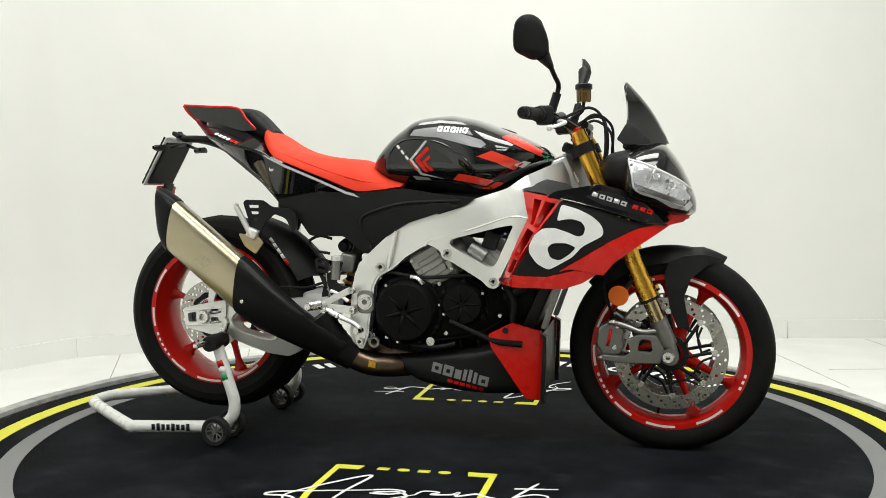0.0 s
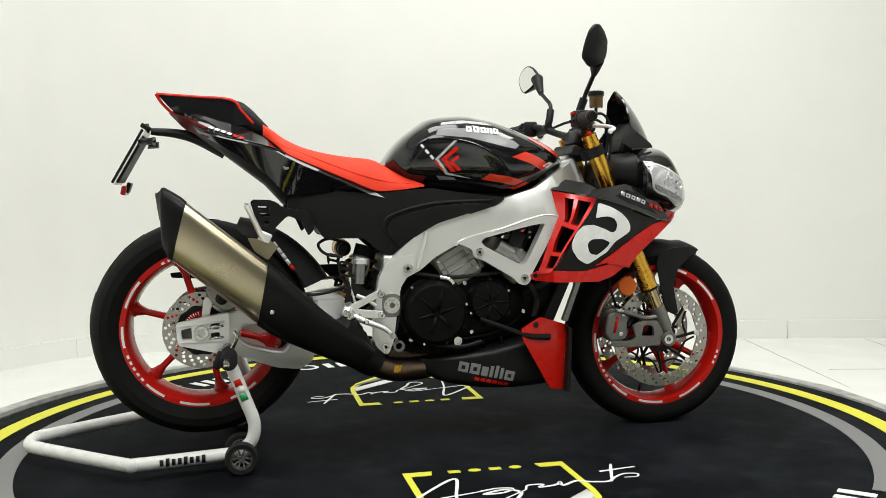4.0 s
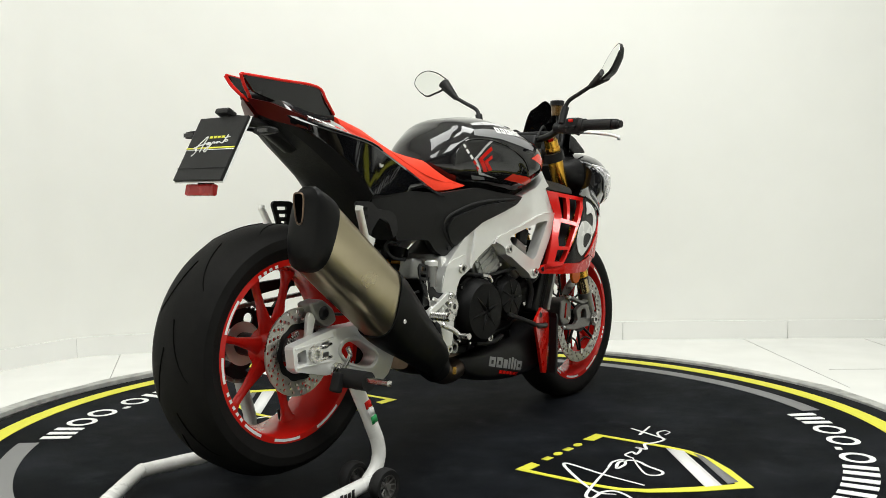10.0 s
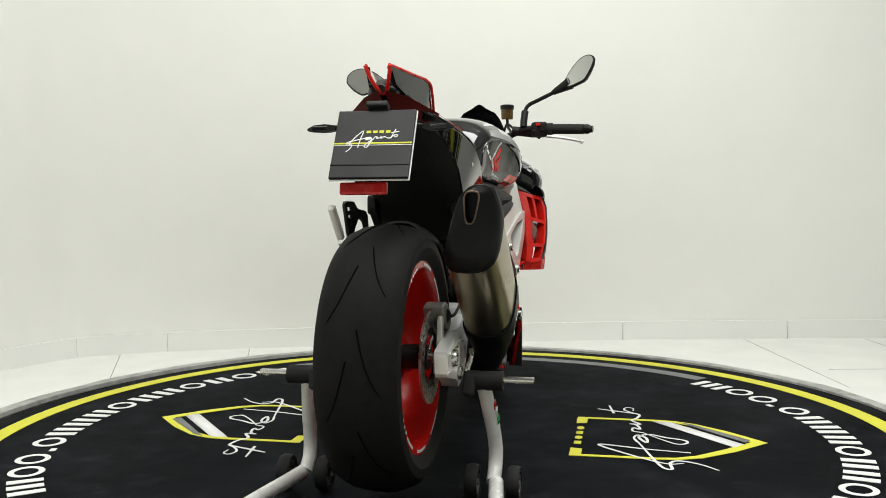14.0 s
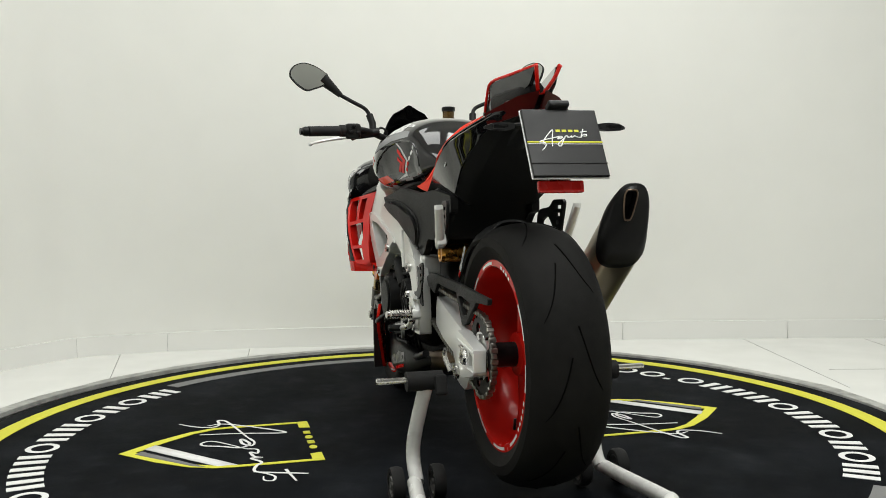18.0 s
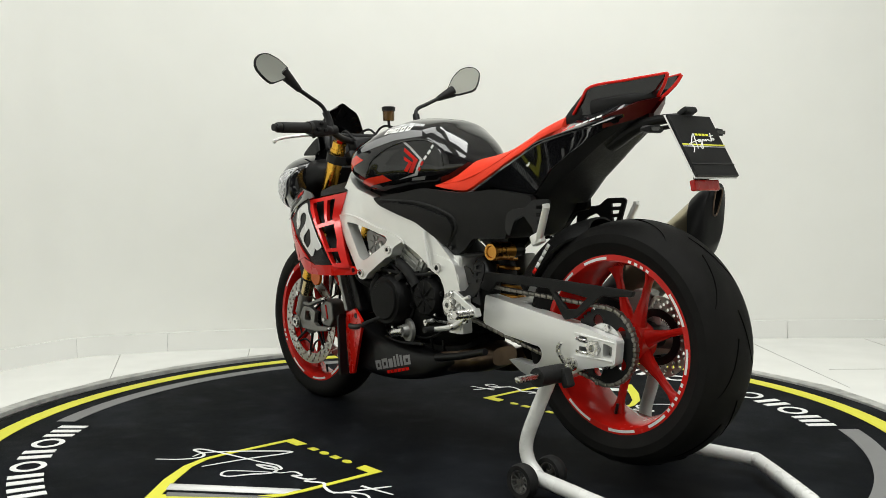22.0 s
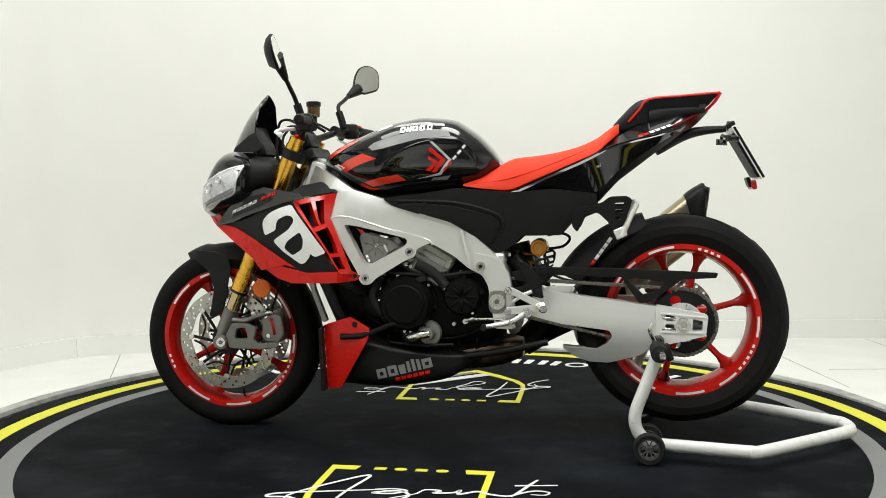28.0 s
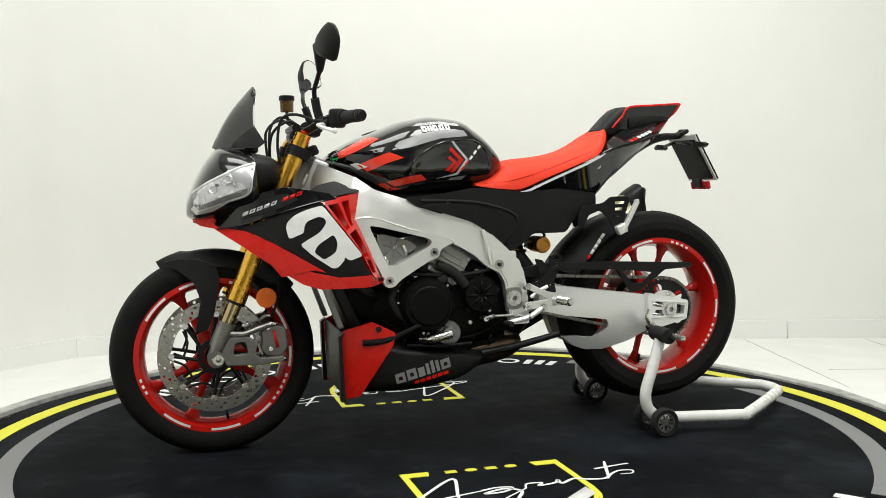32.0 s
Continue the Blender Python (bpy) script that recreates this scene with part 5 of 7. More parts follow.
def frame_and_arm(bike):
    spar = [(-0.205, 0.560), (-0.160, 0.602), (-0.107, 0.647), (-0.057, 0.673), (0.020, 0.700), (0.118, 0.734), (0.242, 0.772), (0.292, 0.806), (0.366, 0.841), (0.402, 0.854), (0.440, 0.790), (0.400, 0.765), (0.312, 0.762), (0.309, 0.690),
            (0.270, 0.686), (0.200, 0.670), (0.084, 0.634), (-0.008, 0.604), (-0.066, 0.571), (-0.108, 0.534), (-0.150, 0.513), (-0.167, 0.483), (-0.180, 0.399), (-0.188, 0.332), (-0.205, 0.288), (-0.232, 0.294), (-0.248, 0.333), (-0.244, 0.433), (-0.230, 0.517)]
    brace = [(0.312, 0.690), (0.271, 0.695), (0.226, 0.686), (0.134, 0.656), (0.017, 0.626), (0.000, 0.612), (0.030, 0.600), (0.046, 0.590), (0.048, 0.574), (0.058, 0.566), (0.078, 0.560), (0.172, 0.503), (0.182, 0.490), (0.196, 0.483), (0.212, 0.484), (0.222, 0.498), (0.226, 0.520), (0.263, 0.590)]
    hole = [(0.265, 0.668), (0.227, 0.662), (0.081, 0.626), (0.071, 0.616), (0.080, 0.603), (0.183, 0.548), (0.198, 0.545), (0.212, 0.555)]
    for s in (-1, 1):
        y = frame_y(s)
        low = 0.0 if s < 0 else 0.352
        main = part("frame_spar", plate(rounded([(x, max(z, low)) for x, z in spar if s < 0 or z > 0.29], 0.008, 2), lambda x, z, y=y, s=s: y(x, z) - s * 0.012 * max(0, (z - 0.70 - 0.28 * (x - 0.02)) / 0.05 if x > -0.06 else 0), -s * 0.035, 0.007, 0.03), M_ALU, bike, "satin aluminium frame beam")
        br = part("frame_brace", plate(rounded(brace, 0.008, 2), lambda x, z, y=y, s=s: y(x, z) + s * 0.006, -s * 0.040, 0.005, 0.035, [rounded(hole, 0.010, 3)]), M_ALU, main, "cast aluminium frame triangle")
        rail = [(0.308, 0.686), (0.271, 0.692), (0.226, 0.683), (0.134, 0.653), (0.017, 0.622), (-0.002, 0.604)]
        part("brace_rail", tube([(x, y(x, z) + s * 0.004, z) for x, z in rail], 0.003, 8, 4), M_ALU, br)
        # casting seen through the triangle
        if s > 0:
            cov = part("cam_cover", plate(rounded([(0.232, 0.630), (0.218, 0.642), (0.130, 0.618), (0.106, 0.600), (0.150, 0.572), (0.198, 0.542), (0.214, 0.556)], 0.008, 3), 0.140, 0.008, 0.002), M_CAST, main, "ribbed cast cover in the frame triangle")
            hub = (0.180, 0.598)
            for q in range(7):
                g = 2 * math.pi * q / 7 + 0.3
                l = 0.034 if math.cos(g) ** 2 > 0.3 else 0.028
                part("cover_rib", tube([(hub[0] + 0.008 * math.cos(g), 0.149, hub[1] + 0.008 * math.sin(g)), (hub[0] + l * math.cos(g), 0.149, hub[1] + l * math.sin(g))], 0.0018, 6, 1, False), M_CAST, cov)
            part("cover_hub", lathe([(0.004, 0), (0.004, 0.004), (0.008, 0.004), (0.008, 0)], (hub[0], 0.147, hub[1]), (0, 1, 0), 6, True), M_CAST, cov)
            for x, z in ((0.147, 0.594), (0.204, 0.562)):
                part("cover_stud", tube([(x + 0.006, 0.150, z + 0.012), (x - 0.006, 0.150, z - 0.012)], 0.0055, 10, 1, False), M_STEEL, cov)
        else:
            part("coil_block", tube([(0.130, -0.150, 0.600), (0.175, -0.155, 0.572)], 0.022, 16, 1, False), M_CAST, main, "grey cast housing in the frame triangle")
            for x, z in ((0.232, 0.640), (0.230, 0.624), (0.205, 0.585)):
                part("inner_bolt", knob((x, -0.150, z), (0, -1, 0), 0.004, 0.006, 10), M_STEEL, main)
            part("coil_plug", box((0.190, -0.150, 0.620), (0.045, 0.02, 0.05), (0, 20, 0), 0.006), M_GRIP, main)
        part("seam_rib", tube([(-0.092, s * 0.172, 0.648), (-0.104, s * 0.173, 0.600), (-0.118, s * 0.172, 0.540)], 0.0055, 8, 3), M_ALU, main)
        part("lower_cheek", plate(rounded([(-0.123, 0.582), (-0.186, 0.568), (-0.214, 0.553), (-0.238, 0.480), (-0.240, 0.360), (-0.228, 0.305), (-0.208, 0.300), (-0.194, 0.340), (-0.186, 0.400), (-0.174, 0.484), (-0.155, 0.518), (-0.128, 0.535)] if s < 0 else [(-0.123, 0.582), (-0.186, 0.568), (-0.214, 0.553), (-0.238, 0.480), (-0.238, 0.362), (-0.194, 0.360), (-0.186, 0.400), (-0.174, 0.484), (-0.155, 0.518), (-0.128, 0.535)], 0.008, 2), lambda x, z, y=y, s=s: y(x, z) + s * 0.003, -s * 0.008, 0.003, 0.03), M_ALU, main)
        for x, z, r in ((-0.146, 0.540, 0.0145), (0.066, 0.585, 0.0125), (0.203, 0.504, 0.0125), (-0.214, 0.312 if s < 0 else 0.372, 0.011)):
            part("frame_bolt", lathe([(r * 0.55, 0), (r, 0), (r, 0.007), (r * 0.55, 0.007), (r * 0.5, 0.001), (0, 0.001)], (x, y(x, z) + s * (0.006 if r < 0.014 else 0.003), z), (0, s, 0), 20), M_STEEL, main)
            # a solid dark hexagon stands for the shade in the bolt's socket
            part("bolt_socket", knob((x, y(x, z) + s * (0.0075 if r < 0.014 else 0.0045), z), (0, s, 0), r * 0.40, 0.002, 6), M_SATIN, main)
        pv = lathe([(0, 0.001), (0.008, 0.001), (0.008, 0.010), (0.018, 0.010), (0.018, 0.006), (0.024, 0.006), (0.024, 0)], (-0.195, y(-0.195, 0.434) + s * 0.004, 0.434), (0, s, 0), 28)
        part("pivot_nut", pv, M_STEEL, main, "steel swingarm pivot nut")
        part("pivot_boss", plate(rounded([(-0.222, 0.470), (-0.170, 0.470), (-0.168, 0.398), (-0.222, 0.398)], 0.022, 4), y(-0.195, 0.43) - s * 0.004, s * 0.010, 0.003), M_CAST, main)
        # head section beside the fork
        head = rounded([(0.355, 0.850), (0.402, 0.866), (0.425, 0.800), (0.455, 0.740), (0.400, 0.745), (0.36, 0.79)], 0.008, 2)
        part("head_plate", plate(head, s * 0.070, -s * 0.02, 0.004), M_BRUSHED, main, "brushed aluminium head plate")
    part("steering_head", tube([(0.385, 0, 0.87), (0.455, 0, 0.71)], 0.040, 24, 1, False), M_ALU, bike)
    part("frame_cross", box((-0.19, 0, 0.55), (0.05, 0.28, 0.06), (0, 0, 0), 0.01), M_ALU, bike)
    # left arm of the swingarm: a deep straight beam with an open lower window
    left = [(-0.300, 0.470), (-0.351, 0.463), (-0.463, 0.448), (-0.676, 0.421), (-0.684, 0.410), (-0.682, 0.312), (-0.602, 0.270), (-0.524, 0.246), (-0.463, 0.248), (-0.420, 0.264), (-0.383, 0.294), (-0.489, 0.289), (-0.520, 0.308), (-0.534, 0.330), (-0.526, 0.348), (-0.351, 0.368), (-0.292, 0.388)]
    part("swingarm", plate(rounded(left, 0.008, 3), lambda x, z: 0.118 + 0.02 * min(1, max(0, -(x + 0.3) / 0.3)) - 1.1 * (z - 0.405 - 0.06 * (x + 0.5)) ** 2 - 0.10 * max(0, 0.315 - z), -0.045, 0.009, 0.018), M_BRUSHED, bike, "brushed aluminium swingarm")
    right = [(-0.300, 0.440), (-0.42, 0.435), (-0.560, 0.425), (-0.670, 0.425), (-0.676, 0.330), (-0.640, 0.303), (-0.530, 0.260), (-0.462, 0.250), (-0.425, 0.272), (-0.408, 0.328), (-0.38, 0.37), (-0.30, 0.38)]
    hole = [(-0.640, 0.366), (-0.622, 0.386), (-0.572, 0.386), (-0.511, 0.350), (-0.492, 0.330), (-0.512, 0.308), (-0.554, 0.316), (-0.613, 0.334)]

    def right_y(x, z):
        return -0.118 - 0.03 * min(1, max(0, -(x + 0.3) / 0.3)) + 1.4 * (z - 0.36) ** 2
    arm = part("swingarm", plate(rounded(right, 0.014, 3), right_y, 0.045, 0.010, 0.018, [rounded(hole, 0.014, 3)]), M_BRUSHED, bike, "curved brushed aluminium swingarm")
    rim = [(-0.566 + (x + 0.566) * 1.10, 0.349 + (z - 0.349) * 1.16) for x, z in rounded(hole, 0.014, 3)]
    part("window_rim", tube([(x, right_y(x, z) - 0.0005, z) for x, z in rim + rim[:1]], 0.0050, 8, 1, False), M_BRUSHED, arm)
    part("swingarm_bridge", box((-0.37, 0, 0.42), (0.10, 0.24, 0.07), (0, 0, 0), 0.015), M_BRUSHED, bike)
    for s in (-1, 1):
        block = [(-0.660, 0.429), (-0.719, 0.419), (-0.807, 0.401), (-0.801, 0.340), (-0.715, 0.319), (-0.690, 0.313), (-0.660, 0.328)]
        slot = [(-0.764, 0.390), (-0.793, 0.383), (-0.790, 0.356), (-0.762, 0.356)]
        pockets = [[(-0.686, 0.402), (-0.712, 0.398), (-0.712, 0.382), (-0.686, 0.384)], [(-0.686, 0.374), (-0.712, 0.373), (-0.712, 0.356), (-0.686, 0.356)]]
        b = part("axle_block", plate(rounded(block, 0.008, 2), s * 0.125, s * 0.030, 0.003, 0, [rounded(q, 0.004, 2) for q in [slot, *pockets]]), M_BRUSHED, bike, "machined axle block")
        part("block_back", plate([(-0.670, 0.415), (-0.800, 0.392), (-0.796, 0.346), (-0.670, 0.335)], s * 0.120, s * 0.010), M_CAST, b)
        part("slide_rail", plate([(-0.672, 0.408), (-0.800, 0.396), (-0.800, 0.391), (-0.672, 0.402)], s * 0.154, s * 0.004, 0.001), M_BRUSHED, b)
        part("slide_rail", plate([(-0.672, 0.352), (-0.796, 0.350), (-0.796, 0.345), (-0.672, 0.346)], s * 0.154, s * 0.004, 0.001), M_BRUSHED, b)
        part("axle_nut", lathe([(0, 0.004), (0.010, 0.004), (0.010, 0.016), (0.019, 0.016), (0.021, 0.010), (0.021, 0)], (REAR[0], s * 0.150, REAR[2]), (0, s, 0), 6 if s > 0 else 24), M_STEEL, b)
        for z in (0.392, 0.360):
            part("adjuster_bolt", tube([(-0.716, s * 0.152, z - 0.004), (-0.676, s * 0.152, z)], 0.005, 8, 1, False), M_STEEL, b)
        # stand spools
        part("stand_spool", lathe([(0, 0), (0.012, 0), (0.012, 0.012), (0.018, 0.016), (0.018, 0.024), (0, 0.024)], (-0.665, s * 0.140, 0.325), (0, s, 0), 16), M_STEEL, bike)
        lever = [(-0.655, s * 0.172, 0.325), (-0.640, s * 0.182, 0.360), (-0.648, s * 0.182, 0.38)]
        part("spool_latch", tube(lever, 0.006, 8, 3), M_STEEL, bike)
    part("rear_axle", tube([(REAR[0], -0.15, REAR[2]), (REAR[0], 0.15, REAR[2])], 0.0125, 16, 1, False), M_STEEL, bike)
    # chain guard, hugger
    guard = [(-0.232, 0.520), (-0.300, 0.536), (-0.551, 0.534), (-0.836, 0.522), (-0.832, 0.507), (-0.735, 0.502), (-0.648, 0.437), (-0.612, 0.431), (-0.585, 0.470), (-0.56, 0.508), (-0.42, 0.510), (-0.361, 0.512), (-0.330, 0.480), (-0.250, 0.495)]
    gh = [(-0.655, 0.462), (-0.690, 0.494), (-0.600, 0.505), (-0.580, 0.500), (-0.622, 0.458)]
    part("chain_guard", plate(rounded(guard, 0.005, 2), 0.118, 0.012, 0.002, 0, [gh]), M_MATTE, bike, "matte black chain guard")
    rings = []
    for k in range(13):
        f = k / 12
        a = radians(20 + 48 * f)
        row = []
        for j in range(11):
            v = -1 + j / 5
            row.append((0.409 - 0.062 * f - (0.075 - 0.03 * f) * abs(v) ** 3, v * (0.098 - 0.03 * max(0, f - 0.8) / 0.2)))
        rings.append([(-0.752 + r * math.cos(a), y, 0.373 + r * math.sin(a)) for r, y in row] + [(-0.752 + (r - 0.006) * math.cos(a), y * 0.95, 0.373 + (r - 0.006) * math.sin(a)) for r, y in reversed(row)])
    hug = part("rear_hugger", loft(rings), M_MATTE, bike, "matte black rear hugger")
    for s in (-1, 1):
        for k in range(5):
            c = Vector((-0.525 + 0.012 * k, s * 0.1035, 0.615 - 0.017 * k))
            part("hugger_word", box((c.x, c.y - s * 0.006, c.z), (0.018, 0.002, 0.010), (0, 55, 0)), M_WDECAL if k < 4 else M_RED, hug)
    # chain: upper and lower runs and the wrap round the sprocket
    chain(bike)


def chain(bike):
    path = []
    for k in range(46):
        path.append((-0.235 - 0.0112 * k, 0.500 - 0.0006 * k))
    for k in range(26):
        a = radians(97 + k * 7.4)
        path.append((REAR[0] + 0.098 * math.cos(a), REAR[2] + 0.098 * math.sin(a)))
    for k in range(46):
        path.append((-0.742 + 0.0112 * k, 0.277 + 0.0026 * k))
    bm = bmesh.new()
    for i, (x, z) in enumerate(path):
        n = path[(i + 1) % len(path)] if i + 1 < len(path) else (x + 0.01, z)
        t = math.degrees(math.atan2(-(n[1] - z), n[0] - x))
        add_box(bm, (x, 0.115, z), (0.0125, 0.018 if i % 2 else 0.013, 0.0105), (0, t, 0), 0.0025)
    part("drive_chain", bm, M_CHAIN, bike, "dark steel drive chain")


# ---- engine ----
def engine(bike):
    case = body([(-0.205, 0.34, 0.50, 0.10), (-0.17, 0.30, 0.53, 0.125), (-0.05, 0.285, 0.545, 0.135), (0.08, 0.29, 0.53, 0.135), (0.18, 0.30, 0.51, 0.12), (0.235, 0.35, 0.49, 0.10)], 4.5, 28, 3)
    eng = part("crankcase", case, M_ENGINE, bike, "black painted engine case")
    part("oil_sump", body([(-0.20, 0.245, 0.33, 0.06), (-0.15, 0.24, 0.33, 0.09), (0.05, 0.215, 0.33, 0.10), (0.2, 0.22, 0.33, 0.09)], 4, 20, 2), M_ENGINE, eng)
    # right: clutch cover with a star relief, and the cover before it
    def cover(name, x, z, r, s, y0, h, arms, label):
        bm = lathe([(0, h), (r * 0.30, h), (r * 0.78, h * 0.96), (r * 0.88, h * 0.72), (r * 0.92, h * 0.30), (r, h * 0.26), (r, 0)], (x, s * y0, z), (0, s, 0), 48)
        c = part(name, bm, M_ENGINE, eng, label)
        return c, bm
    cover("clutch_cover", -0.066, 0.408, 0.106, -1, 0.130, 0.062, 0, "round black clutch cover")
    for k in range(6):
        a = 2 * math.pi * k / 6 + 0.25
        part("cover_rib", tube([(-0.066 + 0.01 * math.cos(a), -0.190, 0.408 + 0.01 * math.sin(a)), (-0.066 + 0.075 * math.cos(a), -0.188, 0.408 + 0.075 * math.sin(a))], (0.008, 0.0015), 8, 1, False), M_ENGINE, eng)
    cover("pump_cover", 0.105, 0.432, 0.072, -1, 0.125, 0.045, 0, "round black side cover")
    for k in range(7):
        a = 2 * math.pi * k / 7
        part("cover_rib", tube([(0.105 + 0.01 * math.cos(a), -0.169, 0.432 + 0.01 * math.sin(a)), (0.105 + 0.055 * math.cos(a), -0.167, 0.432 + 0.055 * math.sin(a))], (0.004, 0.003), 8, 1, False), M_ENGINE, eng)
    cover("generator_cover", 0.083, 0.425, 0.092, 1, 0.125, 0.066, 0, "round black generator cover")
    part("cover_lid", lathe([(0, 0.004), (0.056, 0.004), (0.060, 0)], (0.083, 0.191, 0.425), (0, 1, 0), 40), M_ENGINE, eng)
    cover("sprocket_cover", -0.088, 0.448, 0.064, 1, 0.125, 0.044, 0, "black sprocket cover")
    for k in range(8):
        a = 2 * math.pi * k / 8
        part("cover_rib", tube([(-0.088 + 0.008 * math.cos(a), 0.168, 0.448 + 0.008 * math.sin(a)), (-0.088 + 0.045 * math.cos(a), 0.167, 0.448 + 0.045 * math.sin(a))], (0.006, 0.003), 8, 1, False), M_ENGINE, eng)
    for s, spots in ((-1, ((-0.155, 0.505), (-0.155, 0.452), (0.03, 0.490), (0.225, 0.482), (0.213, 0.398), (-0.135, 0.325), (-0.02, 0.320), (0.05, 0.342), (0.02, 0.405))), (1, ((0.112, 0.507), (0.170, 0.470), (-0.083, 0.520), (0.075, 0.335), (-0.06, 0.362), (0.16, 0.392), (0.145, 0.522)))):
        for x, z in spots:
            part("case_bolt", knob((x, s * 0.128, z), (0, s, 0), 0.0065, 0.016, 12), M_STEEL, eng)
    for s, x0, z0, r, n, turn in ((-1, -0.066, 0.408, 0.100, 9, 0.2), (-1, 0.105, 0.432, 0.067, 6, 0.5), (1, 0.083, 0.425, 0.087, 8, 0.1), (1, -0.088, 0.448, 0.059, 5, 0.4)):
        for q in range(n):
            a = turn + 2 * math.pi * q / n
            boss = (x0 + r * math.cos(a), s * 0.126, z0 + r * math.sin(a))
            part("bolt_boss", lathe([(0.0045, 0.026), (0.009, 0.026), (0.0105, 0)], boss, (0, s, 0), 14, False), M_ENGINE, eng)
            part("case_bolt", knob((boss[0], s * 0.148, boss[2]), (0, s, 0), 0.0045, 0.007, 8), M_SATIN if q % 3 else M_STEEL, eng)
    for s in (-1, 1):
        seam = [(-0.19, s * 0.128, 0.40), (-0.15, s * 0.136, 0.355), (-0.06, s * 0.138, 0.318), (0.06, s * 0.138, 0.325), (0.15, s * 0.134, 0.345), (0.215, s * 0.12, 0.38)]
        part("case_seam", tube(seam, 0.004, 8, 4), M_ENGINE, eng)
        for q in range(6):
            part("case_rib", tube([(-0.13 + 0.055 * q, s * 0.132, 0.318 + 0.004 * (q % 2)), (-0.125 + 0.055 * q, s * 0.122, 0.285)], 0.004, 6, 1, False), M_ENGINE, eng)
    part("lever_shaft", tube([(-0.100, 0.130, 0.375), (-0.100, 0.176, 0.375)], 0.008, 12, 1, False), M_STEEL, eng)
    part("shift_arm", tube([(-0.100, 0.170, 0.375), (-0.128, 0.168, 0.382)], 0.007, 10, 1, False), M_CAST, eng)
    part("level_glass", lathe([(0, 0.002), (0.009, 0.002), (0.009, 0.006), (0.013, 0.006), (0.013, 0)], (0.005, -0.150, 0.318), (0, -1, 0), 20), M_STEEL, eng)
    part("speed_sensor", box((0.035, 0.165, 0.500), (0.030, 0.018, 0.020), (0, 20, 0), 0.004), M_GRIP, eng)
    # cylinder banks in the opening of the frame
    for x, z, t, l, h in ((0.010, 0.545, -30, 0.120, 0.120), (0.185, 0.548, 42, 0.105, 0.10)):
        head = part("cylinder_head", box((x, 0, z), (l, 0.27, h), (0, t, 0), 0.010), M_HEAD, eng, "bare cast cylinder head")
        c, n = math.cos(radians(-t)), math.sin(radians(-t))
        put = lambda a, q, c=c, n=n, x=x, z=z: (x + c * a - n * q, z + n * a + c * q)
        for s in (-1, 1):
            lid = rounded([put(a, q) for a, q in ((-l * 0.46, -h * 0.40), (l * 0.46, -h * 0.40), (l * 0.46, h * 0.42), (-l * 0.46, h * 0.42))], 0.008, 3)
            part("head_cover", plate(lid, s * 0.134, s * 0.009, 0.003), M_HEAD, head)
            frame = [put(a, q) for a, q in ((-l * 0.30, -h * 0.24), (l * 0.30, -h * 0.24), (l * 0.30, h * 0.24), (-l * 0.30, h * 0.24))]
            part("head_rib", tube([(a, s * 0.144, q) for a, q in frame + frame[:1]], 0.0035, 6, 1, False), M_HEAD, head)
            for q in (-0.06, 0.10):
                a0, a1 = put(-l * 0.44, h * q), put(l * 0.44, h * q)
                part("head_rib", tube([(a0[0], s * 0.144, a0[1]), (a1[0], s * 0.144, a1[1])], 0.0028, 6, 1, False), M_HEAD, head)
            for a, q in ((-0.40, -0.32), (0.40, -0.32), (0.40, 0.34), (-0.40, 0.34)):
                bx, bz = put(l * a, h * q)
                part("head_bolt", knob((bx, s * 0.143, bz), (0, s, 0), 0.006, 0.007, 10), M_STEEL, head)
    part("airbox", body([(-0.15, 0.62, 0.74, 0.10), (0.0, 0.64, 0.76, 0.13), (0.15, 0.62, 0.78, 0.13), (0.30, 0.66, 0.80, 0.08)], 4, 20, 2), M_MATTE, bike, "black airbox under the tank")
    # radiator and its silver end tank
    part("radiator", box((0.345, 0, 0.475), (0.035, 0.27, 0.25), (0, 24, 0), 0.006), M_SATIN, bike, "black radiator")
    for s in (-1, 1):
        end = [(0.378, 0.540), (0.399, 0.540), (0.397, 0.489), (0.351, 0.362), (0.334, 0.366), (0.374, 0.470)]
        part("radiator_tank", plate(rounded(end, 0.006, 2), s * 0.135, s * 0.020, 0.003), M_CAST, bike, "grey radiator end tank")
        part("coolant_hose", tube([(0.32, s * 0.12, 0.52), (0.29, s * 0.135, 0.49), (0.26, s * 0.13, 0.47), (0.23, s * 0.10, 0.45)], 0.016, 12), M_GRIP, bike)
        part("wiring_loom", tube([(-0.13, s * 0.150, 0.525), (-0.02, s * 0.155, 0.510), (0.08, s * 0.155, 0.515), (0.17, s * 0.150, 0.525), (0.22, s * 0.13, 0.55)], 0.0055, 8), M_GRIP, bike)
    part("oil_filler", tube([(-0.050, -0.165, 0.512), (-0.025, -0.172, 0.506), (-0.012, -0.172, 0.492)], 0.007, 10, 3), M_STEEL, eng, "silver oil filler lever")
    part("front_engine_cover", body([(0.20, 0.33, 0.50, 0.09), (0.26, 0.34, 0.56, 0.11), (0.31, 0.36, 0.54, 0.11)], 3.5, 20, 2), M_ENGINE, bike)
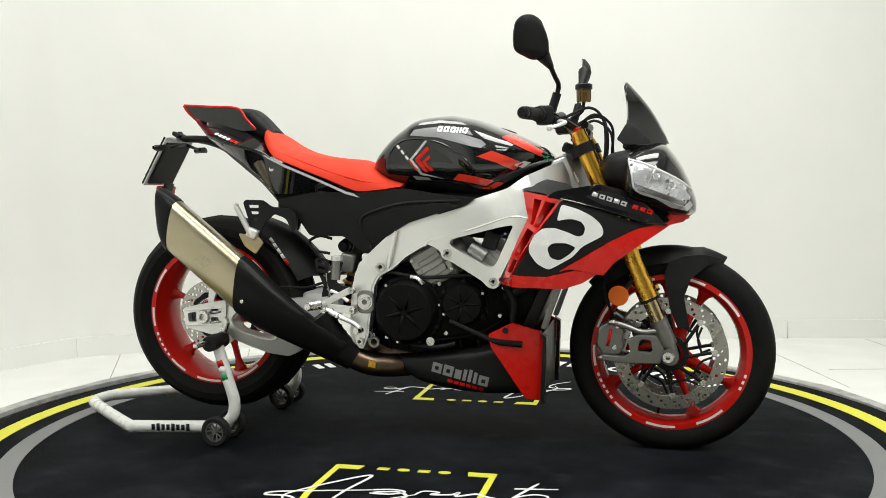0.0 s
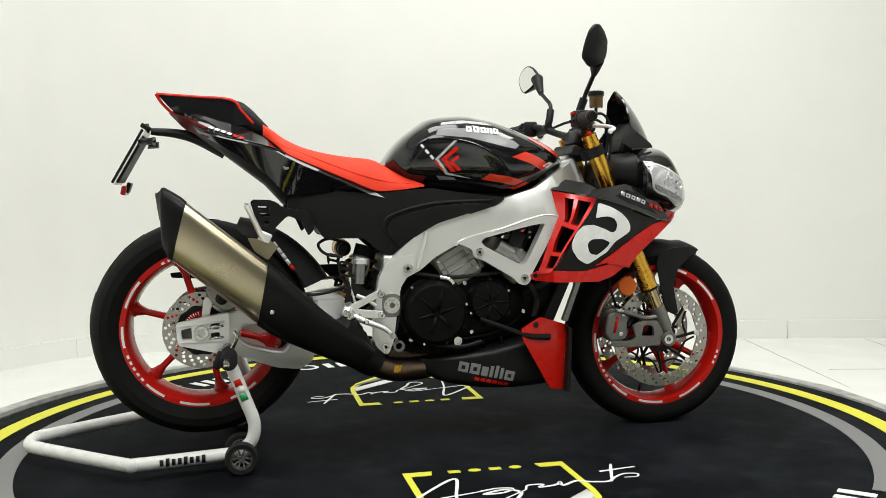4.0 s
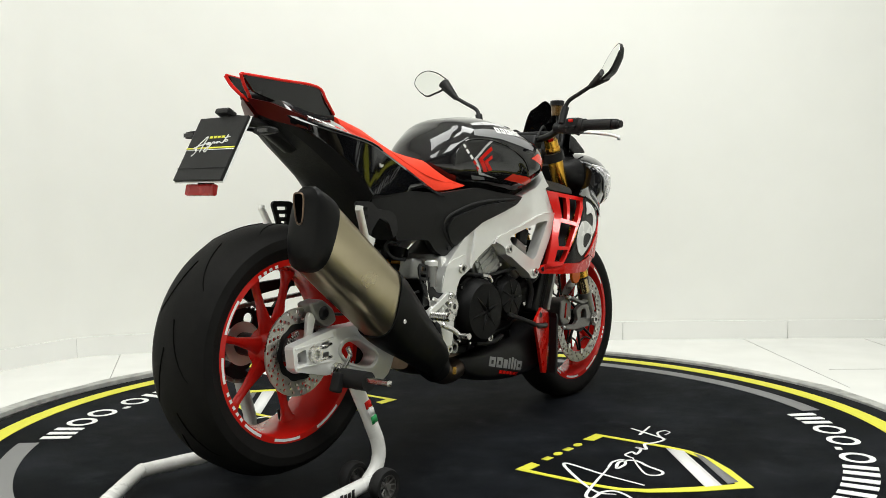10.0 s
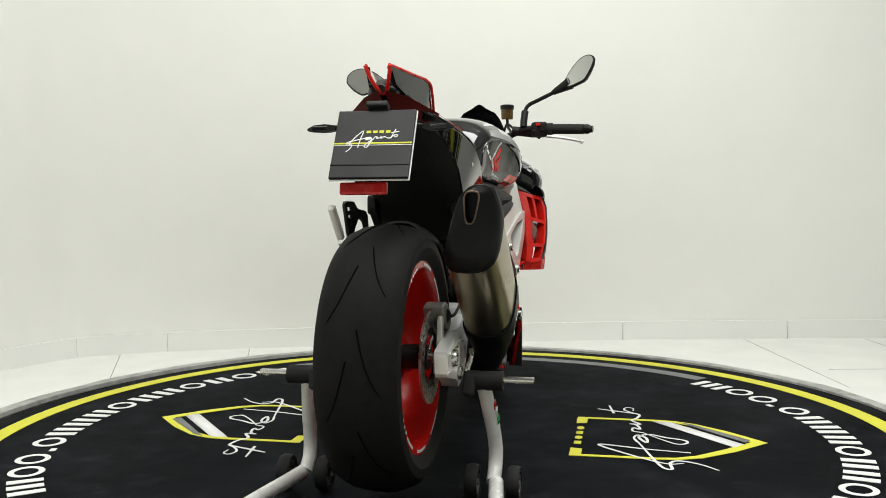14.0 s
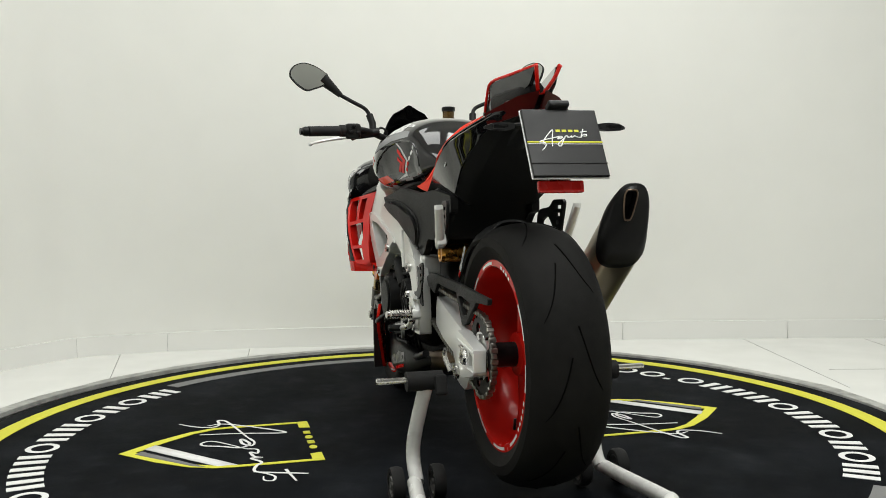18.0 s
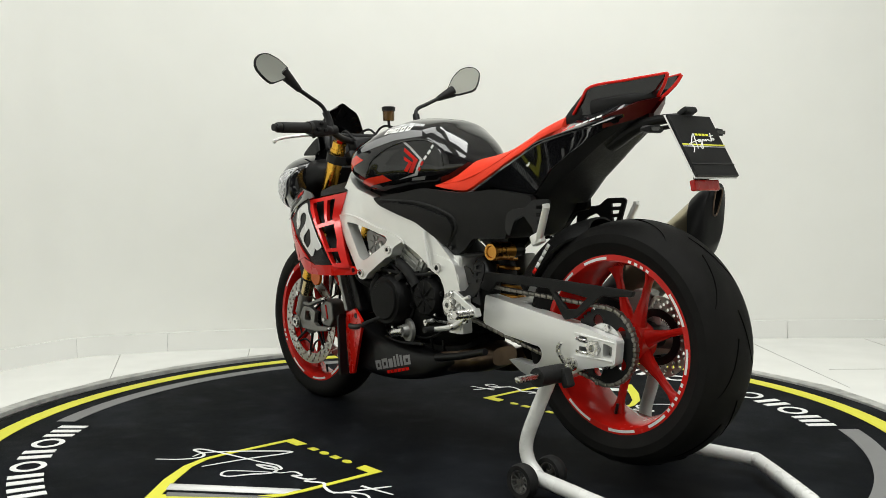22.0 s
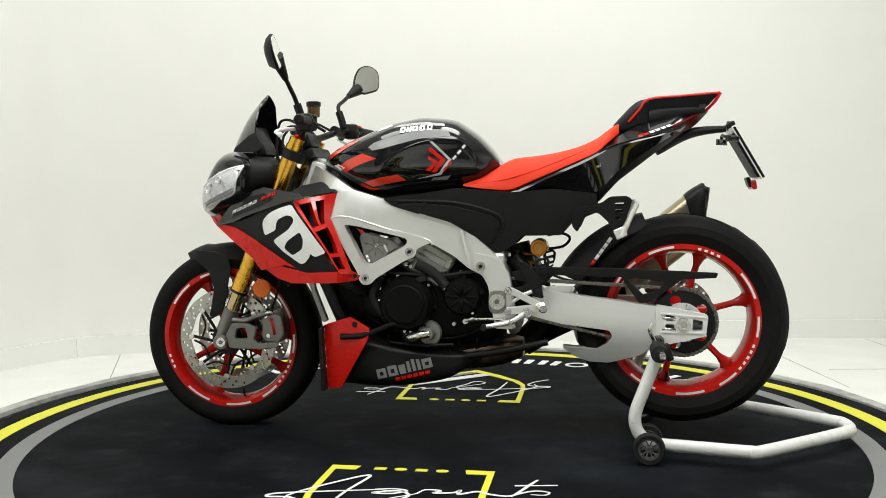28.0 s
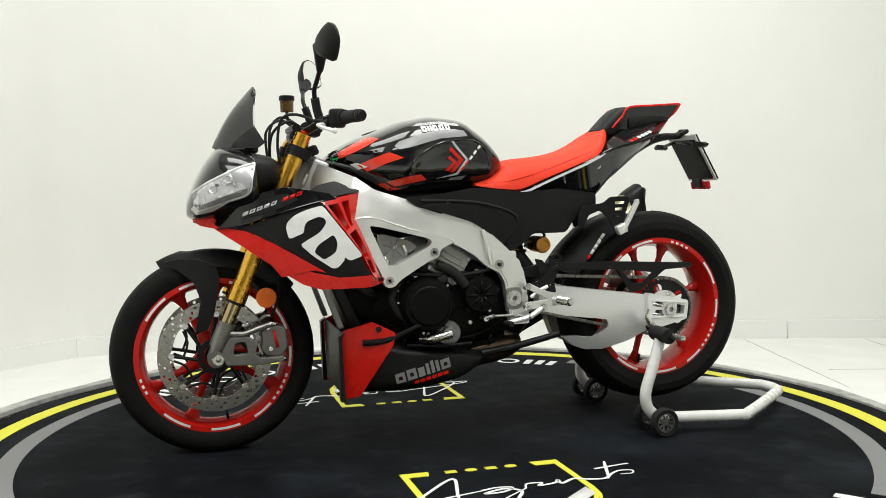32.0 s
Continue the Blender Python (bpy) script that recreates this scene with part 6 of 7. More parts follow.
    # small fittings seen in the frame's opening and along the case
    for pts, r, mat, name in (([(0.16, 0.150, 0.505), (0.19, 0.155, 0.45), (0.165, 0.150, 0.395), (0.13, 0.148, 0.372)], 0.011, M_GRIP, "side_hose"), ([(0.05, 0.155, 0.545), (0.0, 0.160, 0.520), (-0.04, 0.158, 0.478)], 0.016, M_GRIP, "side_hose"),
                              ([(0.145, 0.140, 0.535), (0.10, 0.150, 0.560), (0.060, 0.150, 0.556)], 0.010, M_CAST, "coolant_union"), ([(-0.04, 0.150, 0.520), (0.03, 0.156, 0.510), (0.10, 0.150, 0.540)], 0.004, M_GRIP, "cable"),
                              ([(-0.17, -0.150, 0.500), (-0.168, -0.152, 0.44), (-0.175, -0.150, 0.38), (-0.19, -0.150, 0.33)], 0.004, M_GRIP, "cable"), ([(0.22, -0.140, 0.50), (0.255, -0.142, 0.44), (0.25, -0.135, 0.38)], 0.009, M_GRIP, "side_hose"),
                              ([(0.14, 0.140, 0.302), (0.04, 0.160, 0.298), (-0.06, 0.150, 0.300)], 0.005, M_SATIN, "shift_rod"), ([(-0.06, -0.145, 0.305), (0.02, -0.150, 0.300), (0.08, -0.145, 0.312)], 0.008, M_SATIN, "oil_pipe"),
                              ([(-0.235, 0.06, 0.56), (-0.275, 0.07, 0.50), (-0.26, 0.07, 0.44), (-0.23, 0.06, 0.41)], 0.030, M_SATIN, "intake_hose"), ([(0.36, -0.155, 0.59), (0.33, -0.150, 0.53), (0.30, -0.145, 0.50)], 0.010, M_GRIP, "side_hose")):
        part(name, tube(pts, r, 12, 5), mat, eng)
    for x, z in ((-0.205, 0.33), (-0.185, 0.31)):
        part("sump_ring", lathe([(0.010, -0.004), (0.017, -0.004), (0.017, 0.006), (0.010, 0.006)], (x + 0.012, -0.150, z), (0, 1, 0), 18, True), M_CAST, eng)
    pump = lathe([(0, 0.030), (0.018, 0.030), (0.022, 0.012), (0.036, 0.010), (0.038, 0)], (0.012, 0.145, 0.335), (0.2, 1, 0), 28)
    part("water_pump", pump, M_CAST, eng, "grey water pump")
    part("pump_pipe", tube([(0.012, 0.172, 0.335), (0.04, 0.178, 0.330), (0.070, 0.168, 0.322), (0.095, 0.14, 0.318)], 0.013, 12), M_STEEL, eng)
    # shock absorber
    shock = part("shock_absorber", tube([(-0.245, 0.0, 0.60), (-0.300, 0.0, 0.40)], 0.034, 20, 1, False), M_SATIN, bike, "rear shock absorber")
    bm = bmesh.new()
    pts = [(-0.250 - 0.046 * f / 60 + 0.040 * math.cos(f * 0.62), 0.040 * math.sin(f * 0.62), 0.580 - 0.165 * f / 60) for f in range(61)]
    add_tube(bm, pts, 0.006, 8, 1, False)
    part("spring", bm, M_BRONZE, shock, "bronze shock spring")
    part("gas_reservoir", tube([(-0.315, 0.10, 0.592), (-0.315, 0.030, 0.592)], 0.026, 24, 1, False), M_BRONZE, shock, "bronze gas reservoir")
    part("reservoir_cap", lathe([(0, 0.006), (0.015, 0.006), (0.017, 0.010), (0.024, 0.010), (0.027, 0)], (-0.315, 0.10, 0.592), (0, 1, 0), 24), M_BRONZE, shock)
    part("reservoir_end", lathe([(0, 0.0), (0.023, 0.0), (0.023, 0.020), (0.019, 0.024), (0.019, 0.045), (0.012, 0.050), (0, 0.050)], (-0.315, 0.031, 0.592), (0, -1, 0), 24), M_SATIN, shock)
    part("adjuster_block", box((-0.275, -0.075, 0.545), (0.05, 0.05, 0.06), (0, 12, 0), 0.008), M_CAST, shock)
    part("shock_hose", tube([(-0.33, -0.10, 0.575), (-0.38, -0.10, 0.585), (-0.40, -0.09, 0.612), (-0.37, -0.08, 0.628), (-0.33, -0.08, 0.62)], 0.0045, 8), M_GRIP, shock)


# ---- exhaust ----
def sil(s, b, y):
    """A point of the silencer: s along its axis, b across it upwards, y sideways."""
    return (0.777 * s + 0.631 * b, y, -0.631 * s + 0.777 * b)


def sil_ring(s, shear, y0, grow=0.0, n=28, hw=0.058, hb=0.075, mid=0.020):
    out = []
    for k in range(n):
        a = 2 * math.pi * k / n
        c, q = math.cos(a), math.sin(a)
        p = 2.9
        yy = math.copysign(abs(c) ** (2 / p), c) * (hw + grow)
        bb = math.copysign(abs(q) ** (2 / p), q) * (hb + grow)
        yy = yy * (1 - 0.14 * bb / hb) + 0.018 * bb / hb      # narrower and further out towards the top
        out.append(sil(s + shear * bb, bb + mid, y0 - yy))
    return out


def exhaust(bike):
    Y = -0.222
    rear_s, cap_s, end_s = -1.085, -1.040, -0.735
    body_rings = [sil_ring(cap_s + (end_s - cap_s) * f, -0.45 - 0.1 * f, Y) for f in (0, 0.02, 0.25, 0.5, 0.75, 0.98, 1)]
    can = part("silencer", loft(body_rings), M_TITAN, bike, "titanium silencer with heat tint")
    cap_rings = [sil_ring(cap_s + 0.014, -0.45, Y, 0.0022), sil_ring(cap_s, -0.46, Y, 0.003), sil_ring(cap_s - 0.014, -0.60, Y, 0.001), sil_ring(rear_s + 0.012, -0.80, Y, -0.004), sil_ring(rear_s + 0.003, -0.81, Y, -0.010), sil_ring(rear_s, -0.81, Y, -0.016)]

    def outlet(depth, grow=0.0):
        ring = []
        for q in range(28):
            a = 2 * math.pi * q / 28
            c, n = math.cos(a), math.sin(a)
            zz = math.copysign(abs(n) ** 0.55, n)
            yy = math.copysign(abs(c) ** 0.55, c) * (0.0145 + grow) * (1 + 0.30 * zz) + 0.004 * zz
            z = 0.7315 + zz * (0.036 + grow)
            ring.append((-0.834 - 0.12 * (z - 0.70) + depth, -0.219 - yy, z))
        return ring
    part("end_cap", loft(cap_rings + [outlet(0.0), outlet(0.028, -0.001)]), M_CARBON, can, "matte black end cap")
    rim = outlet(-0.001)
    part("outlet_rim", tube(rim + rim[:1], 0.0022, 6, 1, False), M_PIPE, can, "thin metal rim of the outlet")
    # heat shield over the link pipe
    shield = [sil_ring(end_s - 0.012, -0.54, Y, 0.004), sil_ring(end_s + 0.03, -0.5, Y, 0.003), sil_ring(-0.64, -0.3, Y + 0.004, -0.004), sil_ring(-0.57, -0.2, Y + 0.012, -0.014, mid=0.024), sil_ring(-0.50, -0.1, Y + 0.022, -0.022, mid=0.032), sil_ring(-0.43, 0, Y + 0.035, -0.030, mid=0.040), sil_ring(-0.385, 0.0, Y + 0.05, -0.036, mid=0.042)]
    part("heat_shield", loft(shield), M_CARBON, can, "matte black heat shield")
    sleeve = [Vector((-0.352, -0.176, 0.380)), Vector((-0.318, -0.164, 0.330)), Vector((-0.282, -0.150, 0.288)), Vector((-0.240, -0.137, 0.258))]
    part("pipe_sleeve", tube(sleeve, (0.056, 0.043), 20, 6), M_CARBON, can, "ribbed black sleeve over the pipe")
    for k in range(5):
        p, q = sleeve[0].lerp(sleeve[2], 0.16 + 0.20 * k), (sleeve[2] - sleeve[0]).normalized()
        r = 0.0545 - 0.0022 * k
        part("sleeve_rib", lathe([(r - 0.010, -0.004), (r, -0.0025), (r, 0.0025), (r - 0.010, 0.004)], p, q, 24, True), M_CARBON, can)
    part("pipe_label", box((-0.178, -0.1555, 0.243), (0.024, 0.003, 0.022), (0, 6, 12), 0.001), M_GOLD, can, "small gold label on the pipe")
    part("shield_bolt", knob(sil(-0.70, 0.0, Y - 0.056), (0, -1, 0), 0.006, 0.004, 12), M_STEEL, can)
    part("link_pipe", tube([(-0.335, -0.17, 0.355), (-0.28, -0.150, 0.285), (-0.20, -0.125, 0.240), (-0.12, -0.10, 0.232), (-0.04, -0.06, 0.235)], 0.036, 20, 5), M_PIPE, bike, "heat-tinted exhaust pipe")
    part("collector", body([(-0.26, 0.245, 0.30, 0.05), (-0.2, 0.22, 0.31, 0.085), (-0.1, 0.205, 0.30, 0.10), (0.0, 0.20, 0.28, 0.10)], 3, 20, 2), M_PIPE, bike, "exhaust collector box")
    for s in (-1, 1):
        part("header_pipe", tube([(0.235, s * 0.05, 0.48), (0.285, s * 0.05, 0.42), (0.27, s * 0.05, 0.32), (0.18, s * 0.045, 0.25), (0.05, s * 0.04, 0.24)], 0.019, 14, 5), M_PIPE, bike)
    hanger = rounded([(-0.605, 0.640), (-0.540, 0.632), (-0.520, 0.612), (-0.548, 0.575), (-0.585, 0.60)], 0.006, 2)
    part("silencer_bracket", plate(hanger, -0.168, 0.006, 0.001), M_TITAN, can)


# ---- bars, mirrors, pegs ----
def controls(bike):
    bar_pts = [(0.325, 0.43, 0.968), (0.345, 0.30, 0.972), (0.375, 0.20, 0.975), (0.425, 0.10, 0.945), (0.440, 0.0, 0.935)]
    bars = part("handlebar", tube(bar_pts[:-1] + [(0.440, 0, 0.935)] + [(x, -y, z) for x, y, z in reversed(bar_pts[:-1])], 0.0115, 14, 5), M_SATIN, bike, "black tapered handlebar")
    part("bar_clamp", box((0.440, 0, 0.925), (0.05, 0.11, 0.05), (0, 20, 0), 0.008), M_SATIN, bars)
    for s in (-1, 1):
        part("grip", tube([(0.330, s * 0.400, 0.969), (0.347, s * 0.285, 0.9725)], 0.0172, 20, 1, False), M_GRIP, bars, "ribbed black rubber grip")
        part("bar_end", lathe([(0, 0.018), (0.013, 0.018), (0.0165, 0.010), (0.0165, 0.0), (0.010, -0.004)], (0.328, s * 0.404, 0.9688), (-0.14, s, -0.02), 20), M_SATIN, bars)
        part("grip_collar", tube([(0.346, s * 0.292, 0.9725), (0.349, s * 0.276, 0.9728)], 0.0205, 20, 1, False), M_GRIP, bars)
        sw = part("switch_box", box((0.360, s * 0.245, 0.972), (0.048, 0.055, 0.052), (0, 0, -s * 10), 0.010), M_MATTE, bars, "black switch housing")
        for k, (mat, dy, dz) in enumerate(((M_RED if s < 0 else M_SATIN, 0.0, 0.016), (M_SATIN, 0.012, -0.004), (M_SATIN, -0.014, -0.006))):
            part("switch", box((0.334, s * (0.245 + dy), 0.972 + dz), (0.012, 0.014, 0.010), (0, 0, 0), 0.003), mat, sw)
        part("master_cylinder", tube([(0.395, s * 0.150, 0.972), (0.385, s * 0.225, 0.962)], 0.016, 14, 1, False), M_SATIN, bars, "black master cylinder")
        part("lever_perch", tube([(0.385, s * 0.225, 0.962), (0.398, s * 0.245, 0.952)], 0.012, 12, 1, False), M_SATIN, bars)
        part("lever", tube([(0.395, s * 0.235, 0.955), (0.420, s * 0.29, 0.950), (0.418, s * 0.35, 0.940), (0.395, s * 0.385, 0.930)], (0.0062, 0.0045), 12, 5, True, 1.25), M_BRUSHED, bars, "bare aluminium lever")
        part("lever_tip", lathe([(0, -0.008), (0.006, -0.005), (0.008, 0), (0.006, 0.005), (0, 0.008)], (0.392, s * 0.388, 0.929), (0, 1, 0), 14), M_BRUSHED, bars)
        # mirror on a bent stalk: a tapered shell, its glass turned to the rider
        mid, yaw, tip, size = (Vector((0.340, -0.384, 1.168)), radians(43), radians(23), 0.97) if s < 0 else (Vector((0.398, 0.391, 1.164)), radians(10), radians(10), 0.95)
        nrm = Vector((-math.cos(yaw) * math.cos(tip), -s * math.sin(yaw) * math.cos(tip), math.sin(tip)))
        out = Vector((-math.sin(yaw), s * math.cos(yaw), 0))
        upv = nrm.cross(out) if nrm.cross(out).z > 0 else -nrm.cross(out)
        shape = rounded([(0.064, 0.014), (0.053, 0.0365), (0.029, 0.048), (-0.004, 0.0465), (-0.040, 0.021), (-0.070, -0.016), (-0.065, -0.033), (-0.041, -0.049), (0.025, -0.050), (0.050, -0.018)], 0.014, 4)

        turn = radians(18 if s < 0 else -18)
        shape = [(a * math.cos(turn) - c * math.sin(turn), a * math.sin(turn) + c * math.cos(turn)) for a, c in shape]

        def face(back, k, grow=0.0, shift=(0.0, 0.0)):
            ring = []
            for a, c in shape:
                l = math.hypot(a, c)
                ring.append(tuple(mid + out * size * (a * k + grow * a / l + shift[0]) + upv * size * (c * k + grow * c / l + shift[1]) - nrm * back))
            return ring
        neck, knee, foot = (Vector((0.382, -0.293, 1.100)), Vector((0.395, -0.195, 1.055)), Vector((0.378, -0.190, 1.005))) if s < 0 else (Vector((0.412, 0.279, 1.100)), Vector((0.416, 0.184, 1.050)), Vector((0.405, 0.168, 1.002)))
        stalk = part("mirror_stalk", tube([neck, (neck + knee) / 2, knee + (neck - knee) * 0.12, knee + (foot - knee) * 0.3, foot], 0.0068, 12, 5), M_SATIN, bike, "black bent mirror stalk")
        part("stalk_base", tube([knee + (foot - knee) * 0.35, foot, foot + Vector((-0.006, 0, -0.022))], 0.0125, 14, 1, False), M_SATIN, stalk)
        part("mirror_shell", loft([face(0.0, 1.0), face(-0.001, 1.0, 0.0035), face(0.006, 1.0, 0.005), face(0.018, 0.93, 0.0, (-0.003, -0.001)), face(0.029, 0.68, 0.0, (-0.012, -0.005)), face(0.033, 0.34, 0.0, (-0.024, -0.010))]), M_MATTE, stalk, "matte black mirror shell")
        na, nc = (-0.052 * math.cos(turn) + 0.024 * math.sin(turn), -0.052 * math.sin(turn) - 0.024 * math.cos(turn))
        inner = mid + out * size * na + upv * size * nc - nrm * 0.012
        part("mirror_neck", tube([inner, inner.lerp(neck, 0.5), neck + (neck - inner) * 0.02], (0.022, 0.015, 0.0095), 14, 3), M_MATTE, stalk)
        part("mirror_glass", loft([face(0.0008, 1.0, 0.0005), face(-0.0012, 1.0, 0.0)]), M_MIRROR, stalk, "mirror glass", 20)
        # rear-set foot controls: a cast open triangle, peg, heel guard, jointed pedal
        y = s * 0.178
        tri = [(-0.222, 0.478), (-0.240, 0.480), (-0.330, 0.434), (-0.338, 0.418), (-0.322, 0.408), (-0.236, 0.398), (-0.220, 0.404), (-0.224, 0.420), (-0.300, 0.428), (-0.232, 0.462)]
        hanger = part("peg_hanger", plate(rounded(tri, 0.005, 2), y - s * 0.008, s * 0.014, 0.003), M_ALU, bike, "silver cast footrest bracket")
        guard = [(-0.240, 0.478), (-0.272, 0.482), (-0.313, 0.522), (-0.308, 0.560), (-0.342, 0.570), (-0.352, 0.560), (-0.350, 0.538), (-0.326, 0.482), (-0.300, 0.462), (-0.262, 0.462)]
        slots = [rounded([(-0.319, 0.556 - d), (-0.342, 0.562 - d), (-0.344, 0.552 - d), (-0.320, 0.546 - d)], 0.003, 2) for d in (0.0, 0.019, 0.038)]
        part("heel_guard", plate(rounded(guard, 0.005, 2), y - s * 0.014, s * 0.005, 0.0, 0.0, slots), M_SATIN, hanger, "black slotted heel guard")
        part("hanger_brace", tube([(-0.300, y, 0.468), (-0.270, y, 0.455), (-0.244, y, 0.436)], 0.0055, 10, 3), M_ALU, hanger)
        for x, z in ((-0.230, 0.470), (-0.229, 0.408)):
            part("hanger_bolt", lathe([(0.004, 0.004), (0.004, 0.018), (0.0085, 0.018), (0.011, 0.014), (0.011, 0)], (x, y - s * 0.004, z), (0, s, 0), 18), M_STEEL, hanger)
        part("peg_joint", box((-0.328, y + s * 0.006, 0.424), (0.030, 0.026, 0.026), (0, 20, 0), 0.005), M_ALU, hanger)
        peg = part("foot_peg", tube([(-0.328, y + s * 0.010, 0.425), (-0.340, y + s * 0.092, 0.428)], (0.0115, 0.0095), 14, 1, False), M_STEEL, hanger, "knurled silver foot peg")
        for n in range(9):
            f = 0.26 + 0.078 * n
            part("peg_ring", lathe([(0.0105, -0.002), (0.0132, 0), (0.0105, 0.002)], (-0.327 - 0.013 * f, y + s * 0.092 * f, 0.425 + 0.003 * f), (-0.14, s, 0.03), 14), M_STEEL, peg)
        heel = rounded([(-0.335, 0.445), (-0.300, 0.452), (-0.282, 0.500), (-0.262, 0.555), (-0.290, 0.548), (-0.325, 0.490)], 0.006, 2)
        slots = [[(-0.318, 0.468), (-0.300, 0.472), (-0.297, 0.482), (-0.316, 0.478)], [(-0.308, 0.490), (-0.290, 0.496), (-0.287, 0.506), (-0.305, 0.500)]]
        part("heel_guard", plate(heel, y - s * 0.012, -s * 0.004, 0.001, 0, slots), M_SATIN, hanger, "black slotted heel guard")
        pedal = [(-0.318, y + s * 0.004, 0.412), (-0.275, y + s * 0.008, 0.392), (-0.225, y + s * 0.010, 0.372), (-0.200, y + s * 0.014, 0.352)] if s < 0 else [(-0.285, y + s * 0.004, 0.405), (-0.24, y + s * 0.008, 0.378), (-0.185, y + s * 0.012, 0.366), (-0.158, y + s * 0.014, 0.362)]
        part("pedal", tube(pedal, (0.0095, 0.0065), 10, 4), M_ALU, hanger, "silver foot pedal")
        e, q = pedal[-1], pedal[1]
        part("pedal_tip", tube([e, (e[0] - 0.004, e[1] + s * 0.038, e[2] + 0.002)], 0.009, 12, 1, False), M_STEEL if s < 0 else M_GRIP, hanger)
        part("pedal_pivot", lathe([(0, 0.016), (0.007, 0.016), (0.0085, 0.013), (0.0085, 0.008), (0.014, 0.008), (0.014, 0)], (pedal[0][0], y + s * 0.002, pedal[0][2]), (0, s, 0), 18), M_STEEL, hanger)
        part("pedal_joint", lathe([(0, 0.010), (0.005, 0.010), (0.008, 0.006), (0.008, -0.006)], (q[0], q[1] + s * 0.004, q[2]), (0, s, 0), 14), M_STEEL, hanger)
        rod = [(q[0], q[1] + s * 0.004, q[2]), (q[0] + 0.05, y - s * 0.01, q[2] + 0.004), (-0.125, y - s * 0.03, 0.378)] if s > 0 else [(q[0] - 0.01, q[1], q[2]), (-0.31, y - s * 0.012, 0.47), (-0.318, y - s * 0.012, 0.52)]
        part("link_rod", tube(rod, 0.0045, 8, 3), M_STEEL, hanger)
        if s < 0:
            part("rear_master", tube([(-0.285, y + 0.018, 0.560), (-0.290, y + 0.016, 0.500)], 0.015, 14, 1, False), M_CAST, hanger, "grey rear brake cylinder")
            part("master_cap", lathe([(0, 0.012), (0.012, 0.012), (0.018, 0.008), (0.018, -0.004), (0, -0.004)], (-0.285, y + 0.018, 0.562), (0, 0, 1), 18), M_ALU, hanger)
        # passenger peg on its black slotted plate
        y = s * 0.150
        br = rounded([(-0.440, 0.715), (-0.500, 0.722), (-0.525, 0.742), (-0.582, 0.744), (-0.590, 0.735), (-0.560, 0.640), (-0.538, 0.632), (-0.524, 0.668), (-0.49, 0.700), (-0.452, 0.685), (-0.432, 0.640), (-0.415, 0.66), (-0.42, 0.70)], 0.008, 2)
        sl = [[(-0.574, 0.728), (-0.540, 0.727), (-0.540, 0.718), (-0.571, 0.719)], [(-0.567, 0.708), (-0.540, 0.707), (-0.541, 0.698), (-0.564, 0.699)], [(-0.560, 0.688), (-0.543, 0.687), (-0.544, 0.678), (-0.557, 0.679)]]
        pb = part("passenger_bracket", plate(br, lambda x, z, y=y, s=s: y + s * 0.12 * max(0, -(x + 0.44)) * 0.6, -s * 0.008, 0.002, 0, sl), M_SATIN, bike, "black slotted passenger footrest bracket")
        part("passenger_peg", tube([(-0.560, y + s * 0.020, 0.632), (-0.602, y + s * 0.034, 0.725), (-0.600, y + s * 0.034, 0.732)], (0.012, 0.011), 14, 2, False, 0.7), M_ALU, pb, "folded aluminium footrest")
        part("peg_clevis", box((-0.556, y + s * 0.018, 0.640), (0.034, 0.024, 0.030), (0, 24, 0), 0.004), M_ALU, pb)
    # brake fluid pot
    pot = part("fluid_pot", lathe([(0, 0), (0.019, 0), (0.0205, 0.002), (0.0215, 0.038), (0, 0.038)], (0.456, -0.121, 1.016), (0, 0, 1), 28), M_OIL, bike, "amber brake fluid pot with black lid")
    part("lid", lathe([(0, 0.014), (0.020, 0.014), (0.0245, 0.011), (0.0245, -0.002), (0, -0.002)], (0.456, -0.121, 1.054), (0, 0, 1), 28), M_SATIN, pot)
    part("pot_stem", tube([(0.456, -0.121, 1.018), (0.452, -0.124, 0.990), (0.422, -0.140, 0.968)], 0.005, 10, 3), M_SATIN, pot)
    for pts in ([(0.40, -0.16, 0.968), (0.47, -0.12, 1.000), (0.51, -0.10, 0.965), (0.515, -0.09, 0.88), (0.50, -0.08, 0.80)], [(0.40, 0.16, 0.966), (0.46, 0.13, 0.990), (0.50, 0.10, 0.975), (0.51, 0.09, 0.89), (0.49, 0.08, 0.80)],
                [(0.42, -0.06, 0.94), (0.48, -0.05, 0.985), (0.53, -0.03, 0.95), (0.53, -0.02, 0.87)], [(0.42, 0.05, 0.94), (0.47, 0.06, 0.975), (0.52, 0.05, 0.94), (0.53, 0.04, 0.87)]):
        part("cable", tube(pts, 0.0042, 8, 6), M_GRIP, bike)
    part("steering_damper", tube([(0.455, -0.09, 0.955), (0.455, 0.09, 0.955)], 0.012, 14, 1, False), M_SATIN, bike, "black steering damper")
    part("side_stand", tube([(-0.10, 0.13, 0.262), (-0.22, 0.150, 0.285), (-0.345, 0.160, 0.315)], (0.012, 0.010), 12, 3), M_SATIN, bike, "folded black side stand")


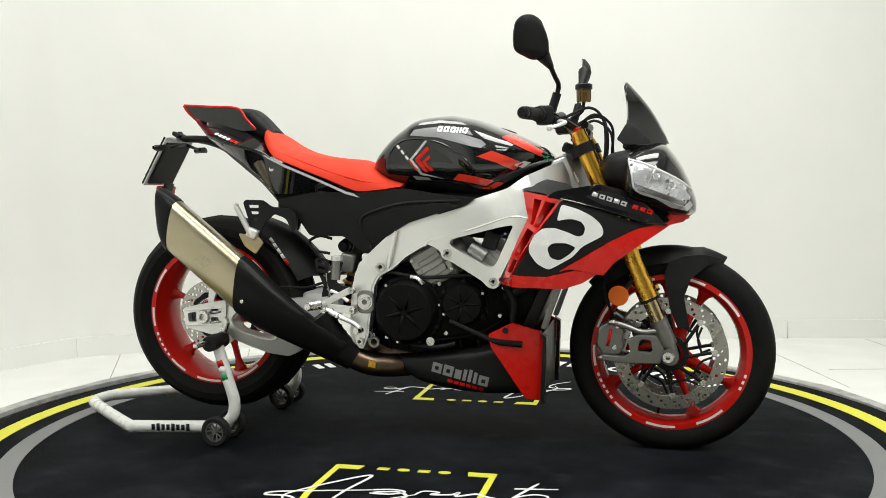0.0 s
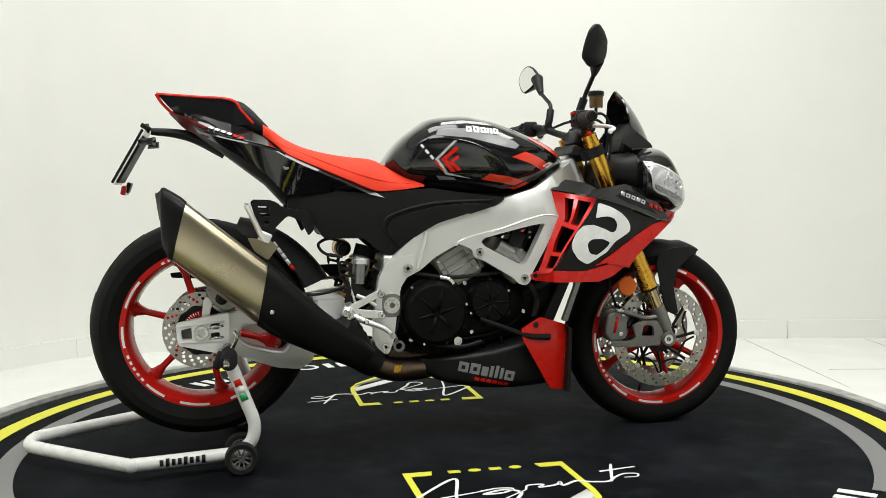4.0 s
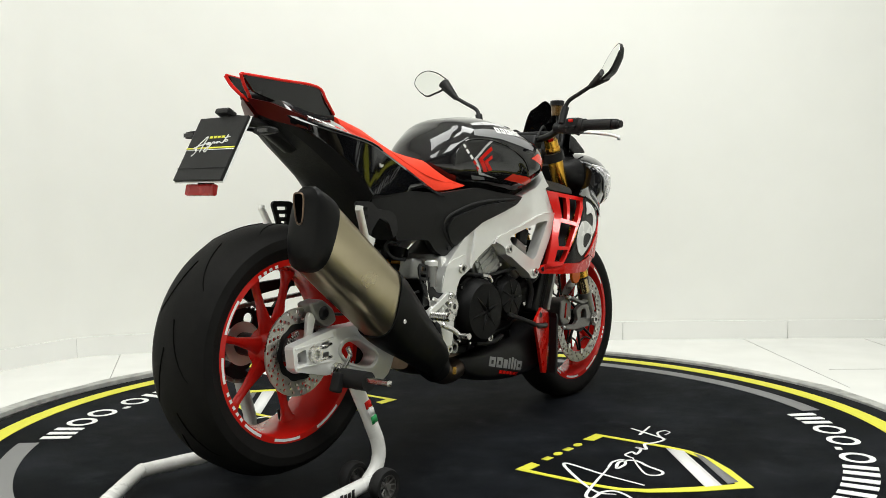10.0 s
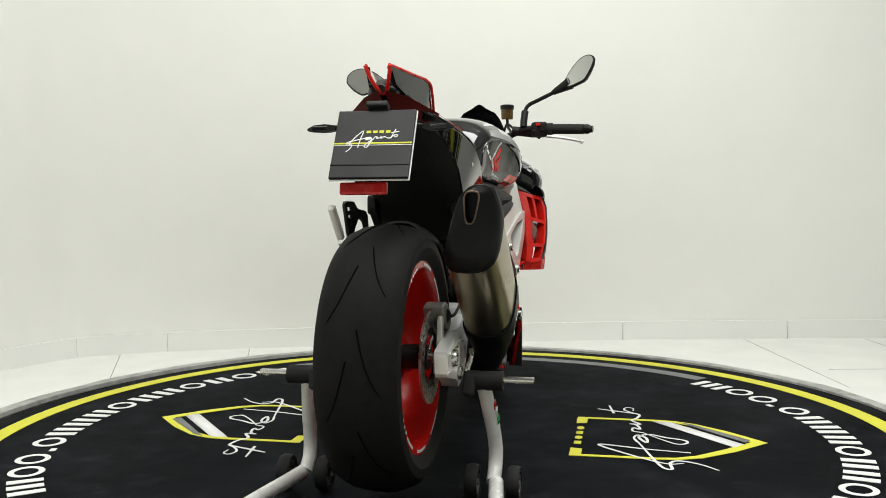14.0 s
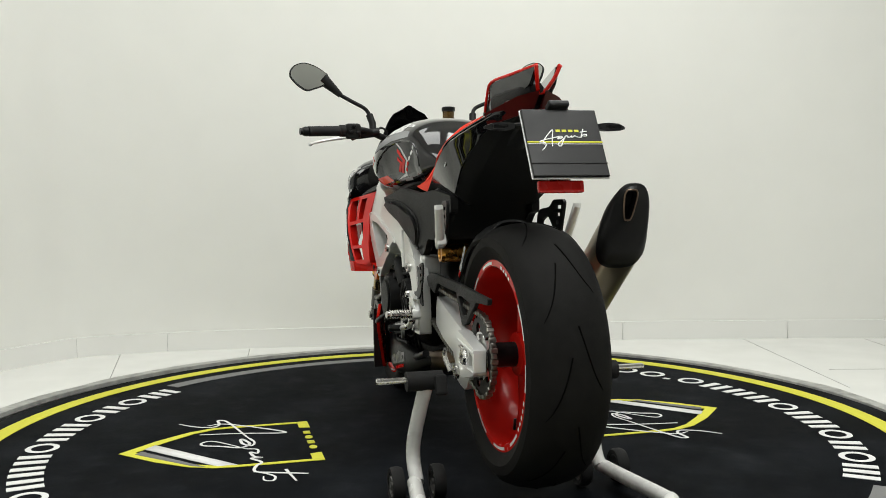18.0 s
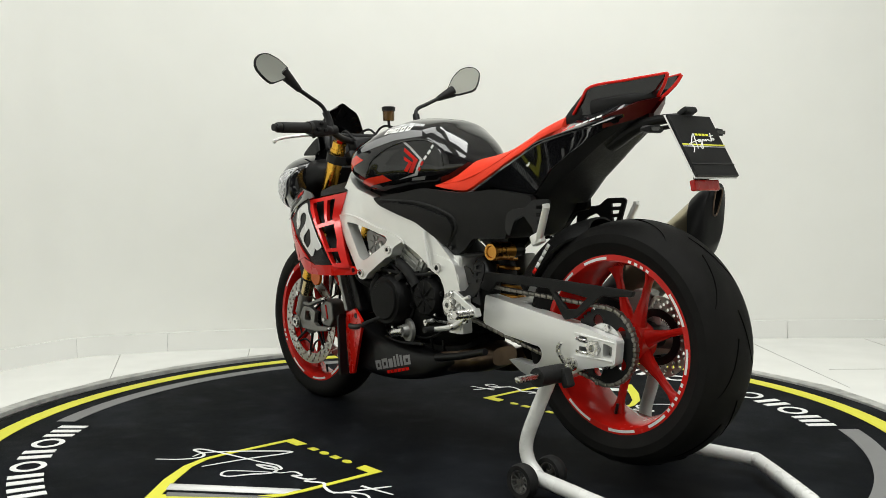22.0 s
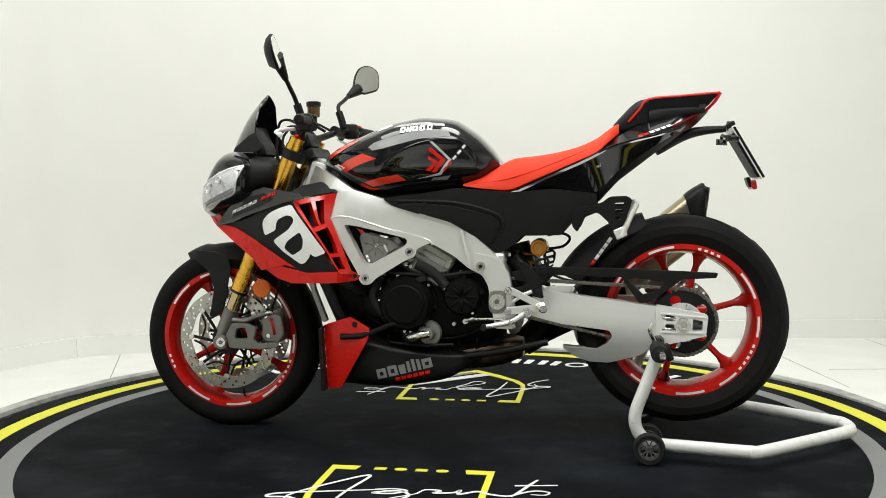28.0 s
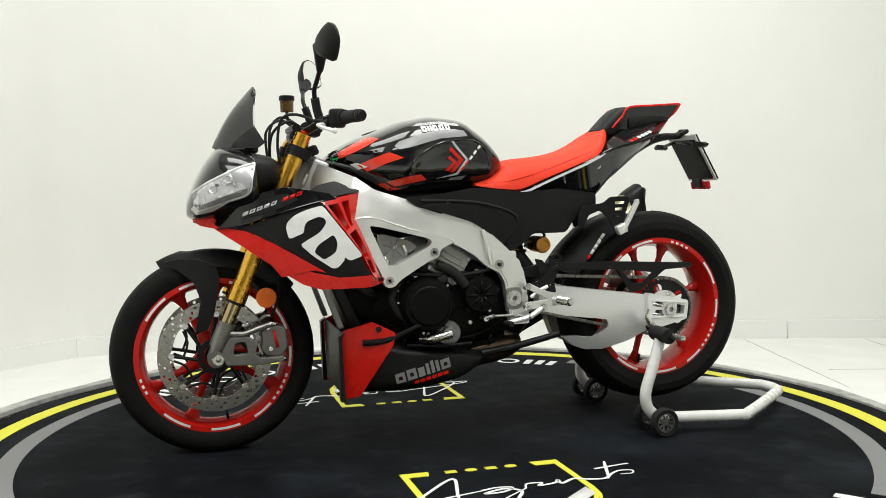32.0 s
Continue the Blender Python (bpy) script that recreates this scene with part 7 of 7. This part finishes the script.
# ---- plate holder at the tail ----
def tail_end(bike):
    cy = -0.021
    part("plate_arm", tube([(-0.66, 0.0, 0.885), (-0.74, -0.005, 0.925), (-0.80, -0.012, 0.940), (-0.868, cy, 0.945)], (0.020, 0.010), 12, 4, True, 1.5), M_MATTE, bike, "matte black plate holder arm")
    plate_m = pose(-0.925, cy, 0.871, 0, 30, 0)
    holder = part("plate_holder", box((0.008, 0, -0.004), (0.010, 0.150, 0.150), (0, 0, 0), 0.003), M_MATTE, bike, "black plate holder")
    holder.matrix_local = plate_m
    part("sign_board", box((-0.001, 0, 0), (0.008, 0.176, 0.172), (0, 0, 0), 0.002), M_SATIN, holder, "black sign board with a yellow line")
    part("board_edge", box((0.0046, 0, 0), (0.0032, 0.180, 0.176), (0, 0, 0), 0.001), M_WDECAL, holder, "white board edge")
    part("board_line", box((-0.0055, 0, 0.000), (0.001, 0.176, 0.0035)), M_YELLOW, holder)
    part("board_line", box((-0.0055, 0, -0.005), (0.001, 0.176, 0.0015)), M_WDECAL, holder)
    for k in range(4):
        part("board_word", box((-0.0056, 0.012 - 0.0145 * k, 0.029), (0.001, 0.0105, 0.0062), (0, 0, 0), 0.0004), M_YELLOW, holder)
    bm = bmesh.new()
    for q in BRUSH_LINES:
        add_tube(bm, [(-0.0058, 0.008 - 0.160 * u, 0.014 - 0.160 * (v - 0.19)) for u, v in q], (0.0012, 0.0014), 6, 5)
    part("board_brush", bm, M_WDECAL, holder, "white brush-written line")
    part("board_band", box((-0.0056, 0, -0.054), (0.001, 0.176, 0.003)), M_GRIP, holder)
    part("clip", tube([(0.004, 0.0, 0.098), (-0.006, 0.0, 0.092)], 0.014, 14, 1, False), M_SATIN, holder)
    part("number_lamp", box((-0.005, 0.0, 0.096), (0.028, 0.05, 0.014), (0, 0, 0), 0.004), M_SATIN, holder)
    part("rear_reflector", box((-0.945, -0.004, 0.776), (0.014, 0.106, 0.027), (0, 12, 0), 0.004), M_REFLECTOR, bike, "red rear reflector")
    part("reflector_mount", box((-0.935, -0.006, 0.784), (0.012, 0.050, 0.030), (0, 20, 0), 0.003), M_SATIN, bike)
    for s in (-1, 1):
        arrow = loft([[(x, cy + s * y, z) for x, y, z in ring] for ring in (
            [(-0.858, 0.100, 0.918), (-0.882, 0.100, 0.917), (-0.884, 0.100, 0.906), (-0.858, 0.100, 0.906)], [(-0.855, 0.122, 0.921), (-0.886, 0.122, 0.920), (-0.890, 0.122, 0.900), (-0.855, 0.122, 0.902)],
            [(-0.862, 0.150, 0.918), (-0.884, 0.150, 0.918), (-0.886, 0.150, 0.902), (-0.862, 0.150, 0.903)], [(-0.868, 0.168, 0.911), (-0.874, 0.168, 0.911), (-0.874, 0.168, 0.906), (-0.868, 0.168, 0.906)])])
        ind = part("indicator", arrow, M_MATTE, bike, "small dark arrow-shaped rear indicator")
        part("lens", box((-0.887, cy + s * 0.135, 0.910), (0.004, 0.036, 0.010), (0, 0, s * 4), 0.001), M_SMOKE, ind, "smoked indicator lens")
        part("stalk", tube([(-0.860, cy, 0.925), (-0.868, cy + s * 0.105, 0.912)], 0.0055, 8, 1, False), M_SATIN, ind)


# ---- paddock stand ----
def build_stand():
    st = thing("paddock_stand", "white tubular rear paddock stand with small wheels", "paddock stand")
    cy = 0.010
    base = []
    for s in (-1, 1):
        base.append([(-0.640, cy + s * 0.252, 0.048), (-0.76, cy + s * 0.270, 0.047), (-0.905, cy + s * 0.292, 0.046), (-0.945, cy + s * 0.280, 0.046), (-1.19, cy + s * 0.080, 0.052), (-1.225, cy + s * 0.03, 0.053)])
    part("base_tube", tube(base[0] + base[1][::-1], 0.0185, 18, 6), M_STANDW, st, "white painted base tube")
    for s in (-1, 1):
        y = cy + s * 0.245
        up = part("upright", tube([(-0.640, y, 0.048), (-0.606, y, 0.080), (-0.598, y, 0.128), (-0.622, y - s * 0.006, 0.198), (-0.660, y - s * 0.02, 0.296)], 0.0180, 18, 6), M_STANDW, st, "white painted upright tube")
        part("cradle", tube([(-0.663, y + s * 0.030, 0.307), (-0.663, y - s * 0.060, 0.307)], 0.024, 18, 1, False), M_GRIP, st, "black rubber cradle")
        part("cradle_fork", box((-0.690, y - s * 0.05, 0.300), (0.022, 0.030, 0.050), (0, 20, 0), 0.006), M_GRIP, st)
        part("cross_bar", box((-0.668, y + s * 0.055, 0.312), (0.016, 0.10, 0.014), (0, 0, 0), 0.003), M_STEEL, st, "bare metal cross bar")
        for k in (-1, 1):
            hub = Vector((-0.635, y + k * 0.052, 0.0455))
            part("wheel", lathe([(0.030, -0.014), (0.041, -0.015), (0.0445, -0.008), (0.0445, 0.008), (0.041, 0.015), (0.030, 0.014)], hub, (0, 1, 0), 36, True), M_GRIP, st, "small black wheel")
            rim = lathe([(0.031, -0.012), (0.031, 0.012), (0.026, 0.012), (0.026, -0.012)], hub, (0, 1, 0), 30, True)
            add_lathe(rim, [(0, -0.014), (0.008, -0.014), (0.008, 0.014), (0, 0.014)], hub, (0, 1, 0), 16)
            for j in range(5):
                a = 2 * math.pi * j / 5 + 0.3
                for o in (-0.32, 0.32):
                    add_tube(rim, [hub + Vector((0.006 * math.cos(a), 0.004 * k, 0.006 * math.sin(a))), hub + Vector((0.027 * math.cos(a + o), 0.010 * k, 0.027 * math.sin(a + o)))], 0.0022, 6, 1, False)
            part("wheel_rim", rim, M_FORK, st, "grey star-spoked rim")
        if s < 0:
            d = Vector((-0.660, 0, 0.296)) - Vector((-0.622, 0, 0.198))
            for k, mat in enumerate((M_GREEN, M_WDECAL, M_RED)):
                c = Vector((-0.622, y + 0.006, 0.198)) + Vector((d.x, 0.014, d.z)) * (0.06 + 0.20 * k)
                part("flag_band", box((c.x, c.y - 0.0182, c.z), (0.020, 0.002, 0.020), (0, -21, 0)), mat, up)
            for k in range(8):
                x = -0.735 - 0.0155 * k
                part("tube_word", box((x, cy - 0.2720 - 0.152 * (-0.76 - x) - 0.0183, 0.049), (0.010, 0.0015, 0.017 if k % 3 else 0.022), (0, 0, 9)), M_GRIP, st)
    return st


# ---- build ----
build_room()
turntable = build_turntable()
motorcycle = build_motorcycle()
paddock_stand = build_stand()


def motions():
    """The turntable turns steadily; what stands on it goes with it."""
    steps = [k * 1.0 for k in range(33)]
    for ob, turn, off in ((turntable, 0.0, (0.0, 0.0)), (motorcycle, BIKE_TURN, (AHEAD, OFFSET)), (paddock_stand, BIKE_TURN, (AHEAD, OFFSET))):
        rows = []
        for t in steps:
            a = HEADING + turn + RATE * t
            c, s = math.cos(radians(a)), math.sin(radians(a))
            rows.append((t, pose(c * off[0] - s * off[1], s * off[0] + c * off[1], 0, 0, 0, a)))
        walk(ob, rows)


motions()
